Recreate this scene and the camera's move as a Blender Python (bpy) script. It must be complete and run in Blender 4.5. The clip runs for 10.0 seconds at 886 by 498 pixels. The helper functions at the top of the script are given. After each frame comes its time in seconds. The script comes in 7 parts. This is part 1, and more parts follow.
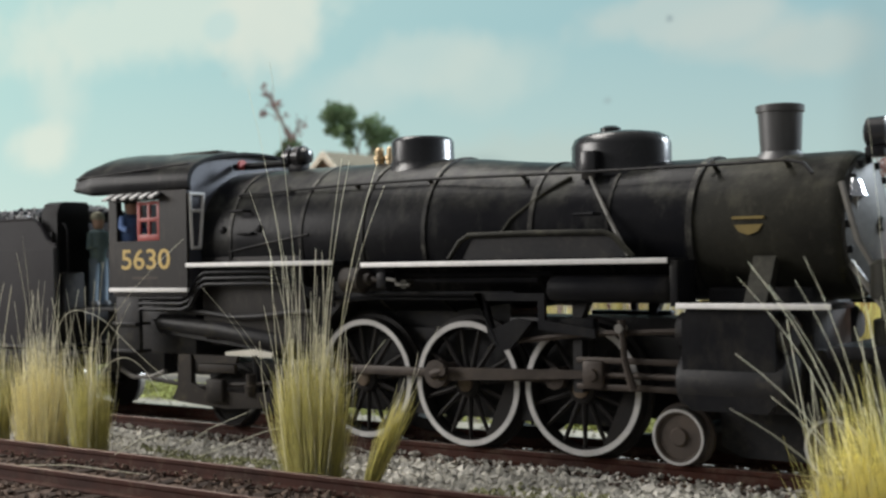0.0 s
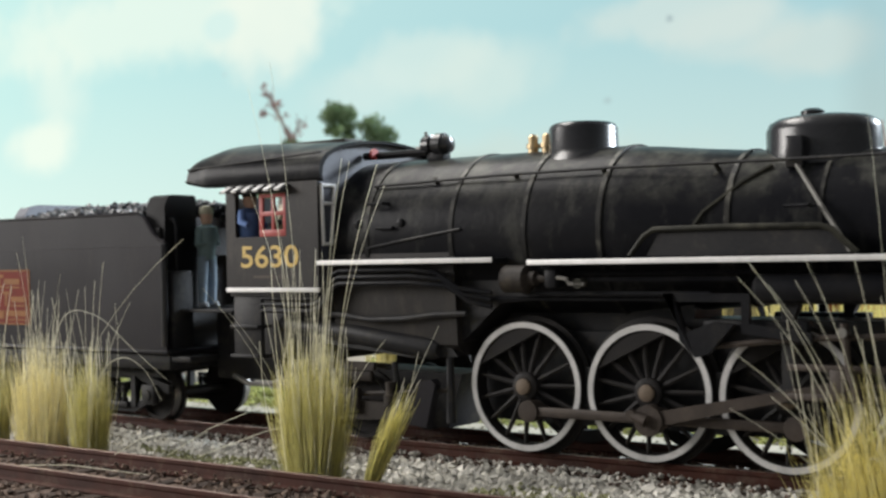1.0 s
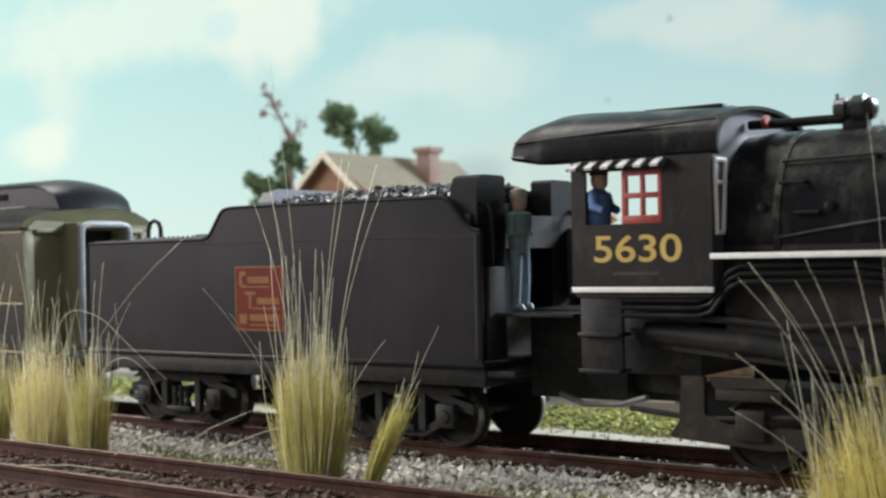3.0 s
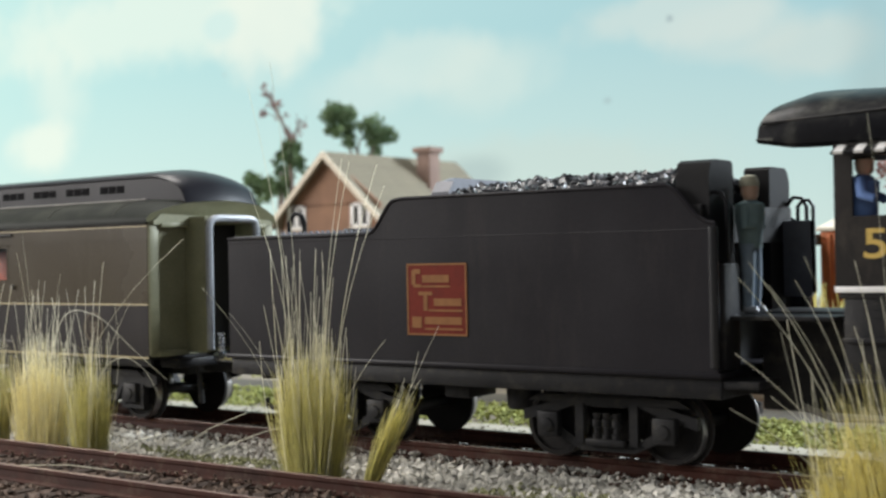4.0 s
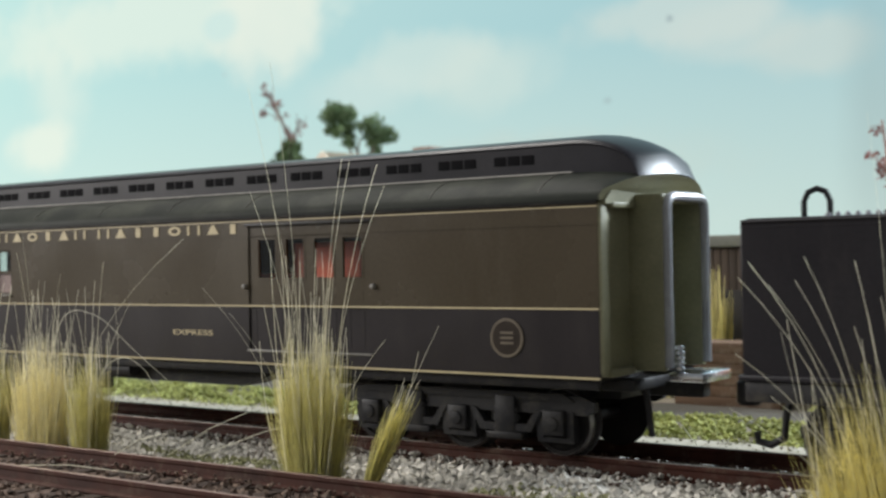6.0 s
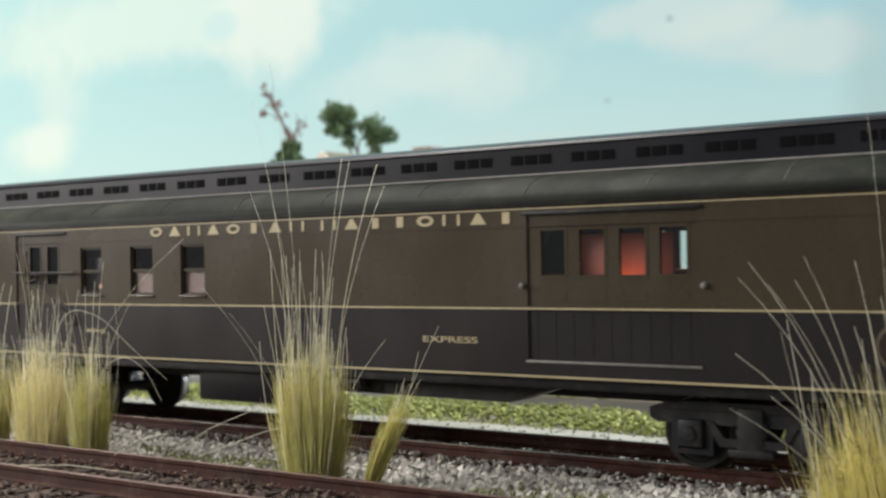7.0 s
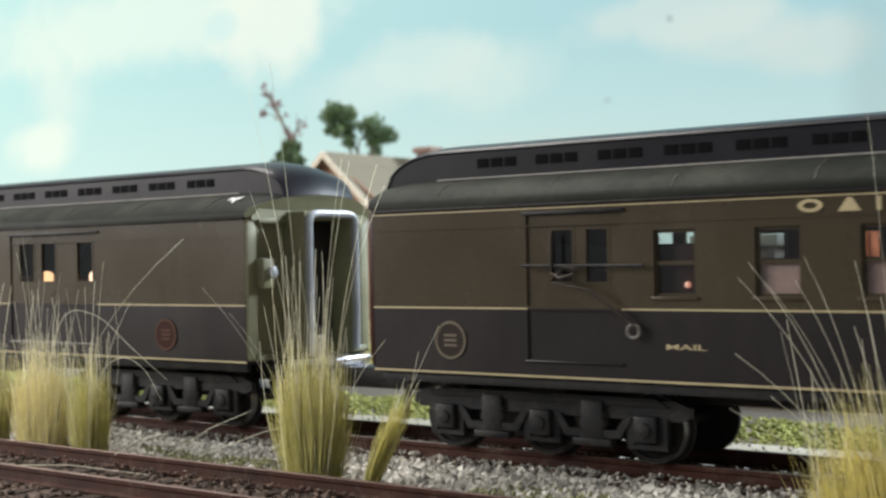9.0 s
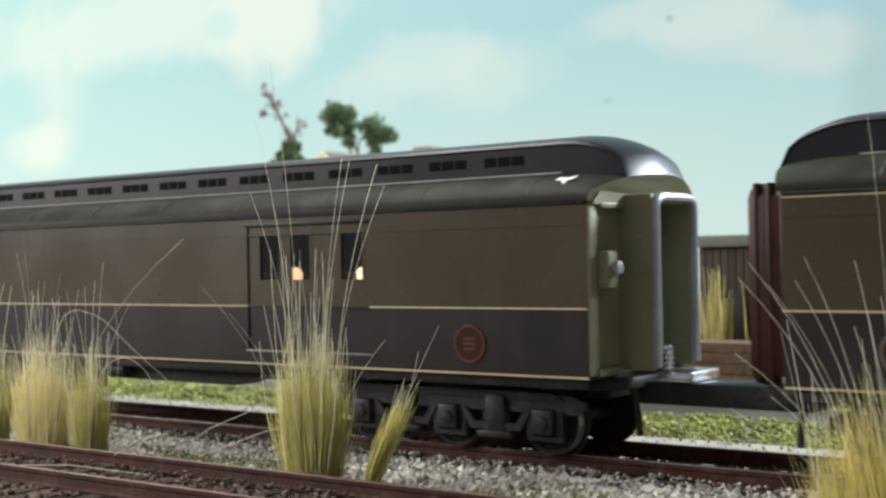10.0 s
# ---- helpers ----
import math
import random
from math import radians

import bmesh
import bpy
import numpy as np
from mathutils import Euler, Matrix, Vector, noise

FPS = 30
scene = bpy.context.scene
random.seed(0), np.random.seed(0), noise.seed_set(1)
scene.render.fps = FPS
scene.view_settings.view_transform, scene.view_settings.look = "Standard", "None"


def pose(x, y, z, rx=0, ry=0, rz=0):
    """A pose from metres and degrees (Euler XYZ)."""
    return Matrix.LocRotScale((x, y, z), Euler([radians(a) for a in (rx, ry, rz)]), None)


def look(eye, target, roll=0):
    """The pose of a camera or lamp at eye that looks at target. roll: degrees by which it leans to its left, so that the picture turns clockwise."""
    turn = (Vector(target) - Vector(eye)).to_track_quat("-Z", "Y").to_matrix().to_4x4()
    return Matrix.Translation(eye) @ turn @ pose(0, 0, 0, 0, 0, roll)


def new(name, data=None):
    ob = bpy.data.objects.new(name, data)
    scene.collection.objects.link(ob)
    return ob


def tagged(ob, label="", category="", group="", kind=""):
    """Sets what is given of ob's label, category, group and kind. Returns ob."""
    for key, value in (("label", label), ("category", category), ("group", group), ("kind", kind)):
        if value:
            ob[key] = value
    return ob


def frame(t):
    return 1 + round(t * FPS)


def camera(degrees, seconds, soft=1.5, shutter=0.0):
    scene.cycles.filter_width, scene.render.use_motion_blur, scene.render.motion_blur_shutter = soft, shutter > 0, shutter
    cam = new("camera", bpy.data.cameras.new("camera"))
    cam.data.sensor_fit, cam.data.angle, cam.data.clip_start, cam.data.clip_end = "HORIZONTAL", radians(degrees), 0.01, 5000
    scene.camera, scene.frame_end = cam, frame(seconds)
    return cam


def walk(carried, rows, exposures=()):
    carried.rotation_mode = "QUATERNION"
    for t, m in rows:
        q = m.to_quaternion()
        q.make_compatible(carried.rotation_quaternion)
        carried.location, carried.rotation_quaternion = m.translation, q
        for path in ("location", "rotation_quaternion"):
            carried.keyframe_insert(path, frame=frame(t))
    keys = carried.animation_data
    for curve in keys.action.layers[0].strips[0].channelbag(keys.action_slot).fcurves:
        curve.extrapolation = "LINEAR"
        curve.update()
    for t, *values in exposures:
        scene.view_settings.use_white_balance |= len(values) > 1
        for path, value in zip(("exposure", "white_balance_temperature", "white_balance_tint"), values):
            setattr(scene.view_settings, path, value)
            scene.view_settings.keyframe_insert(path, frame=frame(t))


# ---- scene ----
cam = camera(38.08, 10.0, soft=2.5, shutter=0.2)

# The camera stands still beside a model railway (about 1:87), low between grass tufts.
EYE = Vector((0.0, -0.1839, 0.03153))
YAW, PITCH = radians(36.586), radians(0.404)
AHEAD = Vector((-math.sin(YAW) * math.cos(PITCH), math.cos(YAW) * math.cos(PITCH), math.sin(PITCH)))
STAND = look(EYE, EYE + AHEAD, -1.087)
walk(cam, [(0.0, STAND), (10.0, STAND)], [(0.0, -0.22), (0.4, -0.12), (0.9, 0.08), (1.5, 0.1), (4.0, 0.05), (5.0, 0.0), (5.5, -0.08), (6.2, -0.02), (7.0, 0.06), (8.5, 0.12), (10.0, 0.09)])
cam.data.dof.use_dof = True
cam.data.dof.focus_distance = 0.205
cam.data.dof.aperture_fstop = 46.0

# How far the train has run, in millimetres, at each time.
RUN = [(0.0, 0.0), (0.5, 16.07), (1.0, 33.44), (1.5, 50.92), (2.0, 69.4), (2.5, 88.1), (3.2, 115.2), (4.0, 147.41), (4.5, 170.4),
       (5.0, 194.0), (5.5, 219.6), (6.2, 259.6), (7.0, 308.19), (7.5, 340.3), (8.0, 372.3), (8.5, 404.8), (9.0, 438.3), (9.5, 473.2), (10.0, 510.0)]

# ---- light: unseen lamps above and around the layout, and the painted sky board behind ----
world = bpy.data.worlds.new("room")
scene.world = world
world.use_nodes = True
world.node_tree.nodes["Background"].inputs["Color"].default_value = (0.93, 0.97, 1.0, 1)
world.node_tree.nodes["Background"].inputs["Strength"].default_value = 0.23


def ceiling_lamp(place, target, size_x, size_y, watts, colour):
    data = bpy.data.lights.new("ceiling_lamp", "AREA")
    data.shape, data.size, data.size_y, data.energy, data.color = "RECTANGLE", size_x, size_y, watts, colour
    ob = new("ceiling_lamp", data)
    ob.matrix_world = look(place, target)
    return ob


# low behind right, out of view: lights the roof hoods and front grass
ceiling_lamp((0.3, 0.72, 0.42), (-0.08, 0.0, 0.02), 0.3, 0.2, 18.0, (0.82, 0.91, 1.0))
# added low at the left, out of view, for sheen along the sides
ceiling_lamp((-0.95, -0.5, 0.33), (-0.3, -0.02, 0.0), 0.5, 0.36, 9.3, (1.0, 0.965, 0.93))
ceiling_lamp((-0.66, 0.0, 0.9), (-0.34, -0.01, 0.0), 0.8, 0.3, 10.6, (1.0, 0.965, 0.915))

U = 0.001  # everything below is written in millimetres


# ---- materials ----
def mat(name, c1, c2, rough=0.6, metal=0.0, big=70.0, fine=900.0, bump=0.25, depth=0.12, spread=0.5, rnd=0.0, spec=0.5, rough_var=0.12, grain=(1, 1, 1), speck=None, settled=None):
    m = bpy.data.materials.new(name)
    m.use_nodes = True
    n, l = m.node_tree.nodes, m.node_tree.links
    bsdf = n["Principled BSDF"]
    tc = n.new("ShaderNodeTexCoord")
    mp = n.new("ShaderNodeMapping")
    mp.inputs["Scale"].default_value = grain
    l.new(tc.outputs["Object"], mp.inputs["Vector"])
    a = n.new("ShaderNodeTexNoise")
    a.inputs["Scale"].default_value, a.inputs["Detail"].default_value = big, 5
    b = n.new("ShaderNodeTexNoise")
    b.inputs["Scale"].default_value, b.inputs["Detail"].default_value = fine, 4
    l.new(mp.outputs["Vector"], a.inputs["Vector"])
    l.new(mp.outputs["Vector"], b.inputs["Vector"])
    ramp = n.new("ShaderNodeMapRange")
    ramp.inputs["From Min"].default_value, ramp.inputs["From Max"].default_value = 0.5 - spread / 2, 0.5 + spread / 2
    l.new(a.outputs["Fac"], ramp.inputs["Value"])
    mix = n.new("ShaderNodeMix")
    mix.data_type = "RGBA"
    mix.inputs["A"].default_value, mix.inputs["B"].default_value = (*c1, 1), (*c2, 1)
    l.new(ramp.outputs["Result"], mix.inputs["Factor"])
    colour = mix.outputs["Result"]
    if speck:  # flecks and streaks of dust: colour, how much, size, stretch down the sides
        mp2 = n.new("ShaderNodeMapping")
        mp2.inputs["Scale"].default_value = (1, 1, speck[3])
        l.new(tc.outputs["Object"], mp2.inputs["Vector"])
        c = n.new("ShaderNodeTexNoise")
        c.inputs["Scale"].default_value, c.inputs["Detail"].default_value, c.inputs["Roughness"].default_value = speck[2], 8, 0.7
        l.new(mp2.outputs["Vector"], c.inputs["Vector"])
        cr = n.new("ShaderNodeMapRange")
        cr.inputs["From Min"].default_value, cr.inputs["From Max"].default_value = 0.52, 0.72
        cr.inputs["To Max"].default_value = speck[1]
        l.new(c.outputs["Fac"], cr.inputs["Value"])
        m2 = n.new("ShaderNodeMix")
        m2.data_type = "RGBA"
        m2.inputs["B"].default_value = (*speck[0], 1)
        l.new(colour, m2.inputs["A"])
        l.new(cr.outputs["Result"], m2.inputs["Factor"])
        colour = m2.outputs["Result"]
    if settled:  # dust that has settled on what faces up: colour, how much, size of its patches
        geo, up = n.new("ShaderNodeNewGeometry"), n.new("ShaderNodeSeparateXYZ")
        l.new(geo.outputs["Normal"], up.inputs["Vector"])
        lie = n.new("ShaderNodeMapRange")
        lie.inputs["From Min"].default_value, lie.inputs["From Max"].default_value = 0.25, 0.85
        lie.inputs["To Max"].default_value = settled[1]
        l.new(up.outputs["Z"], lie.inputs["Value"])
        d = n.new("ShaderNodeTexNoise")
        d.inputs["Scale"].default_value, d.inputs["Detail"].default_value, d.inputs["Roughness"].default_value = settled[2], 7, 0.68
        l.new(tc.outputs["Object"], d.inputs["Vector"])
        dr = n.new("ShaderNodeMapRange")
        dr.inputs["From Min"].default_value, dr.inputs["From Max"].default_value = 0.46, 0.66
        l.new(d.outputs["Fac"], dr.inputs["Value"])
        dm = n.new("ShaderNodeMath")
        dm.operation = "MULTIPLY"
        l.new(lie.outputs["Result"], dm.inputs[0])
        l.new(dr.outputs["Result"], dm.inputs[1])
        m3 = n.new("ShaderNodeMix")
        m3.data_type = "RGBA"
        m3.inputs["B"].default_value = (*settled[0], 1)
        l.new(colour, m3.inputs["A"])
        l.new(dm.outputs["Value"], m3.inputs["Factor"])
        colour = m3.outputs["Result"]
    vary = n.new("ShaderNodeHueSaturation")
    l.new(colour, vary.inputs["Color"])
    val = n.new("ShaderNodeMapRange")
    val.inputs["To Min"].default_value, val.inputs["To Max"].default_value = 0.78, 1.22
    l.new(b.outputs["Fac"], val.inputs["Value"])
    if rnd:
        info = n.new("ShaderNodeObjectInfo") if rnd > 0 else n.new("ShaderNodeNewGeometry")
        r = n.new("ShaderNodeMapRange")
        r.inputs["To Min"].default_value, r.inputs["To Max"].default_value = 1 - abs(rnd), 1 + abs(rnd)
        l.new(info.outputs["Random"] if rnd > 0 else info.outputs["Random Per Island"], r.inputs["Value"])
        mul = n.new("ShaderNodeMath")
        mul.operation = "MULTIPLY"
        l.new(val.outputs["Result"], mul.inputs[0])
        l.new(r.outputs["Result"], mul.inputs[1])
        l.new(mul.outputs["Value"], vary.inputs["Value"])
    else:
        l.new(val.outputs["Result"], vary.inputs["Value"])
    l.new(vary.outputs["Color"], bsdf.inputs["Base Color"])
    rr = n.new("ShaderNodeMapRange")
    rr.inputs["To Min"].default_value, rr.inputs["To Max"].default_value = max(0.05, rough - rough_var), min(1, rough + rough_var)
    l.new(a.outputs["Fac"], rr.inputs["Value"])
    l.new(rr.outputs["Result"], bsdf.inputs["Roughness"])
    bsdf.inputs["Metallic"].default_value = metal
    bsdf.inputs["Specular IOR Level"].default_value = spec
    if bump:
        bp = n.new("ShaderNodeBump")
        bp.inputs["Strength"].default_value, bp.inputs["Distance"].default_value = bump, depth * U
        l.new(b.outputs["Fac"], bp.inputs["Height"])
        l.new(bp.outputs["Normal"], bsdf.inputs["Normal"])
    return m


LOCO = mat("weathered_black_paint", (0.0098, 0.0102, 0.0125), (0.017, 0.017, 0.0185), 0.4, big=130, fine=1300, bump=0.35, spread=0.35, spec=0.1, speck=((0.1, 0.09, 0.07), 0.2, 210, 0.5))
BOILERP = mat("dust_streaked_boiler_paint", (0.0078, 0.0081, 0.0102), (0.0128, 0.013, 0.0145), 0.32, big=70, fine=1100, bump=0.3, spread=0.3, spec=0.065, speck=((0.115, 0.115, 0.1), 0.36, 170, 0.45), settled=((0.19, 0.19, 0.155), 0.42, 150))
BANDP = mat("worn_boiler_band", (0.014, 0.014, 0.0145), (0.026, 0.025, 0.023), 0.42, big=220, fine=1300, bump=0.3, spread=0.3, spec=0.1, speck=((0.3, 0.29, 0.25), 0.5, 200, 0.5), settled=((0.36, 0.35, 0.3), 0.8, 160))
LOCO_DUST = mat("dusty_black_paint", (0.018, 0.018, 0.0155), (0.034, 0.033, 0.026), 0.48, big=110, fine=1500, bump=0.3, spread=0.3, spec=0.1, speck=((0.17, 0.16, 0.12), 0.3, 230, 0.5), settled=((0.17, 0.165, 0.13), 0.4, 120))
GLOSS = mat("glossy_black_paint", (0.012, 0.012, 0.0145), (0.02, 0.02, 0.022), 0.26, big=90, fine=1200, bump=0.05, rough_var=0.07, spec=0.42, settled=((0.15, 0.145, 0.13), 0.25, 140))
# lighter grey with upright streaks: the stack's highlight is put into its colour
STACKP = mat("highlit_grey_stack_paint", (0.05, 0.05, 0.052), (0.1, 0.099, 0.1), 0.34, big=150, fine=1200, bump=0.1, rough_var=0.1, spec=0.5, grain=(1, 1, 0.12))
CABP = mat("cab_grey_black_paint", (0.017, 0.0155, 0.0155), (0.028, 0.025, 0.0235), 0.42, big=80, fine=1500, bump=0.15, spec=0.2, speck=((0.12, 0.1, 0.08), 0.3, 260, 0.4))
TENDERP = mat("tender_satin_black_paint", (0.0158, 0.0148, 0.0178), (0.022, 0.0205, 0.0238), 0.36, big=60, fine=1600, bump=0.12, spec=0.15, speck=((0.07, 0.06, 0.055), 0.22, 120, 0.2))
UNDER = mat("grimy_underframe", (0.015, 0.0152, 0.0178), (0.029, 0.0282, 0.0285), 0.5, big=180, fine=1500, bump=0.4, spec=0.2, speck=((0.13, 0.115, 0.09), 0.34, 240, 1.0))
RODS = mat("grimy_brown_steel", (0.036, 0.029, 0.025), (0.066, 0.052, 0.043), 0.5, 0.25, big=250, fine=1500, bump=0.3, spec=0.3)
WHEELM = mat("dull_black_wheel", (0.014, 0.0133, 0.0145), (0.026, 0.023, 0.021), 0.6, big=200, fine=1600, spec=0.15)
RIMW = mat("white_tyre_paint", (0.42, 0.41, 0.4), (0.62, 0.61, 0.6), 0.55, big=300, fine=1500, bump=0.15)
WHITE = mat("white_edge_paint", (0.7, 0.69, 0.68), (0.86, 0.85, 0.84), 0.5, big=200, fine=1500, bump=0.15)
TREAD = mat("polished_wheel_tread", (0.26, 0.25, 0.24), (0.36, 0.35, 0.34), 0.4, 0.9, big=300, bump=0.05)
TRUCKP = mat("brown_grimy_truck", (0.018, 0.0155, 0.0138), (0.037, 0.03, 0.025), 0.6, big=220, fine=1500, bump=0.4, spec=0.2, speck=((0.14, 0.115, 0.08), 0.35, 240, 1.0))
HUB = mat("ochre_hub_dirt", (0.09, 0.065, 0.045), (0.15, 0.11, 0.075), 0.7, big=300)
RUSTW = mat("rusty_wheel_face", (0.048, 0.036, 0.029), (0.085, 0.064, 0.05), 0.7, big=300)
GREYP = mat("pale_grey_pipe", (0.12, 0.115, 0.105), (0.21, 0.2, 0.18), 0.6, big=300)
BRASS = mat("brass", (0.42, 0.32, 0.19), (0.52, 0.41, 0.26), 0.45, 1.0, big=300, bump=0.1)
STEEL = mat("bright_steel", (0.62, 0.64, 0.68), (0.75, 0.76, 0.8), 0.25, 1.0, big=300, bump=0.1)
REDP = mat("red_window_paint", (0.3, 0.033, 0.028), (0.38, 0.048, 0.038), 0.5, big=300)
GOLD = mat("gold_lettering", (0.5, 0.34, 0.075), (0.6, 0.42, 0.11), 0.5, big=300, bump=0)
CREAM = mat("pale_gold_lettering", (0.4, 0.33, 0.18), (0.5, 0.42, 0.25), 0.5, big=400, bump=0)
EMB_RING = mat("faded_gold_ring", (0.09, 0.07, 0.046), (0.125, 0.098, 0.063), 0.6, big=300, bump=0)
EMB_FADED = mat("faded_dull_red_ring", (0.075, 0.038, 0.026), (0.1, 0.05, 0.034), 0.6, big=300, bump=0, spec=0.1)
STRIPE = mat("pale_gold_stripe", (0.37, 0.31, 0.175), (0.46, 0.39, 0.23), 0.5, big=150, bump=0)
EMB = mat("red_orange_emblem", (0.12, 0.0145, 0.008), (0.155, 0.02, 0.011), 0.55, big=200, bump=0, spec=0.12, speck=((0.05, 0.014, 0.01), 0.6, 260, 1.0))
EMB_BROWN = mat("faded_brown_emblem", (0.026, 0.02, 0.016), (0.038, 0.029, 0.023), 0.55, big=200, bump=0, spec=0.1)
EMB_DARK = mat("dull_red_emblem", (0.036, 0.0125, 0.0095), (0.048, 0.016, 0.0125), 0.55, big=200, bump=0, spec=0.08)
EMBG = mat("dull_gold_emblem", (0.2, 0.085, 0.03), (0.26, 0.12, 0.045), 0.55, big=300, bump=0, spec=0.15)
OLIVE = mat("olive_brown_car_paint", (0.046, 0.035, 0.0205), (0.059, 0.046, 0.0275), 0.28, big=40, fine=1500, bump=0.06, spec=0.3, speck=((0.11, 0.095, 0.07), 0.25, 70, 0.3))
OLIVE_END = mat("olive_green_end_paint", (0.18, 0.178, 0.105), (0.26, 0.255, 0.165), 0.5, big=120, fine=1500, bump=0.15, spec=0.3)
NAVY = mat("dark_blue_black_car_paint", (0.0155, 0.0127, 0.0148), (0.022, 0.0185, 0.0205), 0.32, big=50, fine=1500, bump=0.06, spec=0.26, speck=((0.06, 0.052, 0.045), 0.2, 90, 0.3))
ROOF = mat("dusty_dark_green_roof", (0.012, 0.0145, 0.012), (0.022, 0.025, 0.02), 0.55, big=70, fine=1500, bump=0.2, spec=0.07, speck=((0.1, 0.105, 0.08), 0.2, 90, 1.0), settled=((0.1, 0.105, 0.08), 0.3, 80))
ROOFTOP = mat("glossy_dark_clerestory_roof", (0.0115, 0.011, 0.0145), (0.0185, 0.018, 0.0225), 0.34, big=60, fine=1500, bump=0.06, spec=0.18)
VENT = mat("black_vent_opening", (0.004, 0.004, 0.005), (0.007, 0.007, 0.008), 0.8, big=200, spec=0.05)
SMOKEFRONT = mat("pale_graphite_paint", (0.045, 0.044, 0.043), (0.1, 0.097, 0.092), 0.5, big=200, fine=1500, bump=0.3, spec=0.15, speck=((0.03, 0.03, 0.03), 0.6, 260, 0.6))
# slate grey that paints in the light falling on the far wing plate
WING = mat("lilac_lit_wing_grey", (0.09, 0.093, 0.11), (0.13, 0.135, 0.155), 0.45, big=120, bump=0.15)
FRAMEG = mat("pale_grey_door_frame", (0.27, 0.285, 0.31), (0.36, 0.375, 0.4), 0.4, big=200, bump=0.1)
DARKIN = mat("dark_interior", (0.012, 0.011, 0.01), (0.022, 0.02, 0.018), 0.8, big=150)
ORANGEIN = mat("orange_red_moulded_interior", (0.42, 0.085, 0.045), (0.5, 0.12, 0.065), 0.5, big=150)
# the blue-grey puts light from the sky into the cab front's colour
CABFRONT = mat("sky_lit_cab_front", (0.05, 0.053, 0.068), (0.085, 0.088, 0.108), 0.45, big=120, fine=1400, bump=0.2, speck=((0.02, 0.02, 0.02), 0.5, 150, 0.5))
FROST = mat("frosted_pinkish_pane", (0.3, 0.19, 0.172), (0.37, 0.24, 0.215), 0.4, big=200, bump=0)
BELLOWS = mat("maroon_gangway_rubber", (0.022, 0.0065, 0.0055), (0.038, 0.0105, 0.0085), 0.4, big=150, spec=0.16)
COALM = mat("shiny_coal", (0.016, 0.016, 0.019), (0.07, 0.07, 0.08), 0.3, big=400, fine=2500, bump=0.5, rnd=-0.5, spec=0.6)
GATEP = mat("flat_black_gate_paint", (0.007, 0.007, 0.008), (0.013, 0.0125, 0.013), 0.6, big=150, fine=1400, bump=0.2, spec=0.1)
COALBACK = mat("pale_grey_sheet_metal", (0.13, 0.135, 0.16), (0.19, 0.195, 0.22), 0.5, 0.0, big=150, bump=0.1)
RAILS = mat("rust_painted_rail", (0.03, 0.0095, 0.006), (0.072, 0.024, 0.015), 0.65, big=160, fine=1600, bump=0.35, spec=0.2, speck=((0.15, 0.115, 0.085), 0.55, 240, 1.0))
RAILTOP = mat("worn_rail_head", (0.13, 0.085, 0.07), (0.22, 0.16, 0.135), 0.38, 0.6, big=200, bump=0.15)
TIE = mat("dark_brown_tie", (0.045, 0.034, 0.03), (0.09, 0.068, 0.056), 0.85, big=150, fine=1500, bump=0.6, rnd=0.3, grain=(1, 0.15, 1), spec=0.15)
STONE = mat("pale_limestone_ballast", (0.33, 0.315, 0.275), (0.69, 0.665, 0.605), 0.85, big=250, fine=2500, bump=0.5, rnd=-0.4)
STONE_DARK = mat("mixed_dark_ballast", (0.06, 0.034, 0.025), (0.16, 0.115, 0.085), 0.85, big=250, fine=2500, bump=0.5, rnd=-0.6)
EARTH = mat("grey_brown_earth", (0.13, 0.115, 0.09), (0.26, 0.23, 0.18), 0.95, big=60, fine=700, bump=0.8, depth=0.5)
SAND = mat("pale_gritty_verge", (0.25, 0.235, 0.185), (0.37, 0.35, 0.285), 0.9, big=120, fine=1200, bump=0.7, depth=0.3)
ROADM = mat("grey_gravel_lane", (0.055, 0.05, 0.04), (0.095, 0.088, 0.072), 0.9, big=90, fine=1100, bump=0.6, depth=0.3)
TURF = mat("yellow_green_turf", (0.2, 0.23, 0.055), (0.41, 0.43, 0.15), 0.9, big=120, fine=1500, bump=0.7, rnd=-0.35)
MOSS = mat("dull_green_moss", (0.17, 0.175, 0.085), (0.3, 0.3, 0.16), 0.9, big=120, fine=1500, bump=0.7, rnd=-0.35)
TUFT_GOLD = mat("golden_straw_blades", (0.84, 0.79, 0.38), (0.93, 0.88, 0.53), 0.6, big=60, fine=600, bump=0.1, rnd=-0.12)
TUFT_GREEN = mat("green_straw_blades", (0.62, 0.6, 0.28), (0.86, 0.82, 0.47), 0.6, big=60, fine=600, bump=0.1, rnd=-0.3)
TUFT_YELLOW = mat("yellow_straw_blades", (0.84, 0.79, 0.5), (0.95, 0.91, 0.67), 0.6, big=60, fine=600, bump=0.1, rnd=-0.22)
STALK = mat("pale_dry_stalks", (0.88, 0.86, 0.72), (0.96, 0.95, 0.85), 0.55, big=60, fine=600, bump=0.1, rnd=-0.3)
DULLGOLD = mat("faded_yellow_paint", (0.16, 0.115, 0.025), (0.24, 0.175, 0.045), 0.6, big=400, fine=2000)
STRAW_FAR = mat("golden_straw", (0.64, 0.59, 0.29), (0.8, 0.76, 0.45), 0.7, big=60, fine=600, bump=0.1, rnd=-0.3)
BRICKW = mat("brown_house_wall", (0.17, 0.09, 0.055), (0.24, 0.135, 0.085), 0.85, big=120, fine=1300, bump=0.4)
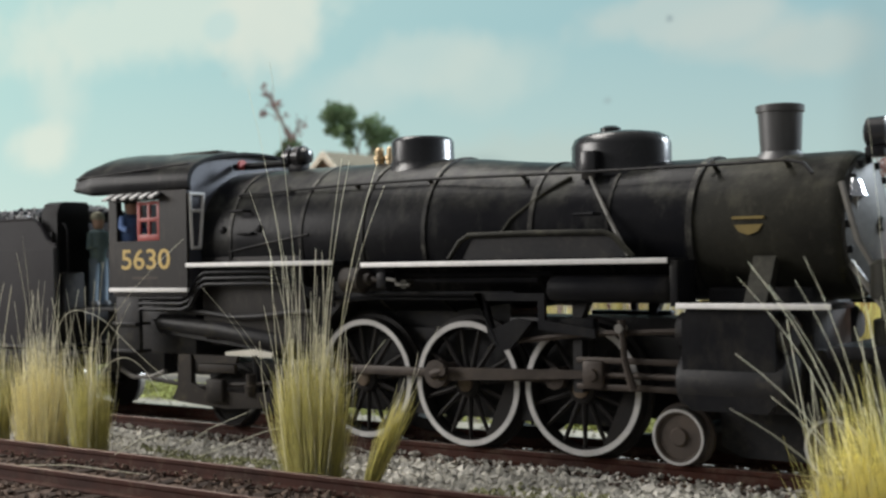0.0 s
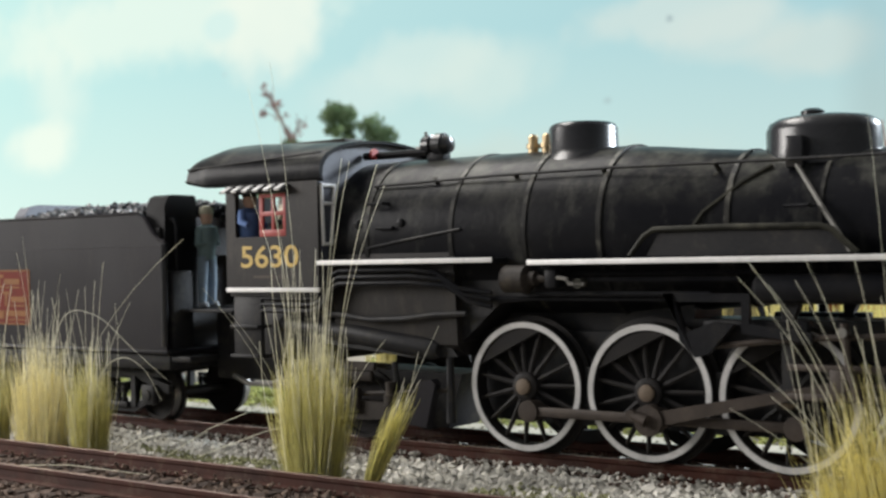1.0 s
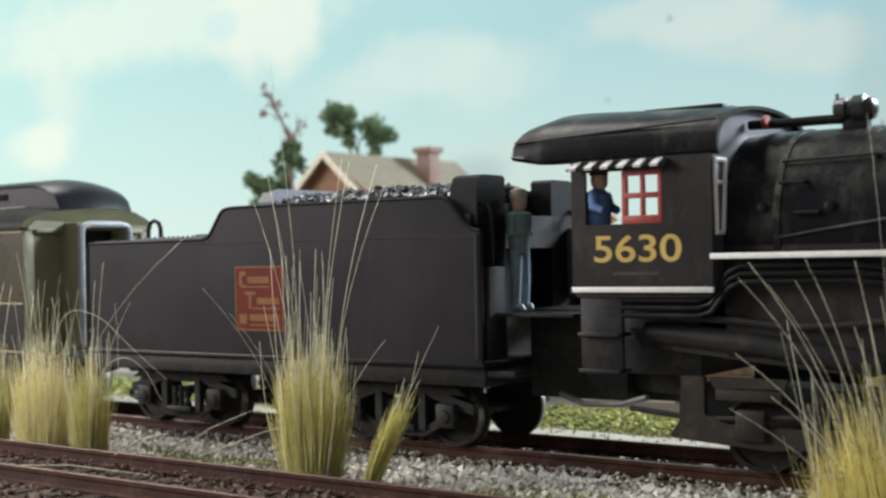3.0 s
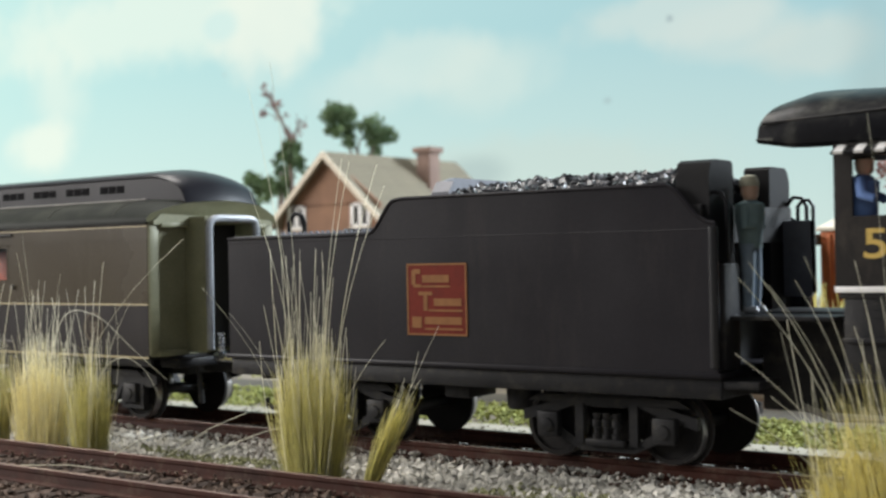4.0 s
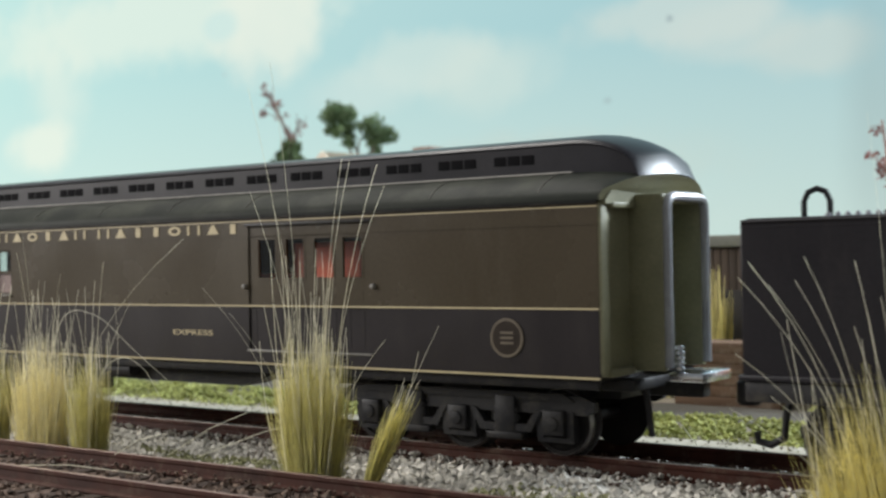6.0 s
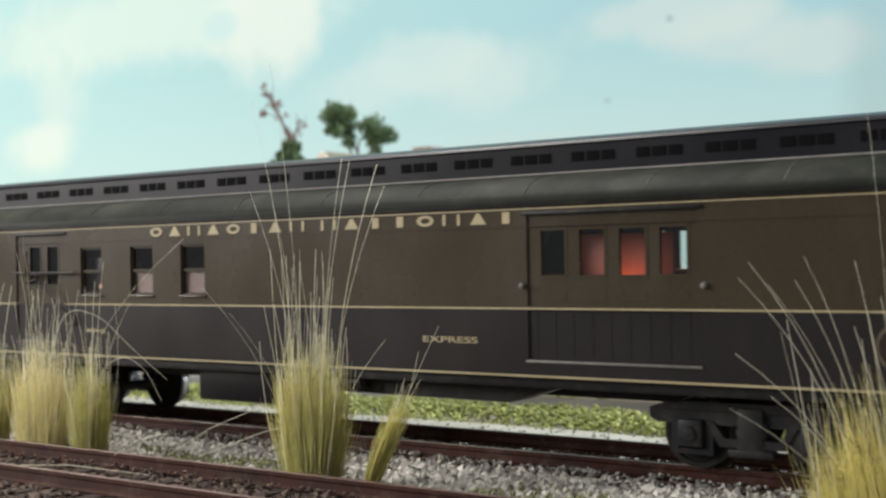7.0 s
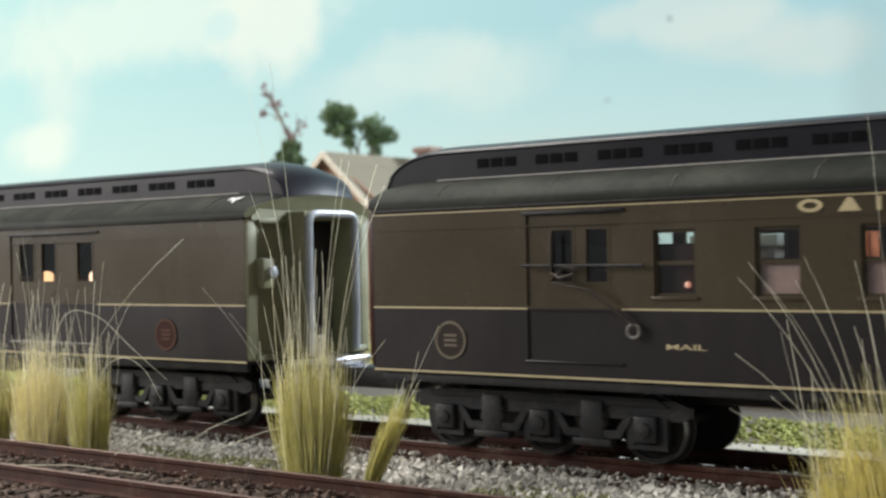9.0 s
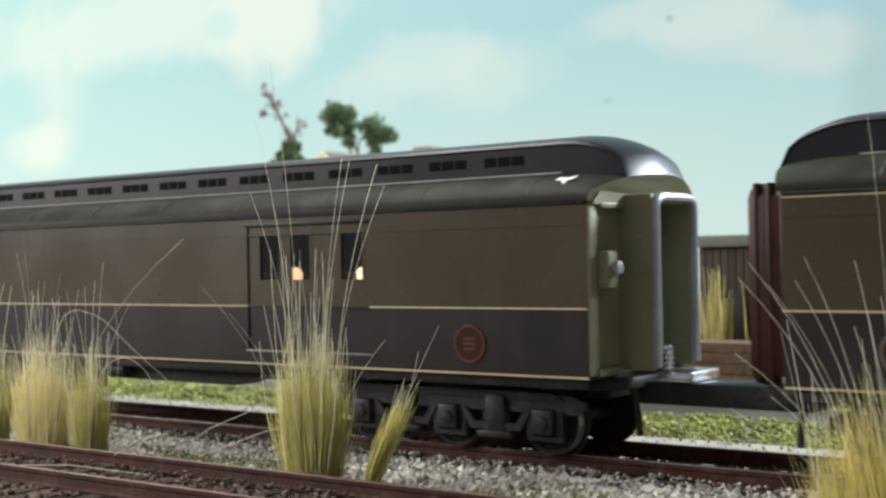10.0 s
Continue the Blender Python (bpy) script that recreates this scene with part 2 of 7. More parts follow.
SHINGLE = mat("tan_roof_shingle", (0.13, 0.114, 0.08), (0.182, 0.16, 0.113), 0.85, big=90, fine=1100, bump=0.5, rnd=0.12)
TRIM = mat("cream_bargeboard", (0.5, 0.44, 0.35), (0.6, 0.54, 0.44), 0.7, big=120)
CHIMNEY = mat("dusty_red_brick_chimney", (0.165, 0.108, 0.086), (0.23, 0.155, 0.124), 0.85, big=150, fine=1300, bump=0.4)
LEAF = mat("dark_green_leaves", (0.06, 0.11, 0.045), (0.14, 0.2, 0.09), 0.7, big=90, rnd=-0.45, bump=0)
LEAF_RED = mat("dull_red_leaves", (0.17, 0.06, 0.055), (0.26, 0.11, 0.1), 0.7, big=90, rnd=-0.4, bump=0)
LEAF_ORANGE = mat("orange_autumn_leaves", (0.4, 0.14, 0.05), (0.5, 0.25, 0.1), 0.7, big=90, rnd=-0.4, bump=0)
BARK = mat("grey_brown_bark", (0.12, 0.09, 0.075), (0.2, 0.155, 0.13), 0.9, big=150)
TWIG = mat("pinkish_grey_twigs", (0.3, 0.22, 0.2), (0.4, 0.31, 0.28), 0.9, big=150)
BOXCAR = mat("orange_boxcar_paint", (0.5, 0.13, 0.045), (0.6, 0.19, 0.07), 0.6, big=60, bump=0.2)
SHEDM = mat("dark_brown_planks", (0.035, 0.025, 0.019), (0.075, 0.052, 0.037), 0.85, big=90, fine=900, bump=0.5, rnd=0.25, grain=(1, 1, 0.15))
SHEDROOF = mat("grey_green_tarred_roof", (0.1, 0.105, 0.09), (0.16, 0.165, 0.14), 0.8, big=90)
TIMBER = mat("stacked_brown_timber", (0.1, 0.058, 0.033), (0.17, 0.1, 0.058), 0.8, speck=((0.5, 0.44, 0.36), 0.5, 160, 1.0), big=120, rnd=0.25, grain=(0.15, 1, 1))
FIG_BLUE = mat("blue_work_clothes", (0.09, 0.16, 0.36), (0.13, 0.22, 0.46), 0.8, big=300)
FIG_TEAL = mat("faded_teal_shirt", (0.15, 0.22, 0.23), (0.21, 0.29, 0.29), 0.8, big=300)
FIG_JEAN = mat("faded_blue_trousers", (0.17, 0.225, 0.285), (0.25, 0.315, 0.375), 0.8, big=300)
FIG_SKIN = mat("painted_figurine_flesh", (0.5, 0.32, 0.24), (0.6, 0.4, 0.3), 0.7, big=300)
FIG_CAP = mat("pale_khaki_cap", (0.4, 0.39, 0.29), (0.5, 0.48, 0.37), 0.8, big=300)


def let_light_through(m, share):
    """Thin blades pass light on: part of the surface is translucent, in the same colour."""
    n, l = m.node_tree.nodes, m.node_tree.links
    bsdf, out = n["Principled BSDF"], n["Material Output"]
    tr, mx = n.new("ShaderNodeBsdfTranslucent"), n.new("ShaderNodeMixShader")
    l.new(bsdf.inputs["Base Color"].links[0].from_socket, tr.inputs["Color"])
    mx.inputs["Fac"].default_value = share
    l.new(bsdf.outputs["BSDF"], mx.inputs[1])
    l.new(tr.outputs["BSDF"], mx.inputs[2])
    l.new(mx.outputs["Shader"], out.inputs["Surface"])


for blade_mat in (TUFT_GOLD, TUFT_GREEN, TUFT_YELLOW, STALK, STRAW_FAR):
    let_light_through(blade_mat, 0.62)
for leaf_mat in (LEAF, LEAF_RED, LEAF_ORANGE):
    let_light_through(leaf_mat, 0.3)


def glass_material():
    m = bpy.data.materials.new("window_glass")
    m.use_nodes = True
    n, l = m.node_tree.nodes, m.node_tree.links
    for x in list(n):
        if x.type == "BSDF_PRINCIPLED":
            n.remove(x)
    tr, gl, mx, fr = n.new("ShaderNodeBsdfTransparent"), n.new("ShaderNodeBsdfGlossy"), n.new("ShaderNodeMixShader"), n.new("ShaderNodeLayerWeight")
    tr.inputs["Color"].default_value = (0.9, 0.92, 0.92, 1)
    gl.inputs["Roughness"].default_value = 0.08
    steep, share = n.new("ShaderNodeMath"), n.new("ShaderNodeMath")
    steep.operation, share.operation = "POWER", "MULTIPLY_ADD"
    steep.inputs[1].default_value = 4.0
    share.inputs[1].default_value, share.inputs[2].default_value = 0.7, 0.04
    l.new(fr.outputs["Facing"], steep.inputs[0])
    l.new(steep.outputs["Value"], share.inputs[0])
    l.new(share.outputs["Value"], mx.inputs["Fac"])
    l.new(tr.outputs["BSDF"], mx.inputs[1])
    l.new(gl.outputs["BSDF"], mx.inputs[2])
    l.new(mx.outputs["Shader"], n["Material Output"].inputs["Surface"])
    return m


GLASS = glass_material()


def bulb_material(colour, strength):
    """A lit grain-of-wheat bulb inside the cars."""
    m = bpy.data.materials.new("lit_bulb")
    m.use_nodes = True
    bsdf = m.node_tree.nodes["Principled BSDF"]
    bsdf.inputs["Base Color"].default_value = (0.9, 0.8, 0.65, 1)
    bsdf.inputs["Emission Color"].default_value = (*colour, 1)
    bsdf.inputs["Emission Strength"].default_value = strength
    return m


BULB = bulb_material((1.0, 0.6, 0.3), 1.5)
BULB_STRONG = bulb_material((1.0, 0.5, 0.25), 14.0)
BULB_RED = bulb_material((1.0, 0.3, 0.18), 0.5)


def sky_material():
    """Painted sky: pale teal with cream clouds and a few specks; emission stands in for even light on the board."""
    m = bpy.data.materials.new("painted_sky")
    m.use_nodes = True
    n, l = m.node_tree.nodes, m.node_tree.links
    n.remove(n["Principled BSDF"])
    tc = n.new("ShaderNodeTexCoord")
    sep = n.new("ShaderNodeSeparateXYZ")
    l.new(tc.outputs["Object"], sep.inputs["Vector"])
    warp = n.new("ShaderNodeTexNoise")
    warp.inputs["Scale"].default_value, warp.inputs["Detail"].default_value = 9.0, 7
    l.new(tc.outputs["Object"], warp.inputs["Vector"])

    fine = n.new("ShaderNodeTexNoise")
    fine.inputs["Scale"].default_value, fine.inputs["Detail"].default_value = 26.0, 8
    l.new(tc.outputs["Object"], fine.inputs["Vector"])

    def math_node(op, a, b):
        x = n.new("ShaderNodeMath")
        x.operation = op
        for i, v in enumerate((a, b)):
            if isinstance(v, (int, float)):
                x.inputs[i].default_value = v
            else:
                l.new(v, x.inputs[i])
        return x.outputs["Value"]

    def blob(cx, cz, rx, rz, rough, edge):
        dx = math_node("DIVIDE", math_node("SUBTRACT", sep.outputs["X"], cx * U), rx * U)
        dz = math_node("DIVIDE", math_node("SUBTRACT", sep.outputs["Z"], cz * U), rz * U)
        d = math_node("SQRT", math_node("ADD", math_node("MULTIPLY", dx, dx), math_node("MULTIPLY", dz, dz)), 0)
        d = math_node("ADD", d, math_node("MULTIPLY", math_node("SUBTRACT", math_node("ADD", math_node("MULTIPLY", warp.outputs["Fac"], 0.6), math_node("MULTIPLY", fine.outputs["Fac"], 0.4)), 0.5), rough * 1.6))
        r = n.new("ShaderNodeMapRange")
        r.interpolation_type = "SMOOTHSTEP"
        r.inputs["From Min"].default_value, r.inputs["From Max"].default_value = 1 + edge, 1 - edge
        l.new(d, r.inputs["Value"])
        return r.outputs["Result"]

    def mix(a, b, fac):
        x = n.new("ShaderNodeMix")
        x.data_type = "RGBA"
        for key, v in (("A", a), ("B", b)):
            if isinstance(v, tuple):
                x.inputs[key].default_value = (*v, 1)
            else:
                l.new(v, x.inputs[key])
        if isinstance(fac, (int, float)):
            x.inputs["Factor"].default_value = fac
        else:
            l.new(fac, x.inputs["Factor"])
        return x.outputs["Result"]

    side = n.new("ShaderNodeMapRange")
    side.inputs["From Min"].default_value, side.inputs["From Max"].default_value = -1.45, -0.3
    l.new(sep.outputs["X"], side.inputs["Value"])
    up = n.new("ShaderNodeMapRange")
    up.inputs["From Min"].default_value, up.inputs["From Max"].default_value = 0.06, 0.24
    l.new(sep.outputs["Z"], up.inputs["Value"])
    low = mix((0.70, 0.88, 0.80), (0.56, 0.71, 0.67), side.outputs["Result"])
    high = mix((0.56, 0.82, 0.78), (0.36, 0.58, 0.63), side.outputs["Result"])
    col = mix(low, high, up.outputs["Result"])
    for cx, cz, rx, rz, rough, edge, c, k in (
            (-1190, 312, 290, 46, 1.5, 0.5, (0.83, 0.91, 0.79), 0.66), (-955, 288, 72, 60, 1.2, 0.4, (0.8, 0.87, 0.77), 0.85),
            (-1026, 290, 24, 15, 1.0, 0.5, (0.56, 0.79, 0.77), 0.6),
            (-1352, 178, 62, 34, 1.0, 0.4, (0.84, 0.92, 0.8), 0.85), (-1318, 252, 44, 60, 1.2, 0.85, (0.81, 0.89, 0.78), 0.55),
            (-745, 222, 82, 34, 1.2, 0.35, (0.68, 0.79, 0.73), 0.58), (-690, 203, 66, 34, 1.1, 0.45, (0.66, 0.77, 0.71), 0.55), (-822, 200, 70, 26, 1.0, 0.5, (0.63, 0.77, 0.73), 0.6),
            (-478, 234, 84, 26, 1.2, 0.32, (0.65, 0.73, 0.68), 0.62), (-430, 214, 62, 24, 1.2, 0.45, (0.62, 0.71, 0.67), 0.55), (-362, 192, 46, 24, 1.1, 0.4, (0.6, 0.69, 0.65), 0.7),
            # the tall narrow grey blob paints in the shadow on the board
            (-620, 110, 160, 30, 1.2, 0.5, (0.58, 0.68, 0.62), 0.55), (-318, 130, 20, 90, 0.6, 0.9, (0.33, 0.42, 0.42), 0.34),
            (-690, 110, 34, 14, 0.8, 0.7, (0.34, 0.45, 0.45), 0.45),
            (-487.9, 229.8, 3.1, 2.9, 0.4, 0.5, (0.33, 0.42, 0.44), 0.7), (-549, 166, 3.9, 2.8, 0.4, 0.5, (0.36, 0.46, 0.47), 0.5),
            (-1023, 236, 2.7, 1.8, 0.4, 0.5, (0.5, 0.62, 0.6), 0.6)):
        col = mix(col, c, math_node("MULTIPLY", blob(cx, cz, rx, rz, rough, edge), k))
    em = n.new("ShaderNodeEmission")
    l.new(col, em.inputs["Color"])
    em.inputs["Strength"].default_value = 1.03
    l.new(em.outputs["Emission"], n["Material Output"].inputs["Surface"])
    return m


SKY = sky_material()


# ---- mesh helpers, in millimetres ----
def box(bm, x0, x1, y0, y1, z0, z1, bevel=0.0):
    v = [bm.verts.new((x, y, z)) for x in (x0, x1) for y in (y0, y1) for z in (z0, z1)]
    faces = [bm.faces.new([v[i] for i in q]) for q in ((0, 1, 3, 2), (4, 6, 7, 5), (0, 4, 5, 1), (2, 3, 7, 6), (0, 2, 6, 4), (1, 5, 7, 3))]
    if bevel:
        edges = {e for f in faces for e in f.edges}
        bmesh.ops.bevel(bm, geom=list(edges), offset=bevel, segments=2, affect="EDGES", profile=0.5)
    return bm


def frame_of(d):
    d = d.normalized()
    a = Vector((0, 0, 1)) if abs(d.z) < 0.9 else Vector((1, 0, 0))
    s = d.cross(a).normalized()
    return s, d.cross(s)


def tube(bm, path, r, seg=8, cap=True):
    """A round bar along a path; r is one radius or one for each point."""
    path = [Vector(q) for q in path]
    rs = [r] * len(path) if isinstance(r, (int, float)) else r
    rings, side = [], None
    for i, q in enumerate(path):
        d = path[min(i + 1, len(path) - 1)] - path[max(i - 1, 0)]
        s, t = frame_of(d)
        if side is not None:
            s = (side - d.normalized() * side.dot(d.normalized())).normalized()
            t = d.normalized().cross(s)
        side = s
        rings.append([bm.verts.new(q + (s * math.cos(2 * math.pi * k / seg) + t * math.sin(2 * math.pi * k / seg)) * rs[i]) for k in range(seg)])
    for a, b in zip(rings, rings[1:]):
        for k in range(seg):
            bm.faces.new((a[k], a[(k + 1) % seg], b[(k + 1) % seg], b[k]))
    if cap:
        bm.faces.new(rings[0][::-1])
        bm.faces.new(rings[-1])
    return bm


def lathe(bm, centre, axis, profile, seg=32, sx=1.0, sy=1.0, cap=True):
    """Turn a profile of (along, radius) about an axis: 'x', 'y' or 'z'."""
    c = Vector(centre)
    rings = []
    for a, r in profile:
        ring = []
        for k in range(seg):
            u, w = r * sx * math.cos(2 * math.pi * k / seg), r * sy * math.sin(2 * math.pi * k / seg)
            ring.append(bm.verts.new(c + Vector({"x": (a, u, w), "y": (u, a, w), "z": (u, w, a)}[axis])))
        rings.append(ring)
    for a, b in zip(rings, rings[1:]):
        for k in range(seg):
            bm.faces.new((a[k], a[(k + 1) % seg], b[(k + 1) % seg], b[k]))
    for ring, (a, r) in ((rings[0], profile[0]), (rings[-1], profile[-1])):
        if r > 1e-6 and cap:
            bm.faces.new(ring)
    return bm


def prism(bm, outline, y0, y1):
    """An outline of (x, z) pushed from y0 to y1."""
    a = [bm.verts.new((x, y0, z)) for x, z in outline]
    b = [bm.verts.new((x, y1, z)) for x, z in outline]
    bm.faces.new(a)
    bm.faces.new(b[::-1])
    for k in range(len(a)):
        j = (k + 1) % len(a)
        bm.faces.new((a[k], b[k], b[j], a[j]))
    return bm


def walling(bm, x0, x1, z0, z1, y0, y1, holes=()):
    """One connected wall between x0, x1 and z0, z1 with openings right through it."""
    xs = sorted({x0, x1, *[h[0] for h in holes], *[h[1] for h in holes]})
    zs = sorted({z0, z1, *[h[2] for h in holes], *[h[3] for h in holes]})
    xs, zs = [x for x in xs if x0 <= x <= x1], [z for z in zs if z0 <= z <= z1]
    for a, b in zip(xs, xs[1:]):
        for c, d in zip(zs, zs[1:]):
            mx, mz = (a + b) / 2, (c + d) / 2
            if not any(h[0] < mx < h[1] and h[2] < mz < h[3] for h in holes):
                box(bm, a, b, min(y0, y1), max(y0, y1), c, d)
    bmesh.ops.remove_doubles(bm, verts=bm.verts, dist=1e-4)
    inside = []
    for f in bm.faces:
        n, c = f.normal, f.calc_center_median()
        if abs(f.verts[0].co.y - f.verts[1].co.y) + abs(f.verts[1].co.y - f.verts[2].co.y) > 1e-6:  # an edge face
            sides = 0
            f.normal_update()
            for s in (-1, 1):
                q = c + f.normal * (0.01 * s)
                if x0 < q.x < x1 and z0 < q.z < z1 and not any(h[0] < q.x < h[1] and h[2] < q.z < h[3] for h in holes):
                    sides += 1
            if sides == 2:
                inside.append(f)
    bmesh.ops.delete(bm, geom=inside, context="FACES_ONLY")
    return bm


def prism_x(bm, outline, x0, x1):
    """An outline of (y, z) pushed from x0 to x1."""
    a = [bm.verts.new((x0, y, z)) for y, z in outline]
    b = [bm.verts.new((x1, y, z)) for y, z in outline]
    bm.faces.new(a[::-1])
    bm.faces.new(b)
    for k in range(len(a)):
        j = (k + 1) % len(a)
        bm.faces.new((a[k], a[j], b[j], b[k]))
    return bm


def lump(bm, centre, r, rng, squash=0.75, mi=0):
    """A small irregular stone of eight to twelve faces."""
    cx, cy, cz = centre
    t = rng.uniform(0, 6.28)
    pts = []
    for k in range(4):
        a = t + k * 1.5708 + rng.uniform(-0.35, 0.35)
        q = r * rng.uniform(0.75, 1.2)
        pts.append(bm.verts.new((cx + q * math.cos(a), cy + q * math.sin(a), cz + rng.uniform(-0.3, 0.3) * r)))
    top = bm.verts.new((cx + rng.uniform(-0.4, 0.4) * r, cy + rng.uniform(-0.4, 0.4) * r, cz + r * squash * rng.uniform(0.7, 1.2)))
    top2 = bm.verts.new((cx + rng.uniform(-0.5, 0.5) * r, cy + rng.uniform(-0.5, 0.5) * r, cz + r * squash * rng.uniform(0.5, 1.0)))
    low = bm.verts.new((cx, cy, cz - r * squash))
    for k in range(4):
        j = (k + 1) % 4
        bm.faces.new((pts[j], pts[k], low))
    bm.faces.new((pts[0], pts[1], top))
    bm.faces.new((pts[1], pts[2], top))
    bm.faces.new((pts[2], top2, top))
    bm.faces.new((pts[2], pts[3], top2))
    bm.faces.new((pts[3], pts[0], top2))
    bm.faces.new((pts[0], top, top2))


def mesh_of(name, bm, materials, shift=(0, 0, 0), sharp=38.0, smooth=True, clean=True):
    bm.normal_update()
    if clean:
        bmesh.ops.recalc_face_normals(bm, faces=bm.faces)
    for v in bm.verts:
        v.co = (v.co - Vector(shift)) * U
    if smooth:
        lim = radians(sharp)
        for e in bm.edges:
            e.smooth = len(e.link_faces) == 2 and e.calc_face_angle(3.2) < lim
    for f in bm.faces:
        f.smooth = smooth
    me = bpy.data.meshes.new(name)
    bm.to_mesh(me)
    bm.free()
    for m in materials if isinstance(materials, (list, tuple)) else [materials]:
        me.materials.append(m)
    return me


def part(name, bm, material, parent, label="", shift=None, **kw):
    """One mesh object under a thing or under a part; shift: where its parent's origin lies in the plan."""
    shift = parent.get("at_mm", (0, 0, 0)) if shift is None else shift
    ob = new(name, mesh_of(name, bm, material, shift, **kw))
    ob.parent = parent
    if label:
        tagged(ob, label)
    return ob


def thing(name, at, label, category, group="", kind=""):
    """An Empty at a thing's base; at: millimetres in the plan."""
    ob = new(name)
    ob.empty_display_size = 0.01
    ob.location = Vector(at) * U
    ob["at_mm"] = at
    return tagged(ob, label, category, group, kind)


def solid(name, bm, material, label, category, group="", kind="", **kw):
    ob = new(name, mesh_of(name, bm, material, (0, 0, 0), **kw))
    return tagged(ob, label, category, group, kind)


def B():
    return bmesh.new()


def lettering(name, words, x0, x1, z0, z1, y, material, parent, label, shift=None):
    """Flat letters in the plane facing the track side, fitted between x0, x1 and z0, z1."""
    cu = bpy.data.curves.new(name, "FONT")
    cu.body, cu.size, cu.extrude, cu.offset = words, 1.0, 0.0, 0.012
    tmp = bpy.data.objects.new(name, cu)
    scene.collection.objects.link(tmp)
    bpy.context.view_layer.update()
    me = bpy.data.meshes.new_from_object(tmp.evaluated_get(bpy.context.evaluated_depsgraph_get()))
    scene.collection.objects.unlink(tmp)
    bpy.data.objects.remove(tmp)
    co = [v.co.copy() for v in me.vertices]
    ax, bx, az, bz = min(c.x for c in co), max(c.x for c in co), min(c.y for c in co), max(c.y for c in co)
    o = parent.get("at_mm", (0, 0, 0)) if shift is None else shift
    for v, c in zip(me.vertices, co):
        v.co = Vector((x0 + (c.x - ax) / (bx - ax) * (x1 - x0) - o[0], y - o[1], z0 + (c.y - az) / (bz - az) * (z1 - z0) - o[2])) * U
    me.materials.clear()
    me.materials.append(material)
    ob = new(name, me)
    ob.parent = parent
    tagged(ob, label)
    return ob


# ---- the large structure ----
def build_setting():
    bm = B()
    nx, ny = 90, 60
    grid = []
    for i in range(nx + 1):
        row = []
        for j in range(ny + 1):
            x = -2600 + 4200 * i / nx
            y = -700 + 1900 * j / ny
            far = max(0.0, (abs(y - 20) - 120) / 400)
            row.append(bm.verts.new((x, y, -4.2 + min(far, 1) * 3.0 * noise.noise(Vector((x * 0.01, y * 0.01, 0))))))
        grid.append(row)
    for i in range(nx):
        for j in range(ny):
            bm.faces.new((grid[i][j], grid[i + 1][j], grid[i + 1][j + 1], grid[i][j + 1]))
    solid("ground", bm, EARTH, "grey-brown gritty layout ground", "ground", kind="structure")
    bm = B()
    v = [bm.verts.new(q) for q in ((-2400, 800, -30), (500, 800, -30), (500, 800, 900), (-2400, 800, 900))]
    bm.faces.new(v)
    solid("backdrop", bm, SKY, "painted pale teal sky board with cream clouds", "backdrop", kind="structure")

    def bed(name, y0, y1, y2, y3, top, material, label):
        bm = B()
        rows = []
        for i in range(141):
            x = -1000 + 1300 * i / 140
            row = []
            for y, z in ((y0, -4.3), (y1, top), (y2, top), (y3, -4.3)):
                row.append(bm.verts.new((x, y + 1.2 * noise.noise(Vector((x * 0.08, y, 3))), z + 0.25 * noise.noise(Vector((x * 0.2, y, 7))))))
            rows.append(row)
        for a, b in zip(rows, rows[1:]):
            for k in range(3):
                bm.faces.new((a[k], b[k], b[k + 1], a[k + 1]))
        return solid(name, bm, material, label, "track bed", kind="structure")

    bed("ballast_bed_1", -34, -15, 12, 20, -3.0, STONE, "pale crushed-stone ballast bed under the track")
    bed("ballast_bed_2", -84, -66, -39, -33, -3.3, STONE_DARK, "dark mixed ballast bed under the siding")
    bed("verge", 15.5, 17, 35, 40, -3.0, SAND, "pale gritty verge beside the rail")
    bed("lane", 64, 67, 88, 92, -3.4, ROADM, "grey gravel lane behind the turf")


def rail_profile(y, top):
    h = top - 2.5
    return [(y - 1.2, h), (y - 1.2, h + 0.3), (y - 0.35, h + 0.55), (y - 0.3, h + 1.6), (y - 0.5, h + 1.85), (y - 0.5, h + 2.4), (y - 0.4, h + 2.5),
            (y + 0.4, h + 2.5), (y + 0.5, h + 2.4), (y + 0.5, h + 1.85), (y + 0.3, h + 1.6), (y + 0.35, h + 0.55), (y + 1.2, h + 0.3), (y + 1.2, h)]


def build_track(name, yc, top, label, rng):
    t = thing(name, (0, yc, top - 4.6), label, "railway track", kind="structure")
    for side in (-1, 1):
        y = yc + side * 8.75
        r = part("rail", prism_x(B(), rail_profile(y, top), -1000, 300), RAILS, t, "rust-brown rail with a worn head")
        part("rail_head", prism_x(B(), [(y - 0.42, top - 0.03), (y - 0.4, top + 0.02), (y + 0.4, top + 0.02), (y + 0.42, top - 0.03)], -1000, 300),
             RAILTOP, r, "bare metal running surface", shift=t["at_mm"])
    bm = box(B(), -1.4, 1.4, -15, 15, -2.0, 0.0, 0.15)
    me = mesh_of("tie", bm, TIE)
    for k in range(85):
        x = -500 + 7.0 * k
        ob = new("tie", me)
        ob.parent = t
        ob.location = Vector((x + rng.uniform(-0.4, 0.4), rng.uniform(-0.4, 0.4), top - 2.5 + rng.uniform(-0.1, 0.05) - (top - 4.6))) * U
        ob.rotation_euler[2] = rng.uniform(-0.02, 0.02)
    return t


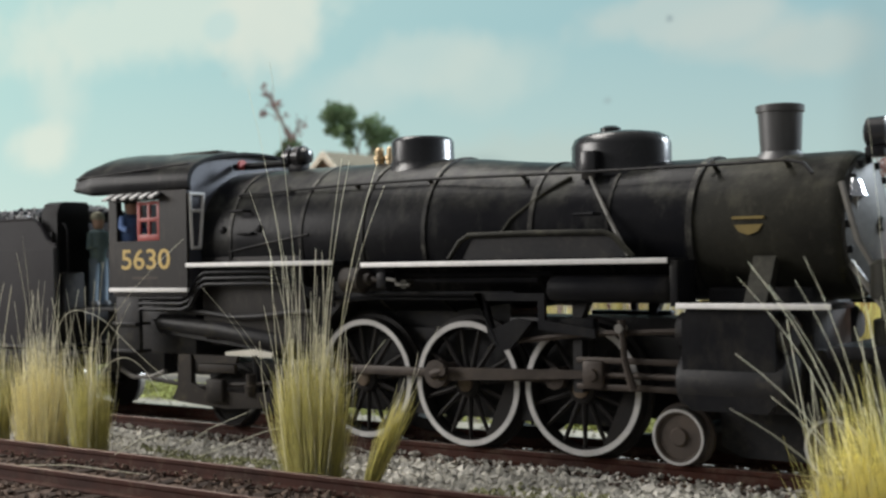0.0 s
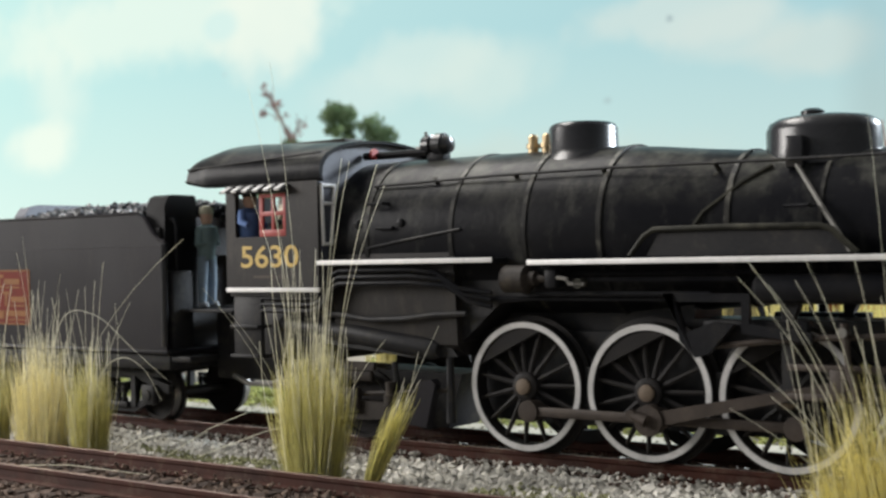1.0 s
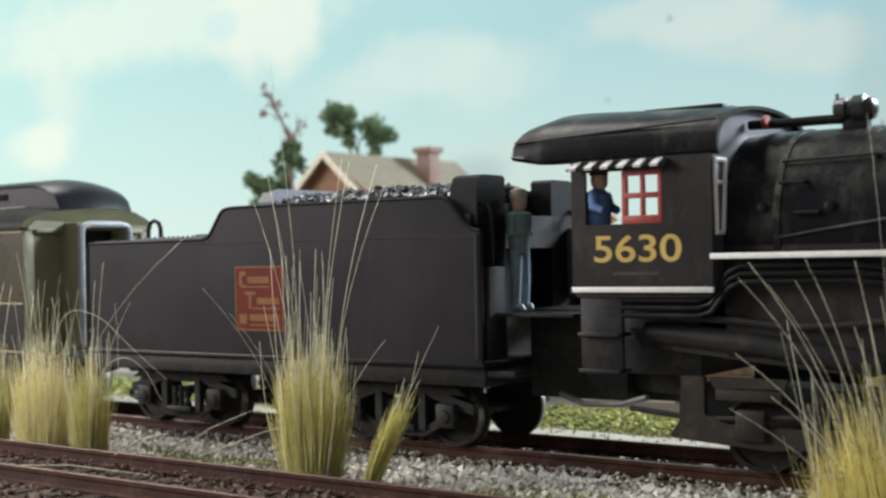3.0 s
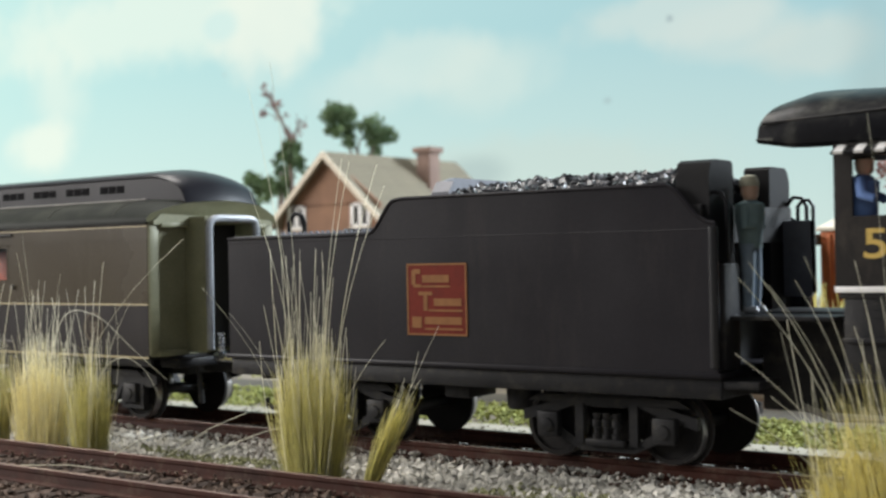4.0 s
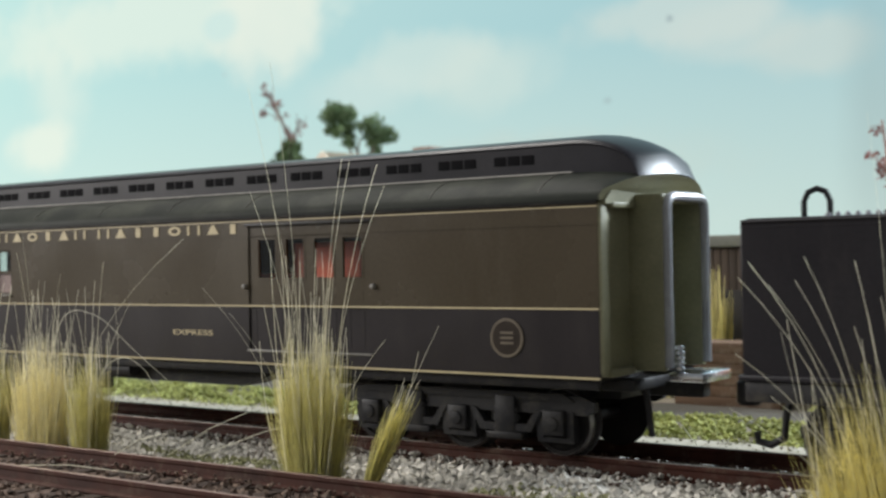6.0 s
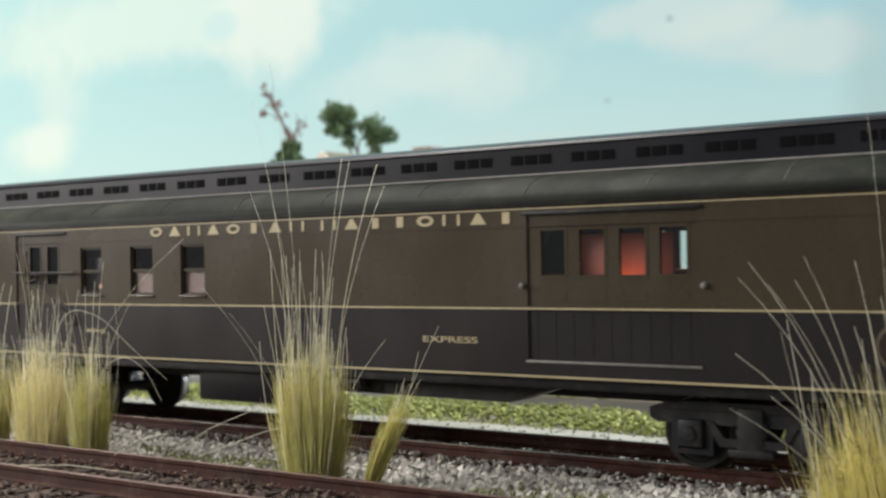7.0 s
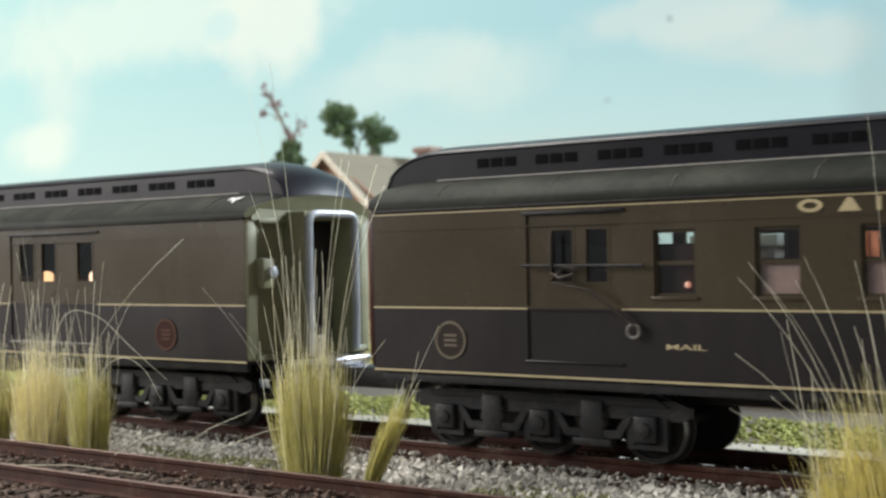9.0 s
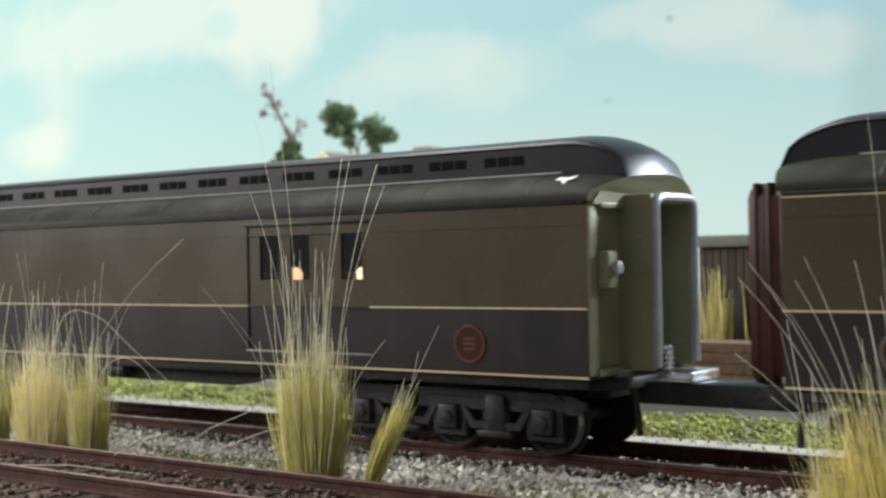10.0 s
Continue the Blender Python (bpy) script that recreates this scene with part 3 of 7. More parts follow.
def build_stones():
    rng = random.Random(11)

    def scatter(name, x0, x1, y0, y1, count, r0, r1, z, material, label, skip=()):
        bm = B()
        for _ in range(count):
            x, y = rng.uniform(x0, x1), rng.uniform(y0, y1)
            if any(a < y < b for a, b in skip):
                continue
            zz = z(x, y)
            if zz is None:
                continue
            lump(bm, (x, y, zz + rng.uniform(-0.2, 0.4)), rng.uniform(r0, r1), rng)
        ob = solid(name, bm, material, label, "ballast stones", kind="stuff", smooth=False, clean=False)
        return ob

    slope = lambda x, y: -3.0 if y > -15 else -3.0 - 1.1 * (-15 - y) / 19 + 0.5 * noise.noise(Vector((x * 0.06, y * 0.06, 1)))
    scatter("ballast_stones", -250, 10, -33, -10.2, 6800, 0.55, 1.3, slope, STONE, "loose pale crushed limestone beside the rail")
    scatter("ballast_stones", -300, 10, -8, 8, 5200, 0.45, 0.85, lambda x, y: -2.9, STONE_DARK,
            "dark grimy stones between the rails")
    scatter("ballast_stones", -300, 10, 17, 37, 1300, 0.2, 0.45, lambda x, y: -2.95, SAND, "fine pale grit beside the far rail")
    scatter("ballast_stones", -300, 10, 9.8, 16.2, 1300, 0.4, 0.8, lambda x, y: -2.9, STONE_DARK, "dark stones outside the far rail")
    scatter("ballast_stones", -250, 10, -13.5, -9.6, 900, 0.35, 0.75, lambda x, y: -2.7, STONE_DARK, "dark grimy grit against the rail")
    scatter("ballast_stones", -330, -30, -80, -34, 6500, 0.45, 0.95, lambda x, y: -3.2, STONE_DARK, "dark mixed ballast of the siding", ((-60.8, -57.6), (-43.2, -40.0)))
    scatter("ballast_stones", -330, -30, -44.6, -42.8, 420, 0.2, 0.5, lambda x, y: -2.4, STONE_DARK, "dark grit caught against the siding rail")
    scatter("ballast_stones", -330, -30, -40.4, -38.8, 420, 0.2, 0.55, lambda x, y: -2.7, STONE_DARK, "dark grit along the siding rail")
    scatter("ballast_stones", -250, 10, -10.9, -9.5, 620, 0.25, 0.6, lambda x, y: -2.2 + 0.6 * noise.noise(Vector((x * 0.12, 0, 5))), STONE, "pale grit lying on the rail foot")
    scatter("ballast_stones", -230, 0, -36, -31, 700, 0.3, 0.6, lambda x, y: -4.0, STONE, "fine pale grit between the tracks")


def build_turf():
    rng = random.Random(5)
    bm = B()
    for _ in range(17000):
        x, y = rng.uniform(-520, 40), rng.uniform(33, 69)
        d = noise.noise(Vector((x * 0.05, y * 0.09, 2)))
        if rng.random() > 0.9 + d:
            continue
        edge = min(1, (y - 32) / 6, (70 - y) / 5)
        lump(bm, (x, y, -3.8 + edge * (1.6 + 1.6 * d) * rng.random()), rng.uniform(0.35, 0.85), rng, 0.9)
    solid("turf", bm, TURF, "lumpy yellow-green turf strip behind the track", "grass", kind="stuff", smooth=False, clean=False)
    bm = B()
    for _ in range(3600):
        x, y = rng.uniform(-225, -70), rng.uniform(-39, -22)
        if noise.noise(Vector((x * 0.045, y * 0.13, 9))) < 0.08:
            continue
        lump(bm, (x, y, rng.uniform(-3.5, -2.7)), rng.uniform(0.25, 0.6), rng, 0.9)
    solid("moss", bm, MOSS, "patches of low green moss on the stones", "moss", kind="stuff", smooth=False, clean=False)
    bm = B()
    for _ in range(5000):
        x, y = rng.uniform(-900, 200), rng.uniform(92, 240)
        if noise.noise(Vector((x * 0.02, y * 0.03, 4))) < 0.05:
            continue
        lump(bm, (x, y, -4.0), rng.uniform(0.8, 2.2), rng, 0.8)
    solid("scrub", bm, TURF, "rough low scrub on the ground beyond the lane", "scrub", kind="stuff", smooth=False, clean=False)


# ---- wheels ----
def wheelset(parent, x, r, spokes=0, z_axle=None, white=False, rust=False):
    """A pair of wheels on their axle, a part that turns on its thing."""
    o = parent["at_mm"]
    ws = new("wheelset")
    ws.parent = parent
    ws.empty_display_size = 0.005
    ws.location = (Vector((x, 0, r)) - Vector(o)) * U
    ws["at_mm"] = (0, 0, 0)
    part("axle", tube(B(), [(0, -10, 0), (0, 10, 0)], 1.0 if r < 7 else 1.6, 10), UNDER, ws)
    for s in (-1, 1):
        y_in, y_out = s * 7.9, s * 10.5
        if spokes:
            part("tyre", lathe(B(), (0, 0, 0), "y", [(y_in, r - 1.4), (y_in, r + 0.75), (s * 8.6, r + 0.75), (s * 8.8, r), (y_out, r - 0.12), (y_out + s * 0.08, r - 0.3), (y_out, r - 1.35), (y_in, r - 1.4)], 48, cap=False),
                 WHEELM, ws)
            part("white_ring", lathe(B(), (0, 0, 0), "y", [(y_out - s * 0.2, r - 0.22), (y_out + s * 0.16, r - 0.3), (y_out + s * 0.16, r - 1.2), (y_out - s * 0.2, r - 1.26), (y_out - s * 0.2, r - 0.22)], 56, cap=False), RIMW, ws,
                 "white-painted tyre face")
            part("hub", lathe(B(), (0, 0, 0), "y", [(s * 8.2, 2.3), (s * 10.6, 2.3), (s * 10.9, 1.9), (s * 10.9, 1.35)], 20), WHEELM, ws)
            part("axle_end", lathe(B(), (0, 0, 0), "y", [(s * 10.6, 1.35), (s * 11.3, 1.3), (s * 11.5, 0.9)], 16), HUB, ws, "ochre dirt on the axle end")
            sp = B()
            tube(sp, [(0, s * 9.6, 1.9), (0, s * 9.5, r - 1.1)], [0.5, 0.32], 6, False)
            me = mesh_of("spoke", sp, WHEELM)
            for k in range(spokes):
                ob = new("spoke", me)
                ob.parent = ws
                ob.rotation_euler[1] = 2 * math.pi * k / spokes
            cw = B()
            a0 = [math.pi + radians(q) for q in range(-44, 45, 8)]
            outline = [((r - 1.25) * math.cos(a), (r - 1.25) * math.sin(a)) for a in a0]
            prism(cw, outline, s * 9.0, s * 10.35)
            part("counterweight", cw, WHEELM, ws, "crescent counterweight")
            part("crank_boss", lathe(B(), (4.1, 0, 0), "y", [(s * 8.8, 1.7), (s * 10.8, 1.6), (s * 11.0, 1.3)], 16), RODS, ws)
        else:
            part("wheel", lathe(B(), (0, 0, 0), "y", [(y_in, 0.9), (y_in, r + 0.65), (s * 8.5, r + 0.65), (s * 8.7, r), (y_out, r - 0.1), (y_out, r - 0.8), (y_out - s * 0.5, r - 1.0), (y_out - s * 0.5, 1.5), (y_out, 1.2), (y_out, 0.0)], 32),
                 RUSTW if rust else WHEELM, ws)
            part("tread", lathe(B(), (0, 0, 0), "y", [(s * 8.9, r - 0.3), (s * 8.9, r + 0.03), (y_out - s * 0.1, r - 0.04), (y_out - s * 0.1, r - 0.3)], 32, cap=False), TREAD, ws, "polished wheel tread")
            if white:
                part("white_ring", lathe(B(), (0, 0, 0), "y", [(y_out - s * 0.1, r - 0.12), (y_out + s * 0.12, r - 0.15), (y_out + s * 0.12, r - 0.5), (y_out - s * 0.1, r - 0.55)], 32, cap=False), RIMW, ws)
            else:
                part("axle_cap", lathe(B(), (0, 0, 0), "y", [(y_out - s * 0.2, 1.1), (y_out + s * 0.5, 1.0), (y_out + s * 0.6, 0.5)], 10), UNDER, ws)
    return ws


SPIN = []  # wheelset, its rolling radius, whether it is a driver
SLIDE = []  # rods and crosshead


# ---- the locomotive ----
def build_locomotive():
    L = thing("steam_locomotive", (-120, 0, 0), "weathered black model steam locomotive with white-edged running boards", "locomotive")
    zc = 35.2
    # boiler, front to back
    part("smokebox", lathe(B(), (0, 0, zc), "x", [(-83.4, 10.75), (-62.5, 10.75), (-61.6, 10.6), (-61.0, 10.2)], 48), LOCO_DUST, L, "dusty smokebox")
    part("smokebox_door", lathe(B(), (0, 0, zc), "x", [(-61.2, 9.9), (-60.6, 9.6), (-60.2, 8.0), (-59.2, 5.0), (-58.8, 1.2), (-58.3, 1.0), (-58.2, 0.01)], 32), SMOKEFRONT, L, "pale graphite smokebox door")
    for k in range(16):
        a = 2 * math.pi * k / 16
        part("door_dog", box(B(), -61.0, -59.9, 9.2 * math.cos(a) - 0.35, 9.2 * math.cos(a) + 0.35, zc + 9.2 * math.sin(a) - 0.5, zc + 9.2 * math.sin(a) + 0.5, 0.1), LOCO, L)
    part("boiler", lathe(B(), (0, 0, zc), "x", [(-184, 14.0), (-158, 14.0), (-132, 13.8), (-126, 13.3), (-118, 12.4), (-110, 11.7), (-98, 11.0), (-83.4, 10.9)], 56), BOILERP, L, "weathered boiler cladding")
    for x, r, w in ((-83.4, 11.15, 1.0), (-110.5, 11.95, 0.8), (-130.4, 13.95, 0.8), (-143.8, 14.12, 0.8), (-158, 14.2, 0.8), (-176, 14.2, 0.9), (-97, 11.2, 0.6)):
        part("boiler_band", lathe(B(), (0, 0, zc), "x", [(x - w / 2, r - 0.3), (x - w / 2, r), (x + w / 2, r), (x + w / 2, r - 0.3)], 56, cap=False), BANDP, L, "worn boiler band")
    part("firebox", prism_x(B(), [(-13.6, 34), (-13.9, 30), (-13.2, 17.2), (-11, 15.5), (11, 15.5), (13.2, 17.2), (13.9, 30), (13.6, 34)], -184, -157.5), CABP, L, "grey-black firebox side")
    part("firebox_throat", prism(B(), [(-157.6, 34), (-157.6, 17.5), (-150, 24), (-140, 25), (-140, 34)], -11.8, 11.8), UNDER, L)
    part("ash_pan", prism(B(), [(-200, 20.5), (-184, 20), (-160, 17.5), (-158, 15.2), (-166, 14.6), (-198, 17.8)], -12.5, 12.5), UNDER, L, "sloping ash pan")
    tubes = B()
    tube(tubes, [(-197, -12.6, 20.0), (-180, -12.6, 18.7), (-163, -12.6, 16.4), (-161.6, -12.6, 16.2)], [1.5, 1.8, 1.9, 1.3], 14)
    part("ash_pan_pipe", tubes, UNDER, L, "thick sloping pipe under the firebox")
    part("steam_hose", tube(B(), [(-192, -15.2, 22.4), (-182, -14.8, 22.0), (-175, -14.6, 21.2), (-168, -14.5, 21.4), (-161, -14.4, 22.2), (-155, -14.0, 22.4)], 0.5, 8), UNDER, L)
    part("lagging_seam", tube(B(), [(-176, -13.95, 33.4), (-168, -14.1, 34.6), (-156, -14.15, 36.2)], 0.25, 5), UNDER, L)
    for x in (-178, -168.5):
        part("washout_plug", lathe(B(), (x, -13.6, 37.6), "y", [(0, 0.8), (-0.6, 0.7), (-0.7, 0.4)], 12), LOCO, L)
    for x, z in ((-171.5, 36.8), (-173.5, 41), (-99, 37.8)):
        part("hand_hold", tube(B(), [(x - 1.6, -12.5, z), (x - 1.6, -14.6, z), (x + 1.6, -14.6, z), (x + 1.6, -12.5, z)], 0.3, 6), LOCO, L)
    # chimney, domes, fittings on top
    part("funnel", lathe(B(), (-73.4, 0, 0), "z", [(44.6, 4.6), (45.6, 3.7), (46.4, 3.0), (52.2, 3.3), (52.3, 3.55), (53.2, 3.6), (53.4, 3.3), (53.2, 2.9), (46, 2.4)], 32), STACKP, L, "flared black smoke stack")
    dome = [(44.0, 9.2), (45.4, 8.7), (46.4, 8.4), (49.2, 8.4), (50.3, 7.9), (51.0, 6.6), (51.45, 3.5), (51.5, 0.01)]
    part("sand_dome", lathe(B(), (-100.3, 0, 0), "z", dome, 40, 1.0, 0.78), GLOSS, L, "glossy black sand dome with rounded shoulders")
    part("dome_hatch", lathe(B(), (-101.3, -1.5, 0), "z", [(51.0, 1.7), (51.9, 1.7), (52.3, 1.0), (52.3, 0.01)], 20), GLOSS, L)
    part("dome_box", box(B(), -102.9, -100.3, -8.6, -6.0, 43.4, 48.0, 0.35), GLOSS, L, "sand valve box on the dome")
    part("steam_dome", lathe(B(), (-140.7, 0, 0), "z", [(46.5, 7.8), (47.9, 6.5), (48.9, 5.75), (52.4, 5.65), (53.0, 5.3), (53.3, 4.6), (53.4, 0.01)], 40), GLOSS, L, "glossy black steam dome")
    for dx, dy in ((-1.6, -1.2), (0.0, 0.6), (1.4, -1.6)):
        part("safety_valve", lathe(B(), (-148.1 + dx, dy, 0), "z", [(48.8, 0.9), (49.6, 0.9), (49.7, 1.15), (50.4, 1.15), (50.5, 0.8), (51.6, 0.85), (52.0, 0.5), (52.0, 0.01)], 12), BRASS, L, "brass safety valve")
    gen = part("generator", lathe(B(), (-168.3, -3, 51.4), "x", [(-3.0, 1.2), (-2.8, 1.8), (-1.2, 1.95), (-1.1, 1.5), (-0.3, 1.5), (-0.2, 2.1), (1.4, 2.1), (1.6, 1.7), (2.6, 1.4), (3.0, 0.6)], 24), GLOSS, L, "small black turbo-generator drum")
    part("generator_foot", box(B(), -170, -166.5, -4.2, -1.8, 48.4, 50.2, 0.2), LOCO, gen, shift=L["at_mm"])
    part("generator_valve", tube(B(), [(-171, -3, 52.5), (-171, -3, 53.9)], 0.3, 6), GREYP, gen, shift=L["at_mm"])
    pipe = B()
    tube(pipe, [(-183.5, -5, 50.2), (-178, -5, 50.1), (-174, -4.4, 50.2), (-170, -4, 50.2)], 0.7, 8)
    part("steam_pipe", pipe, LOCO, L)
    part("valve_wheel", lathe(B(), (-180.5, -6, 50.4), "x", [(-0.3, 0.2), (-0.3, 1.0), (0.3, 1.0), (0.3, 0.2)], 12), REDP, L, "tiny red valve wheel")
    # handrail
    rail = B()
    tube(rail, [(-176, -11.4, 44.2), (-150, -11.2, 44.8), (-130, -10.9, 44.9), (-105, -9.4, 44.6), (-80, -8.2, 44.5), (-69.5, -8.0, 44.6), (-66.8, -8.4, 44.0), (-65.2, -9.2, 42.4)], 0.27, 6)
    hr = part("handrail", rail, UNDER, L, "thin black handrail along the boiler")
    for x, y in ((-163, -11.3), (-147, -11.1), (-131, -10.9), (-113, -9.9), (-80.6, -8.2), (-69.6, -8.0)):
        part("stanchion", tube(B(), [(x, y - 0.1, 44.9), (x, y + 1.6, 43.7), (x - 0.4, y + 1.0, 42.6)], [0.4, 0.45, 0.6], 6), LOCO_DUST, hr, shift=L["at_mm"])
    # sand pipes
    for path in ([(-101.4, -8.2, 44), (-99.4, -9.8, 41.5), (-96.0, -12.0, 37), (-92, -13.6, 31.4)], [(-105.0, -7.8, 44), (-109, -9.9, 41.5), (-114, -12.0, 37.5), (-116.5, -13.2, 33.5)]):
        part("sand_pipe", tube(B(), path, 0.34, 6), GREYP if path[0][0] > -103 else LOCO_DUST, L, "thin sand pipe")
    # plates on the smokebox: plain yellow shapes
    a = B()
    box(a, -76.6, -71.8, -10.97, -10.6, 36.3, 36.7)
    part("yellow_bar", a, DULLGOLD, L, "worn yellow bar")
    part("yellow_badge", prism(B(), [(-76.3, 35.5), (-72.0, 35.5), (-72.7, 34.5), (-74.1, 34.0), (-75.6, 34.5)], -10.98, -10.6), DULLGOLD, L, "worn yellow shield")
    # running boards
    for x0, x1, z, yi in ((-184.4, -147.5, 31.1, -12.5), (-141, -83.7, 30.6, -10.8), (-82.5, -60, 24.1, -8.5)):
        for s in (-1, 1):
            rb = part("running_board", box(B(), x0, x1, min(s * 17.2, s * -yi), max(s * 17.2, s * -yi), z - 0.45, z + 0.35, 0.1), LOCO, L)
            part("white_edge", box(B(), x0, x1, min(s * 17.25, s * 17.6), max(s * 17.25, s * 17.6), z - 0.4, z + 0.4, 0.08), WHITE, rb, "white-painted running board edge", shift=L["at_mm"])
    for s in (-1, 1):
        part("step_plate", box(B(), -83.6, -82.4, min(s * 11, s * 17), max(s * 11, s * 17), 24, 30.6, 0.1), LOCO, L)
    # pipe arch and panel on the running board
    part("cooler_panel", prism(B(), [(-122.5, 31.2), (-120.5, 34.4), (-119.5, 34.9), (-95, 34.9), (-94, 34.3), (-91.5, 31.2)], -13.6, -12.9), UNDER, L, "dark panel on the running board")
    part("cooler_pipe", tube(B(), [(-125, -14, 31.3), (-122.6, -14, 34.2), (-121, -14, 35.1), (-110, -14, 35.2), (-96, -14, 35.0), (-94.4, -14, 34.5), (-91, -14, 31.2)], 0.45, 8), LOCO_DUST, L)
    # under the running board
    part("air_reservoir", lathe(B(), (0, -14.4, 26.4), "x", [(-105.2, 0.01), (-105, 1.6), (-104.4, 2.1), (-85, 2.1), (-84.2, 1.6), (-84, 0.01)], 24), LOCO, L, "long black air reservoir")
    part("far_air_reservoir", lathe(B(), (0, 14.4, 26.4), "x", [(-115, 0.01), (-115, 2.1), (-85, 2.1), (-85, 0.01)], 16), LOCO, L)
    for y, z, x0, x1 in ((-13.5, 27.8, -146, -108), (-14.2, 25.7, -146, -112), (-13.2, 24.9, -158, -112), (-12.6, 28.8, -141, -106)):
        part("pipe", tube(B(), [(x0, y, z + 1), (x0 + 3, y, z), (x1, y, z)], 0.38, 6), LOCO, L)
    for k in range(3):
        d = 1.1 * k
        part("feed_pipe", tube(B(), [(-202, -16.2, 24.8 - d), (-187, -16.2, 24.8 - d), (-185, -16.2, 25.4 - d), (-182.2, -16.2, 28.8 - d), (-180.5, -16.2, 29.6 - d), (-165, -16, 29.7 - d), (-160 + d, -15.6, 29.2 - d), (-156 + d, -15, 26.6 - d), (-150, -14, 25.8 - d)], 0.42, 8), LOCO, L)
    part("injector", lathe(B(), (0, -14.8, 28.0), "x", [(-147.2, 0.9), (-146.6, 2.2), (-142.6, 2.2), (-142.0, 1.2), (-141, 1.2), (-140.6, 0.6), (-137, 0.5)], 16), TRUCKP, L, "dusty injector body")
    part("lubricator", box(B(), -138.6, -136.6, -16.4, -13.5, 26.6, 29.4, 0.3), LOCO, L)
    part("lubricator_lever", tube(B(), [(-136.5, -16, 28.2), (-134.6, -16.2, 28.0), (-134.3, -16.2, 27.3), (-131.6, -16.2, 27.2)], 0.33, 6), GREYP, L)
    part("turret_valve", lathe(B(), (-132.6, -15.5, 27.3), "y", [(-1, 0.8), (1, 0.8)], 10), LOCO_DUST, L)
    # frames
    for s in (-1, 1):
        part("main_frame", prism(B(), [(-188, 17.6), (-160, 16.6), (-158, 4.6), (-96, 4.6), (-92, 11), (-62, 11), (-56, 13), (-56, 17), (-92, 19), (-188, 20)], s * 5.2, s * 6.6), UNDER, L)
    part("frame_core", box(B(), -160, -119, -5, 5, 15, 25.5), UNDER, L)
    part("frame_core", box(B(), -119, -82, -5, 5, 15, 21.6), UNDER, L)
    part("saddle", box(B(), -82, -66, -8, 8, 15, 26.5, 0.5), UNDER, L)
    for x in (-135, -113):
        part("brake_shoe", prism(B(), [(x - 1.1, 5), (x + 1.1, 5), (x + 0.6, 14), (x - 0.6, 14)], -9.6, -8.2), UNDER, L)
    # cylinders
    for s in (-1, 1):
        c = part("cylinder_block", prism(B(), [(-82.2, 17.5), (-82.2, 22), (-81.4, 23.6), (-68.6, 23.6), (-68.2, 22), (-68.2, 10.8), (-69.5, 9.2), (-81, 9.2), (-82.2, 10.6)], s * 6, s * 16.4), LOCO, L, "blocky cylinder and valve chest")
        part("cylinder", lathe(B(), (0, s * 12.5, 13.2), "x", [(-83.4, 1.2), (-83.2, 4.0), (-82.4, 4.3), (-68.0, 4.3), (-67.2, 4.2), (-66.6, 1.5), (-66.4, 0.01)], 32), UNDER, c, shift=L["at_mm"])
        part("valve_chest", lathe(B(), (0, s * 13.3, 20.2), "x", [(-83.8, 1.0), (-83.4, 2.8), (-67.2, 2.8), (-66.4, 2.0), (-66.2, 0.01)], 24), UNDER, c, shift=L["at_mm"])
        part("steam_pipe_cover", prism_x(B(), [(s * 15.2, 23.5), (s * 12.8, 23.5), (s * 9.2, 30), (s * 10.6, 31)], -73.5, -70.2), LOCO_DUST, c, "dusty steam pipe casing", shift=L["at_mm"])
        # guide bars and valve gear
        for z in (15.6, 11.6):
            part("guide_bar", box(B(), -101, -82.5, s * 13.6 - 0.6, s * 13.6 + 0.6, z - 0.45, z + 0.45, 0.1), RODS, L)
        part("guide_yoke", prism(B(), [(-102, 10.5), (-100.4, 10.5), (-100.4, 22), (-98, 27), (-102, 27)], s * 11.6, s * 13.4), UNDER, L)
        part("valve_gear_frame", prism(B(), [(-119, 25.8), (-117.8, 25.8), (-117.8, 24.6), (-107, 24.6), (-107, 20.2), (-97, 19), (-97, 20.4), (-105.8, 21.6), (-105.8, 25.8)], s * 14.6, s * 15.4), LOCO, L, "cranked valve gear bracket")
        part("valve_gear_hanger", prism(B(), [(-119, 25.8), (-117.4, 25.8), (-116.4, 19), (-114, 16.6), (-112, 17.2), (-108, 21.4), (-111, 21.8), (-115.8, 20)], s * 14.2, s * 15.6), LOCO, L)
        part("reach_block", box(B(), -113.5, -98, s * 13.0 - 0.9, s * 13.0 + 0.9, 18.6, 22.0, 0.4), LOCO, L)
        part("radius_rod", tube(B(), [(-112, s * 14.2, 18.2), (-99, s * 14.2, 19.6), (-84, s * 13.8, 20.2)], 0.5, 6), RODS, L)
        part("combination_lever", tube(B(), [(-92.5, s * 15.2, 21.8), (-92.0, s * 15.4, 16), (-90.6, s * 15.4, 11.5)], [0.6, 0.5, 0.7], 8), RODS, L)
        part("valve_gear_pin", lathe(B(), (-92.6, s * 15.2, 20.6), "y", [(-0.9, 0.7), (0.9, 0.7)], 10), GREYP, L)
    # pilot
    part("pilot_deck", box(B(), -62, -46, -14, 14, 17, 18.6, 0.2), LOCO, L)
    part("pilot_beam", box(B(), -47, -45, -15.5, 15.5, 11.5, 17.2, 0.3), LOCO, L)
    cow = B()
    for k in range(-5, 6):
        tube(cow, [(-45.2, k * 2.4, 12), (-38 + abs(k) * 1.1, k * 1.5, 1.6)], 0.35, 6)
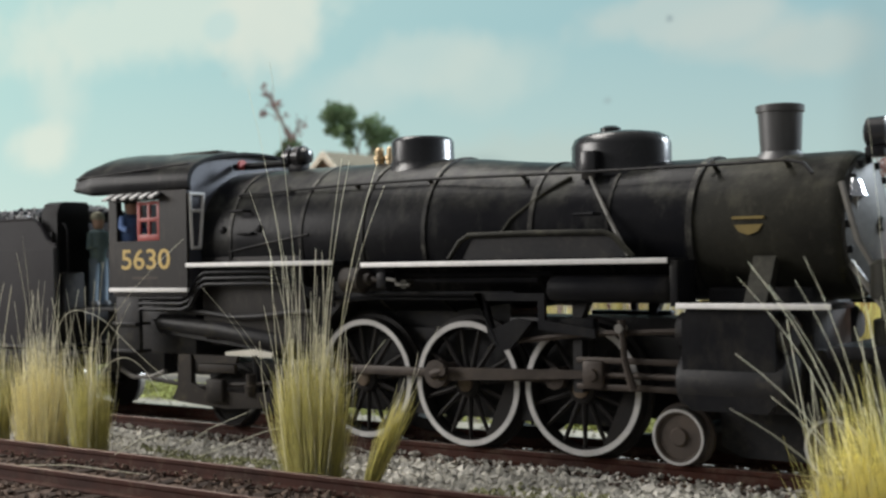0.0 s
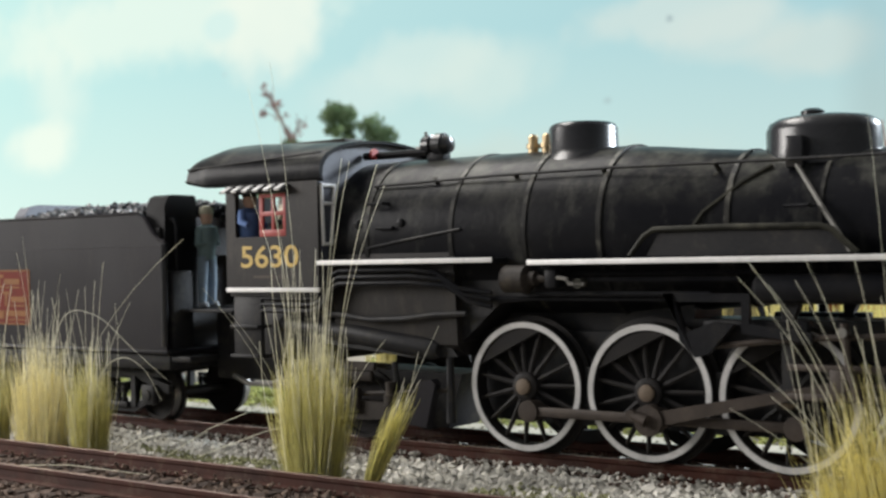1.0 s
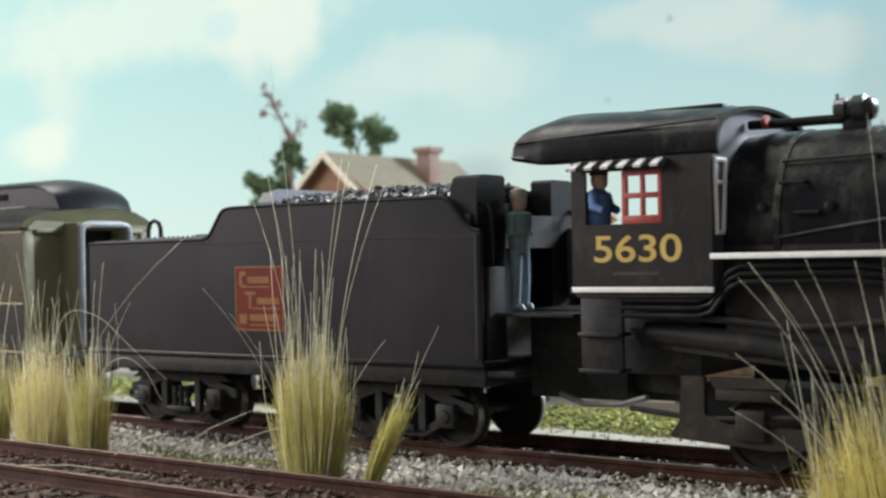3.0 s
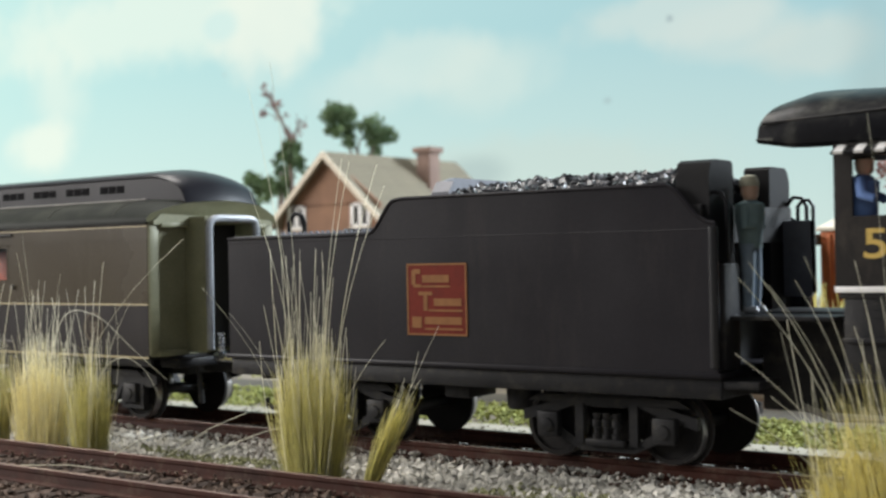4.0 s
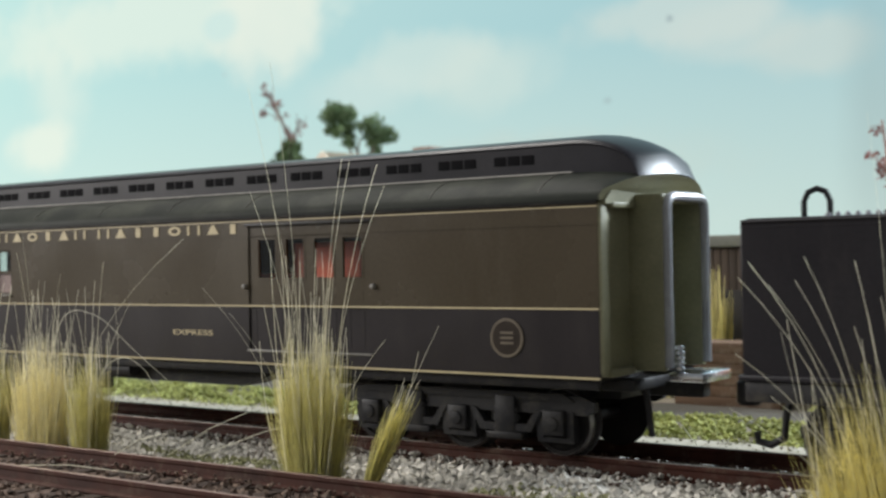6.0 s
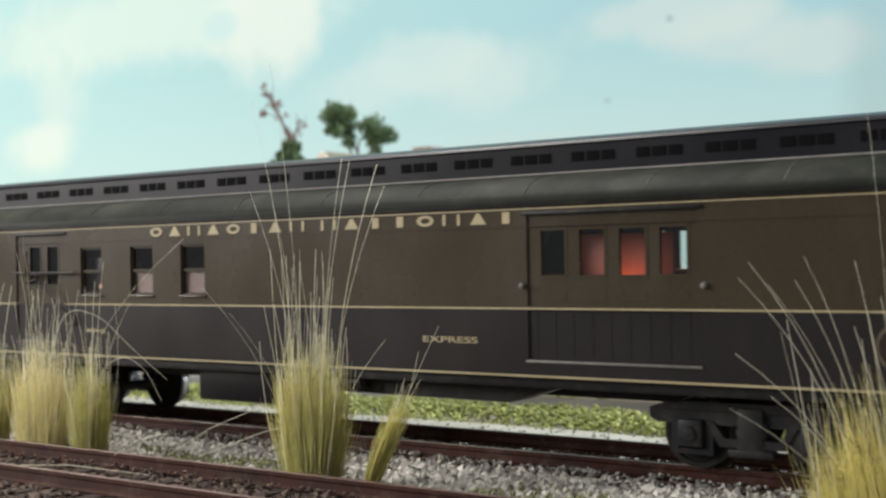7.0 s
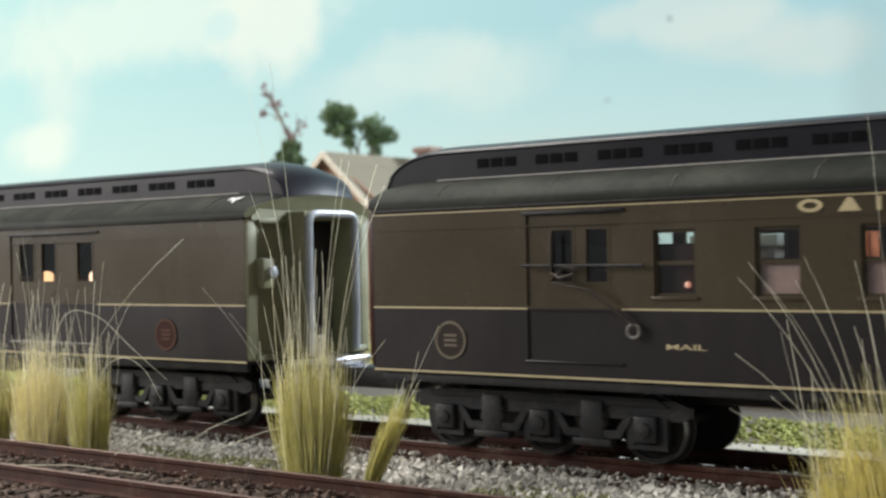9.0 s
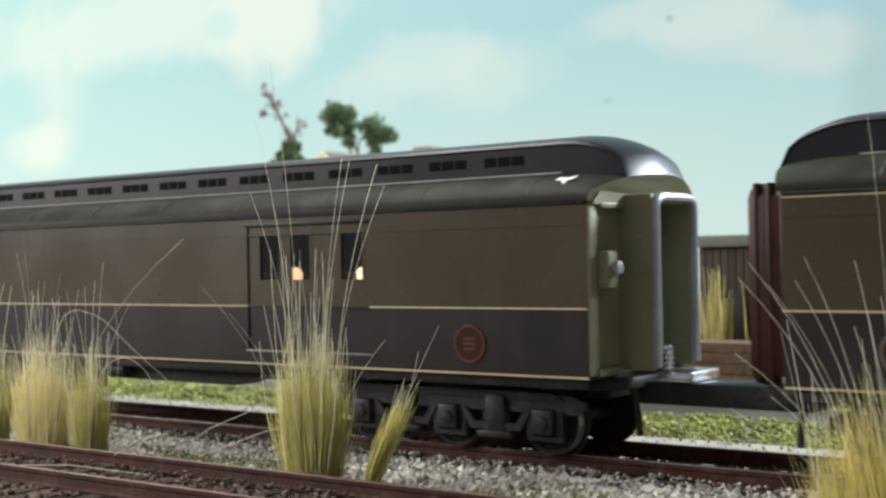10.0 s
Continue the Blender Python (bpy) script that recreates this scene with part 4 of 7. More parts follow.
    tube(cow, [(-43, -9, 1.6), (-37.8, 0, 1.6), (-43, 9, 1.6)], 0.4, 6)
    part("pilot", cow, LOCO, L, "slatted pilot at the front")
    # solid block in place of the shadow under the pilot truck
    part("pilot_truck_frame", prism(B(), [(-81, 3.0), (-78, 1.3), (-50, 1.3), (-47, 8), (-47, 12.4), (-62, 14), (-81, 13)], -6.2, 6.2), UNDER, L, "dark pilot truck block filling in the shadow beneath")
    part("air_pump", lathe(B(), (-55, -7.5, 0), "z", [(18.6, 2.6), (22, 2.6), (22.3, 1.6), (24.6, 1.6), (24.9, 2.9), (29.6, 2.9), (30.2, 2.2), (30.4, 0.01)], 20), LOCO_DUST, L, "ribbed air pump on the pilot deck")
    part("air_pump", lathe(B(), (-55, 7.5, 0), "z", [(18.6, 2.6), (22, 2.6), (22.3, 1.6), (24.6, 1.6), (24.9, 2.9), (29.6, 2.9), (30.2, 2.2), (30.4, 0.01)], 20), LOCO_DUST, L)
    part("pump_pipe", tube(B(), [(-57, -8.4, 29), (-59, -9.4, 33), (-60.2, -9.8, 38), (-61, -9.6, 41)], 0.45, 6), GREYP, L)
    part("headlight", lathe(B(), (0, 0, 48.2), "x", [(-60.6, 1.6), (-60.2, 2.3), (-57.4, 2.4), (-57.2, 2.0), (-57.4, 0.01)], 20), GLOSS, L, "round headlight on the smokebox front")
    part("headlight_bracket", box(B(), -60.4, -57.6, -1.6, 1.6, 44.8, 46.2, 0.15), LOCO, L)
    part("bell", lathe(B(), (-60.2, -6.5, -3.6), "z", [(42.6, 1.9), (43.0, 1.5), (44.4, 1.1), (45.2, 0.5), (45.3, 0.01)], 16), STEEL, L, "small bright bell")
    part("bell_bracket", tube(B(), [(-61.4, -6.5, 37.6), (-60.2, -6.5, 37.4), (-60.2, -6.5, 39.2)], 0.5, 6), GREYP, L)
    for y in (-7.5, 7.5):
        part("brace", tube(B(), [(-60.8, y, 30), (-52, y * 1.2, 18.6)], 0.5, 6), GREYP, L)
    # trailing truck, steps, injector drain box
    part("trailing_frame", prism(B(), [(-193, 5.0), (-191, 4.6), (-178, 3.8), (-166, 4.6), (-163, 6.8), (-164, 7.8), (-172, 7.0), (-184, 7.2), (-187.5, 8.4), (-187.5, 13.8), (-191, 13.8), (-191.5, 7.2)], -13.8, -12.6), TRUCKP, L, "trailing truck side frame")
    part("trailing_bolster", prism(B(), [(-186, 12.2), (-175.5, 12.4), (-175, 13.8), (-187, 13.8)], -13.6, -12.8), TRUCKP, L)
    part("trailing_frame", prism(B(), [(-193, 5.2), (-178, 4.2), (-166, 5.5), (-163, 7.5), (-164, 9.5), (-172, 9.2), (-173.5, 13.6), (-190.5, 13.6), (-191.5, 9)], 12.2, 13.8), TRUCKP, L)
    # two solid blocks added to close see-through gaps that should look dark
    part("trailing_core", prism(B(), [(-192, 5.6), (-186, 2.4), (-166, 2.0), (-163, 11.5), (-192, 12.0)], -4.6, 4.6), UNDER, L, "solid fill in the dark gap of the trailing truck")
    part("drawbar_pocket", prism(B(), [(-226, 10.5), (-212, 10.2), (-196, 9.8), (-196, 14), (-226, 14)], -3.5, 3.5), UNDER, L, "solid fill in the dark gap behind the cab")
    part("journal_box", box(B(), -182.5, -178, -14.8, -13.4, 5, 9.4, 0.4), TRUCKP, L)
    part("ash_hopper", prism(B(), [(-167.4, 3.6), (-163.6, 3.4), (-161.6, 10.6), (-162.4, 11.4), (-164.6, 11.0), (-166.8, 7.6)], -14.2, -12.4), TENDERP, L, "blue-grey sloping hopper")
    part("spring", box(B(), -186, -176, -13.4, -12.4, 10.4, 12.2, 0.3), TRUCKP, L)
    # cab
    cab = part("cab", box(B(), -206.5, -184.6, -16.9, 16.9, 25.2, 26.4, 0.1), UNDER, L, "riveted black cab with a four-digit number")
    for s in (-1, 1):
        y0, y1 = s * 16.9, s * 17.5
        part("cab_side", walling(B(), -206.7, -184.0, 26.8, 47.2, y0, y1, [(-204.3, -191.6, 36.0, 43.8)]), CABP, cab, shift=L["at_mm"])
        part("white_edge", box(B(), -206.8, -184, min(s * 17.0, s * 17.65), max(s * 17.0, s * 17.65), 26.0, 26.8, 0.08), WHITE, cab, "white-painted cab bottom edge", shift=L["at_mm"])
        wf = B()
        yy = s * 17.2
        for x0, x1, z0, z1 in ((-198.2, -191.7, 36.0, 37.2), (-198.2, -191.7, 43.0, 43.7), (-198.2, -197.3, 36, 43.7), (-192.4, -191.7, 36, 43.7), (-195.2, -194.5, 36, 43.7), (-198.2, -191.7, 39.7, 40.5)):
            box(wf, x0, x1, yy - 0.25, yy + 0.25, z0, z1, 0.05)
        part("window_frame", wf, REDP, cab, "red-painted sash of the cab window", shift=L["at_mm"])
        aw = part("awning", prism_x(B(), [(s * 17.4, 45.2), (s * 17.4, 44.9), (s * 19.3, 44.0), (s * 19.4, 44.3)], -206.4, -190.4), LOCO, cab, "small window awning with pale stripes", shift=L["at_mm"])
        for k in range(6):
            x = -206.0 + 2.7 * k
            ob = new("awning_stripe", mesh_of("awning_stripe", prism_x(B(), [(s * 17.5, 45.4), (s * 17.5, 45.1), (s * 19.4, 44.05), (s * 19.6, 44.4)], x, x + 1.2), WHITE, L["at_mm"]))
            ob.parent = aw
    arc = [(17.6 * math.sin(radians(a)), 46.9 + 6.1 * (math.cos(radians(a)) ** 0.75 if abs(a) < 90 else 0)) for a in range(-88, 89, 8)]
    fw = B()
    prism_x(fw, [(-16.9, 26.6)] + [(y * 0.96, z - 0.4) for y, z in arc] + [(16.9, 26.6)], -184.6, -184.0)
    part("cab_front", fw, CABFRONT, cab, "blue-black arched cab front with sky light painted in", shift=L["at_mm"])
    for s in (-1, 1):
        f = B()
        for y0, z0, y1, z1 in ((16.7, 44.8, 16.3, 34.4), (13.2, 44.8, 14.3, 34.4), (16.8, 44.7, 13.1, 44.7), (16.5, 34.4, 14.2, 34.4), (16.7, 41.5, 13.4, 41.5)):
            tube(f, [(-183.8, s * y0, z0), (-183.8, s * y1, z1)], 0.36, 6)
        part("front_window_frame", f, WHITE, cab, "narrow white-framed cab front window", shift=L["at_mm"])
    # cab roof, arched, with a drooping rear overhang
    rf = B()
    rings = []
    for i in range(15):
        u = i / 14
        x = -217.2 + 34.4 * u
        back = max(0.0, 1 - u / 0.16)
        ring = []
        for a in range(-90, 91, 9):
            w = math.cos(radians(a)) ** 0.8 if abs(a) < 90 else 0.0
            y = 18.2 * math.sin(radians(a)) * (1 - 0.04 * back)
            ring.append((x + back * 2.6 * w * w, y, 47.0 + (6.25 + 1.5 * (1 - u)) * w - back * (1.2 * w)))
        lower = [(x, -18.0, 45.9 + 1.0 * back)] + ring + [(x, 18.0, 45.9 + 1.0 * back)]
        rings.append(lower)
    outer = [[rf.verts.new(q) for q in ring] for ring in rings]
    inner = [[rf.verts.new((q[0], q[1] * 0.955, q[2] - 0.55)) for q in ring] for ring in rings]
    m = len(rings[0])
    for a, b in zip(outer, outer[1:]):
        for k in range(m - 1):
            rf.faces.new((a[k], b[k], b[k + 1], a[k + 1]))
    for a, b in zip(inner, inner[1:]):
        for k in range(m - 1):
            rf.faces.new((a[k], a[k + 1], b[k + 1], b[k]))
    for o, i in ((outer[0], inner[0]), (outer[-1], inner[-1])):
        for k in range(m - 1):
            rf.faces.new((o[k], o[k + 1], i[k + 1], i[k]))
    for k in (0, m - 1):
        for j in range(len(outer) - 1):
            rf.faces.new((outer[j][k], outer[j + 1][k], inner[j + 1][k], inner[j][k]))
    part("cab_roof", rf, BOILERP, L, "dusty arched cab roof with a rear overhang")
    for s in (-1, 1):
        part("roof_seam", tube(B(), [(-216.5, s * 17.6, 49.0), (-183, s * 17.4, 50.4)], 0.22, 6), UNDER, L)
    hatch = B()
    box(hatch, -200, -187, -6.5, -1.0, 52.4, 53.75, 0.2)
    box(hatch, -200, -187, 1.0, 6.5, 52.4, 53.75, 0.2)
    part("roof_hatch", hatch, LOCO_DUST, L, "sliding roof hatch")
    part("backhead", box(B(), -190, -184.8, -9, 9, 26.4, 44, 0.5), DARKIN, cab, shift=L["at_mm"])
    part("rear_post", box(B(), -206.6, -205.8, -16.8, -14.8, 26, 46.8, 0.1), CABP, cab, shift=L["at_mm"])
    part("rear_post", box(B(), -206.6, -205.8, 14.8, 16.8, 26, 46.8, 0.1), CABP, cab, shift=L["at_mm"])
    lettering("number", "5630", -202.9, -188.7, 30.4, 34.4, -17.56, GOLD, cab, "gold cab number", L["at_mm"])
    part("small_print", box(B(), -199.8, -192.2, -17.56, -17.45, 28.5, 29.0), RODS, cab, "line of tiny print", shift=L["at_mm"])
    steps = B()
    box(steps, -206, -199, -16.6, -15.6, 14.0, 25.4, 0.2)
    box(steps, -206, -199, -17.6, -13.6, 19.4, 20.0, 0.1)
    box(steps, -206, -199, -17.6, -13.6, 14.0, 14.6, 0.1)
    part("cab_step", steps, UNDER, L, "grimy cab steps")
    part("ash_pan_rear", box(B(), -205, -189, -11, 11, 13.5, 25, 0.4), UNDER, L)
    part("rear_frame", box(B(), -206, -160, 2, 8, 15.4, 26, 0.4), UNDER, L)
    # block added to keep the gap between engine and tender dark
    part("drawbar_housing", box(B(), -222, -204, -6, 6, 8.6, 23, 0.5), UNDER, L)
    part("brake_hanger", tube(B(), [(-171, -13, 14), (-170, -13, 5.5)], 0.5, 6), UNDER, L)
    part("brake_hanger", tube(B(), [(-160, -12, 15), (-159.5, -12.5, 4.2)], [0.6, 0.9], 8), UNDER, L)
    part("equaliser_rod", tube(B(), [(-200, -12.5, 8.5), (-188, -13.2, 7.6), (-170, -13.2, 8.8), (-160, -12.6, 9.6)], 0.45, 6), TRUCKP, L)
    part("truck_spring", lathe(B(), (-171.5, -13.4, 0), "z", [(6.6, 1.3), (8.4, 1.4), (8.6, 1.0), (10.6, 1.1)], 12), TRUCKP, L)
    part("drawbar", box(B(), -215, -195, -2, 2, 8.5, 10.5, 0.3), UNDER, L)
    part("hose", tube(B(), [(-215, -8, 9.5), (-210, -9, 8.2), (-203, -10, 8.6), (-198, -11, 10)], 0.5, 6), GREYP, L, "pale hose between engine and tender")
    # figures stand in the cab
    for x in (-146.25, -124.21, -102.27):
        SPIN.append((wheelset(L, x, 10.65, 15), 10.65, True))
    for x in (-86.0, -62.5):
        SPIN.append((wheelset(L, x, 4.3, white=True, rust=True), 4.3, False))
    SPIN.append((wheelset(L, -180.2, 5.6), 5.6, False))
    # rods: their poses are keyed at the end
    rod = B()
    box(rod, -1.0, 45.0, -0.45, 0.45, -0.75, 0.75, 0.15)
    for x in (0, 22.04, 43.98):
        lathe(rod, (x, 0, 0), "y", [(-0.8, 1.0), (-0.75, 1.75), (0.75, 1.75), (0.8, 1.0)], 20)
    sr = part("side_rod", rod, RODS, L, "grimy brown side rod", shift=(0, 0, 0))
    rod = B()
    n = 30.0
    prism(rod, [(-0.5, -1.1), (6, -1.0), (n - 1, -0.6), (n - 1, 0.6), (6, 1.0), (-0.5, 1.1)], -0.45, 0.45)
    lathe(rod, (0, 0, 0), "y", [(-0.9, 1.2), (-0.85, 2.3), (0.85, 2.3), (0.9, 1.2)], 24)
    lathe(rod, (n, 0, 0), "y", [(-0.7, 0.6), (-0.65, 1.3), (0.65, 1.3), (0.7, 0.6)], 20)
    mr = part("main_rod", rod, RODS, L, "grimy brown main rod", shift=(0, 0, 0))
    ec = B()
    tube(ec, [(0, -0.3, 0), (1.7, -0.5, 1.6)], [1.0, 0.7], 10)
    lathe(ec, (1.7, -0.6, 1.6), "y", [(-0.5, 0.8), (0.4, 0.8)], 14)
    er = part("eccentric_crank", ec, RODS, L, shift=(0, 0, 0))
    ch = B()
    box(ch, -1.8, 1.8, -1.2, 1.2, -2.2, 2.2, 0.4)
    tube(ch, [(1.5, 0, 0), (16.5, 0, 0)], 0.5, 10)
    lathe(ch, (0, -1.3, 0), "y", [(-0.5, 0.01), (-0.4, 0.9), (0.2, 1.0)], 14)
    cr = part("crosshead", ch, RODS, L, "grey crosshead with a bright piston rod", shift=(0, 0, 0))
    SLIDE.extend((sr, mr, er, cr))
    return L


def figure(name, label, kinds, build):
    """A painted figurine, one plain mesh."""
    bm = B()
    build(bm)
    ob = new(name, mesh_of(name, bm, kinds))
    return tagged(ob, label, "figurine")


def limb(bm, path, r, mi, seg=10):
    n0 = len(bm.faces)
    tube(bm, path, r, seg)
    bm.faces.ensure_lookup_table()
    for f in list(bm.faces)[n0:]:
        f.material_index = mi


def build_figures():
    def fireman(bm):  # origin at the feet
        for s in (-1, 1):
            limb(bm, [(0, s * 1.3, 0.6), (0.1, s * 1.3, 5), (0, s * 1.0, 10)], [0.75, 0.95, 1.2], 1)
            limb(bm, [(-0.4, s * 1.4, 0.1), (-0.2, s * 1.4, 0.7), (1.2, s * 1.4, 0.5), (1.6, s * 1.4, 0.1)], [0.5, 0.75, 0.6, 0.3], 4)
            limb(bm, [(0, s * 1.9, 15.4), (0.2, s * 2.5, 12.4), (1.3, s * 1.2, 12.6)], [0.8, 0.75, 0.55], 0)
        limb(bm, [(0, 0, 9.4), (0, 0, 11), (0, 0, 14), (0, 0, 15.8), (0, 0, 16.4)], [1.7, 1.75, 2.2, 2.1, 0.8], 0, 14)
        limb(bm, [(0, 0, 16.2), (0.1, 0, 17), (0.1, 0, 18.2), (0, 0, 19.2)], [0.7, 1.15, 1.3, 0.8], 2, 12)
        limb(bm, [(0, 0, 18.4), (0, 0, 18.9), (-0.1, 0, 19.8), (-0.1, 0, 20.1)], [1.4, 1.45, 1.2, 0.3], 3, 12)

    def driver(bm):  # origin at the seat
        limb(bm, [(0, 0, 0), (0, 0, 2.5), (0.1, 0, 5), (0.2, 0, 5.9)], [1.9, 2.0, 2.1, 0.9], 0, 14)
        limb(bm, [(0.2, -1.9, 5.2), (0.8, -2.6, 3.2), (2.4, -2.6, 2.6)], [0.85, 0.8, 0.6], 0)
        limb(bm, [(0.2, 1.9, 5.2), (0.8, 2.4, 3.2), (2.4, 1.6, 2.6)], [0.85, 0.8, 0.6], 0)
        limb(bm, [(0.2, 0, 5.7), (0.3, 0, 6.4), (0.3, 0, 7.6), (0.2, 0, 8.6)], [0.7, 1.2, 1.35, 0.8], 1, 12)
        limb(bm, [(0.2, 0, 7.9), (0.2, 0, 8.4), (0.1, 0, 9.1), (0.1, 0, 9.3)], [1.4, 1.45, 1.1, 0.3], 2, 12)
        limb(bm, [(-0.2, 0, -9.6), (-0.2, 0, -3.0), (-0.2, 0, 0.2)], [1.2, 1.2, 1.7], 3, 10)

    a = figure("fireman_figurine", "painted figurine in teal shirt standing on the tender deck", [FIG_TEAL, FIG_JEAN, FIG_SKIN, FIG_CAP, FRAMEG], fireman)
    b = figure("driver_figurine", "painted figurine in blue sitting at the cab window", [FIG_BLUE, FIG_SKIN, DARKIN, DARKIN], driver)
    return (a, (-222.7, -7.5, 22.7)), (b, (-203.9, -14.4, 35.6))


# ---- the tender ----
def side_frame(parent, x0, x1, axles, r, s, label="", heavy=False):
    """A cast truck side frame with journal boxes and springs."""
    y0, y1 = s * 10.9, s * 12.0
    bm = B()
    if not heavy:  # an open casting: top chord, bottom chord, two columns
        m = (x0 + x1) / 2
        prism(bm, [(x0 + 1, 5.6), (x0 + 1, 7.4), (x0 + 4.5, 8.2), (m - 6, 10.2), (m + 6, 10.2), (x1 - 4.5, 8.2), (x1 - 1, 7.4), (x1 - 1, 5.6), (x1 - 5, 6.6), (m + 5.6, 8.4), (m - 5.6, 8.4), (x0 + 5, 6.6)], y0, y1)
        prism(bm, [(x0 + 6, 5.4), (x0 + 7.4, 5.2), (m - 5, 2.9), (m + 5, 2.9), (x1 - 7.4, 5.2), (x1 - 6, 5.4), (x1 - 6.4, 3.8), (m + 4.6, 1.5), (m - 4.6, 1.5), (x0 + 6.4, 3.8)], y0, y1)
        for c in (-5.4, 4.0):
            prism(bm, [(m + c, 2.6), (m + c + 1.4, 2.6), (m + c + 1.4, 8.8), (m + c, 8.8)], y0 + s * 0.1, y1 + s * 0.4)
    if heavy:
        prism(bm, [(x0 - 1.5, 7.4), (x0, 6.7), (x1, 6.7), (x1 + 1.5, 7.4), (x1 + 1.5, 8.8), (x1 - 1, 9.7), (x0 + 1, 9.7), (x0 - 1.5, 8.8)], y0, y1)
        for a in axles:  # horn guides round each journal
            for c in (-3.3, 2.1):
                prism(bm, [(a + c, 2.9), (a + c + 1.2, 2.9), (a + c + 1.2, 7.2), (a + c, 7.2)], y0 - s * 0.1, y1 + s * 0.35)
            prism(bm, [(a - 3.3, 2.3), (a + 3.3, 2.3), (a + 3.3, 3.1), (a - 3.3, 3.1)], y0, y1 + s * 0.2)
        for a, b in zip(axles, axles[1:]):  # drop equalisers between the axles
            prism(bm, [(a + 2.4, 7.0), (a + 4.4, 3.7), (b - 4.4, 3.7), (b - 2.4, 7.0), (b - 3.6, 7.0), (b - 5.2, 4.9), (a + 5.2, 4.9), (a + 3.6, 7.0)], y0 + s * 0.2, y1 + s * 0.6)
    ob = part("side_frame", bm, UNDER, parent, label)
    sh = parent["at_mm"]
    for x in axles:
        part("journal_box", box(B(), x - 1.9, x + 1.9, min(s * 11.6, s * 13.2), max(s * 11.6, s * 13.2), r - 1.9, r + 2.1, 0.35), UNDER, ob, shift=sh)
        part("journal_lid", lathe(B(), (x, 0, r), "y", [(s * 13.1, 1.2), (s * 13.5, 1.0), (s * 13.6, 0.4)], 12), UNDER, ob, shift=sh)
    for a, b in zip(axles, axles[1:]):
        mid = (a + b) / 2
        sp = B()
        for k in range(3):
            lathe(sp, (mid + (k - 1) * 1.7, s * 12.0, 0), "z", [(3.4, 0.75), (4.2, 0.75), (4.3, 0.5), (5.2, 0.5), (5.3, 0.75), (6.4, 0.75), (6.5, 0.5), (7.4, 0.7)], 10)
        part("coil_spring", sp, UNDER, ob, shift=sh)
        part("spring_plank", box(B(), mid - 3.4, mid + 3.4, min(s * 11, s * 13), max(s * 11, s * 13), 2.4, 3.5, 0.2), UNDER, ob, shift=sh)
    part("equaliser", prism(B(), [(x0 + 2, 8.8), (x1 - 2, 8.8), (x1 - 4, 10.0), (x0 + 4, 10.0)], s * 11.2, s * 12.4), UNDER, ob, shift=sh)
    return ob


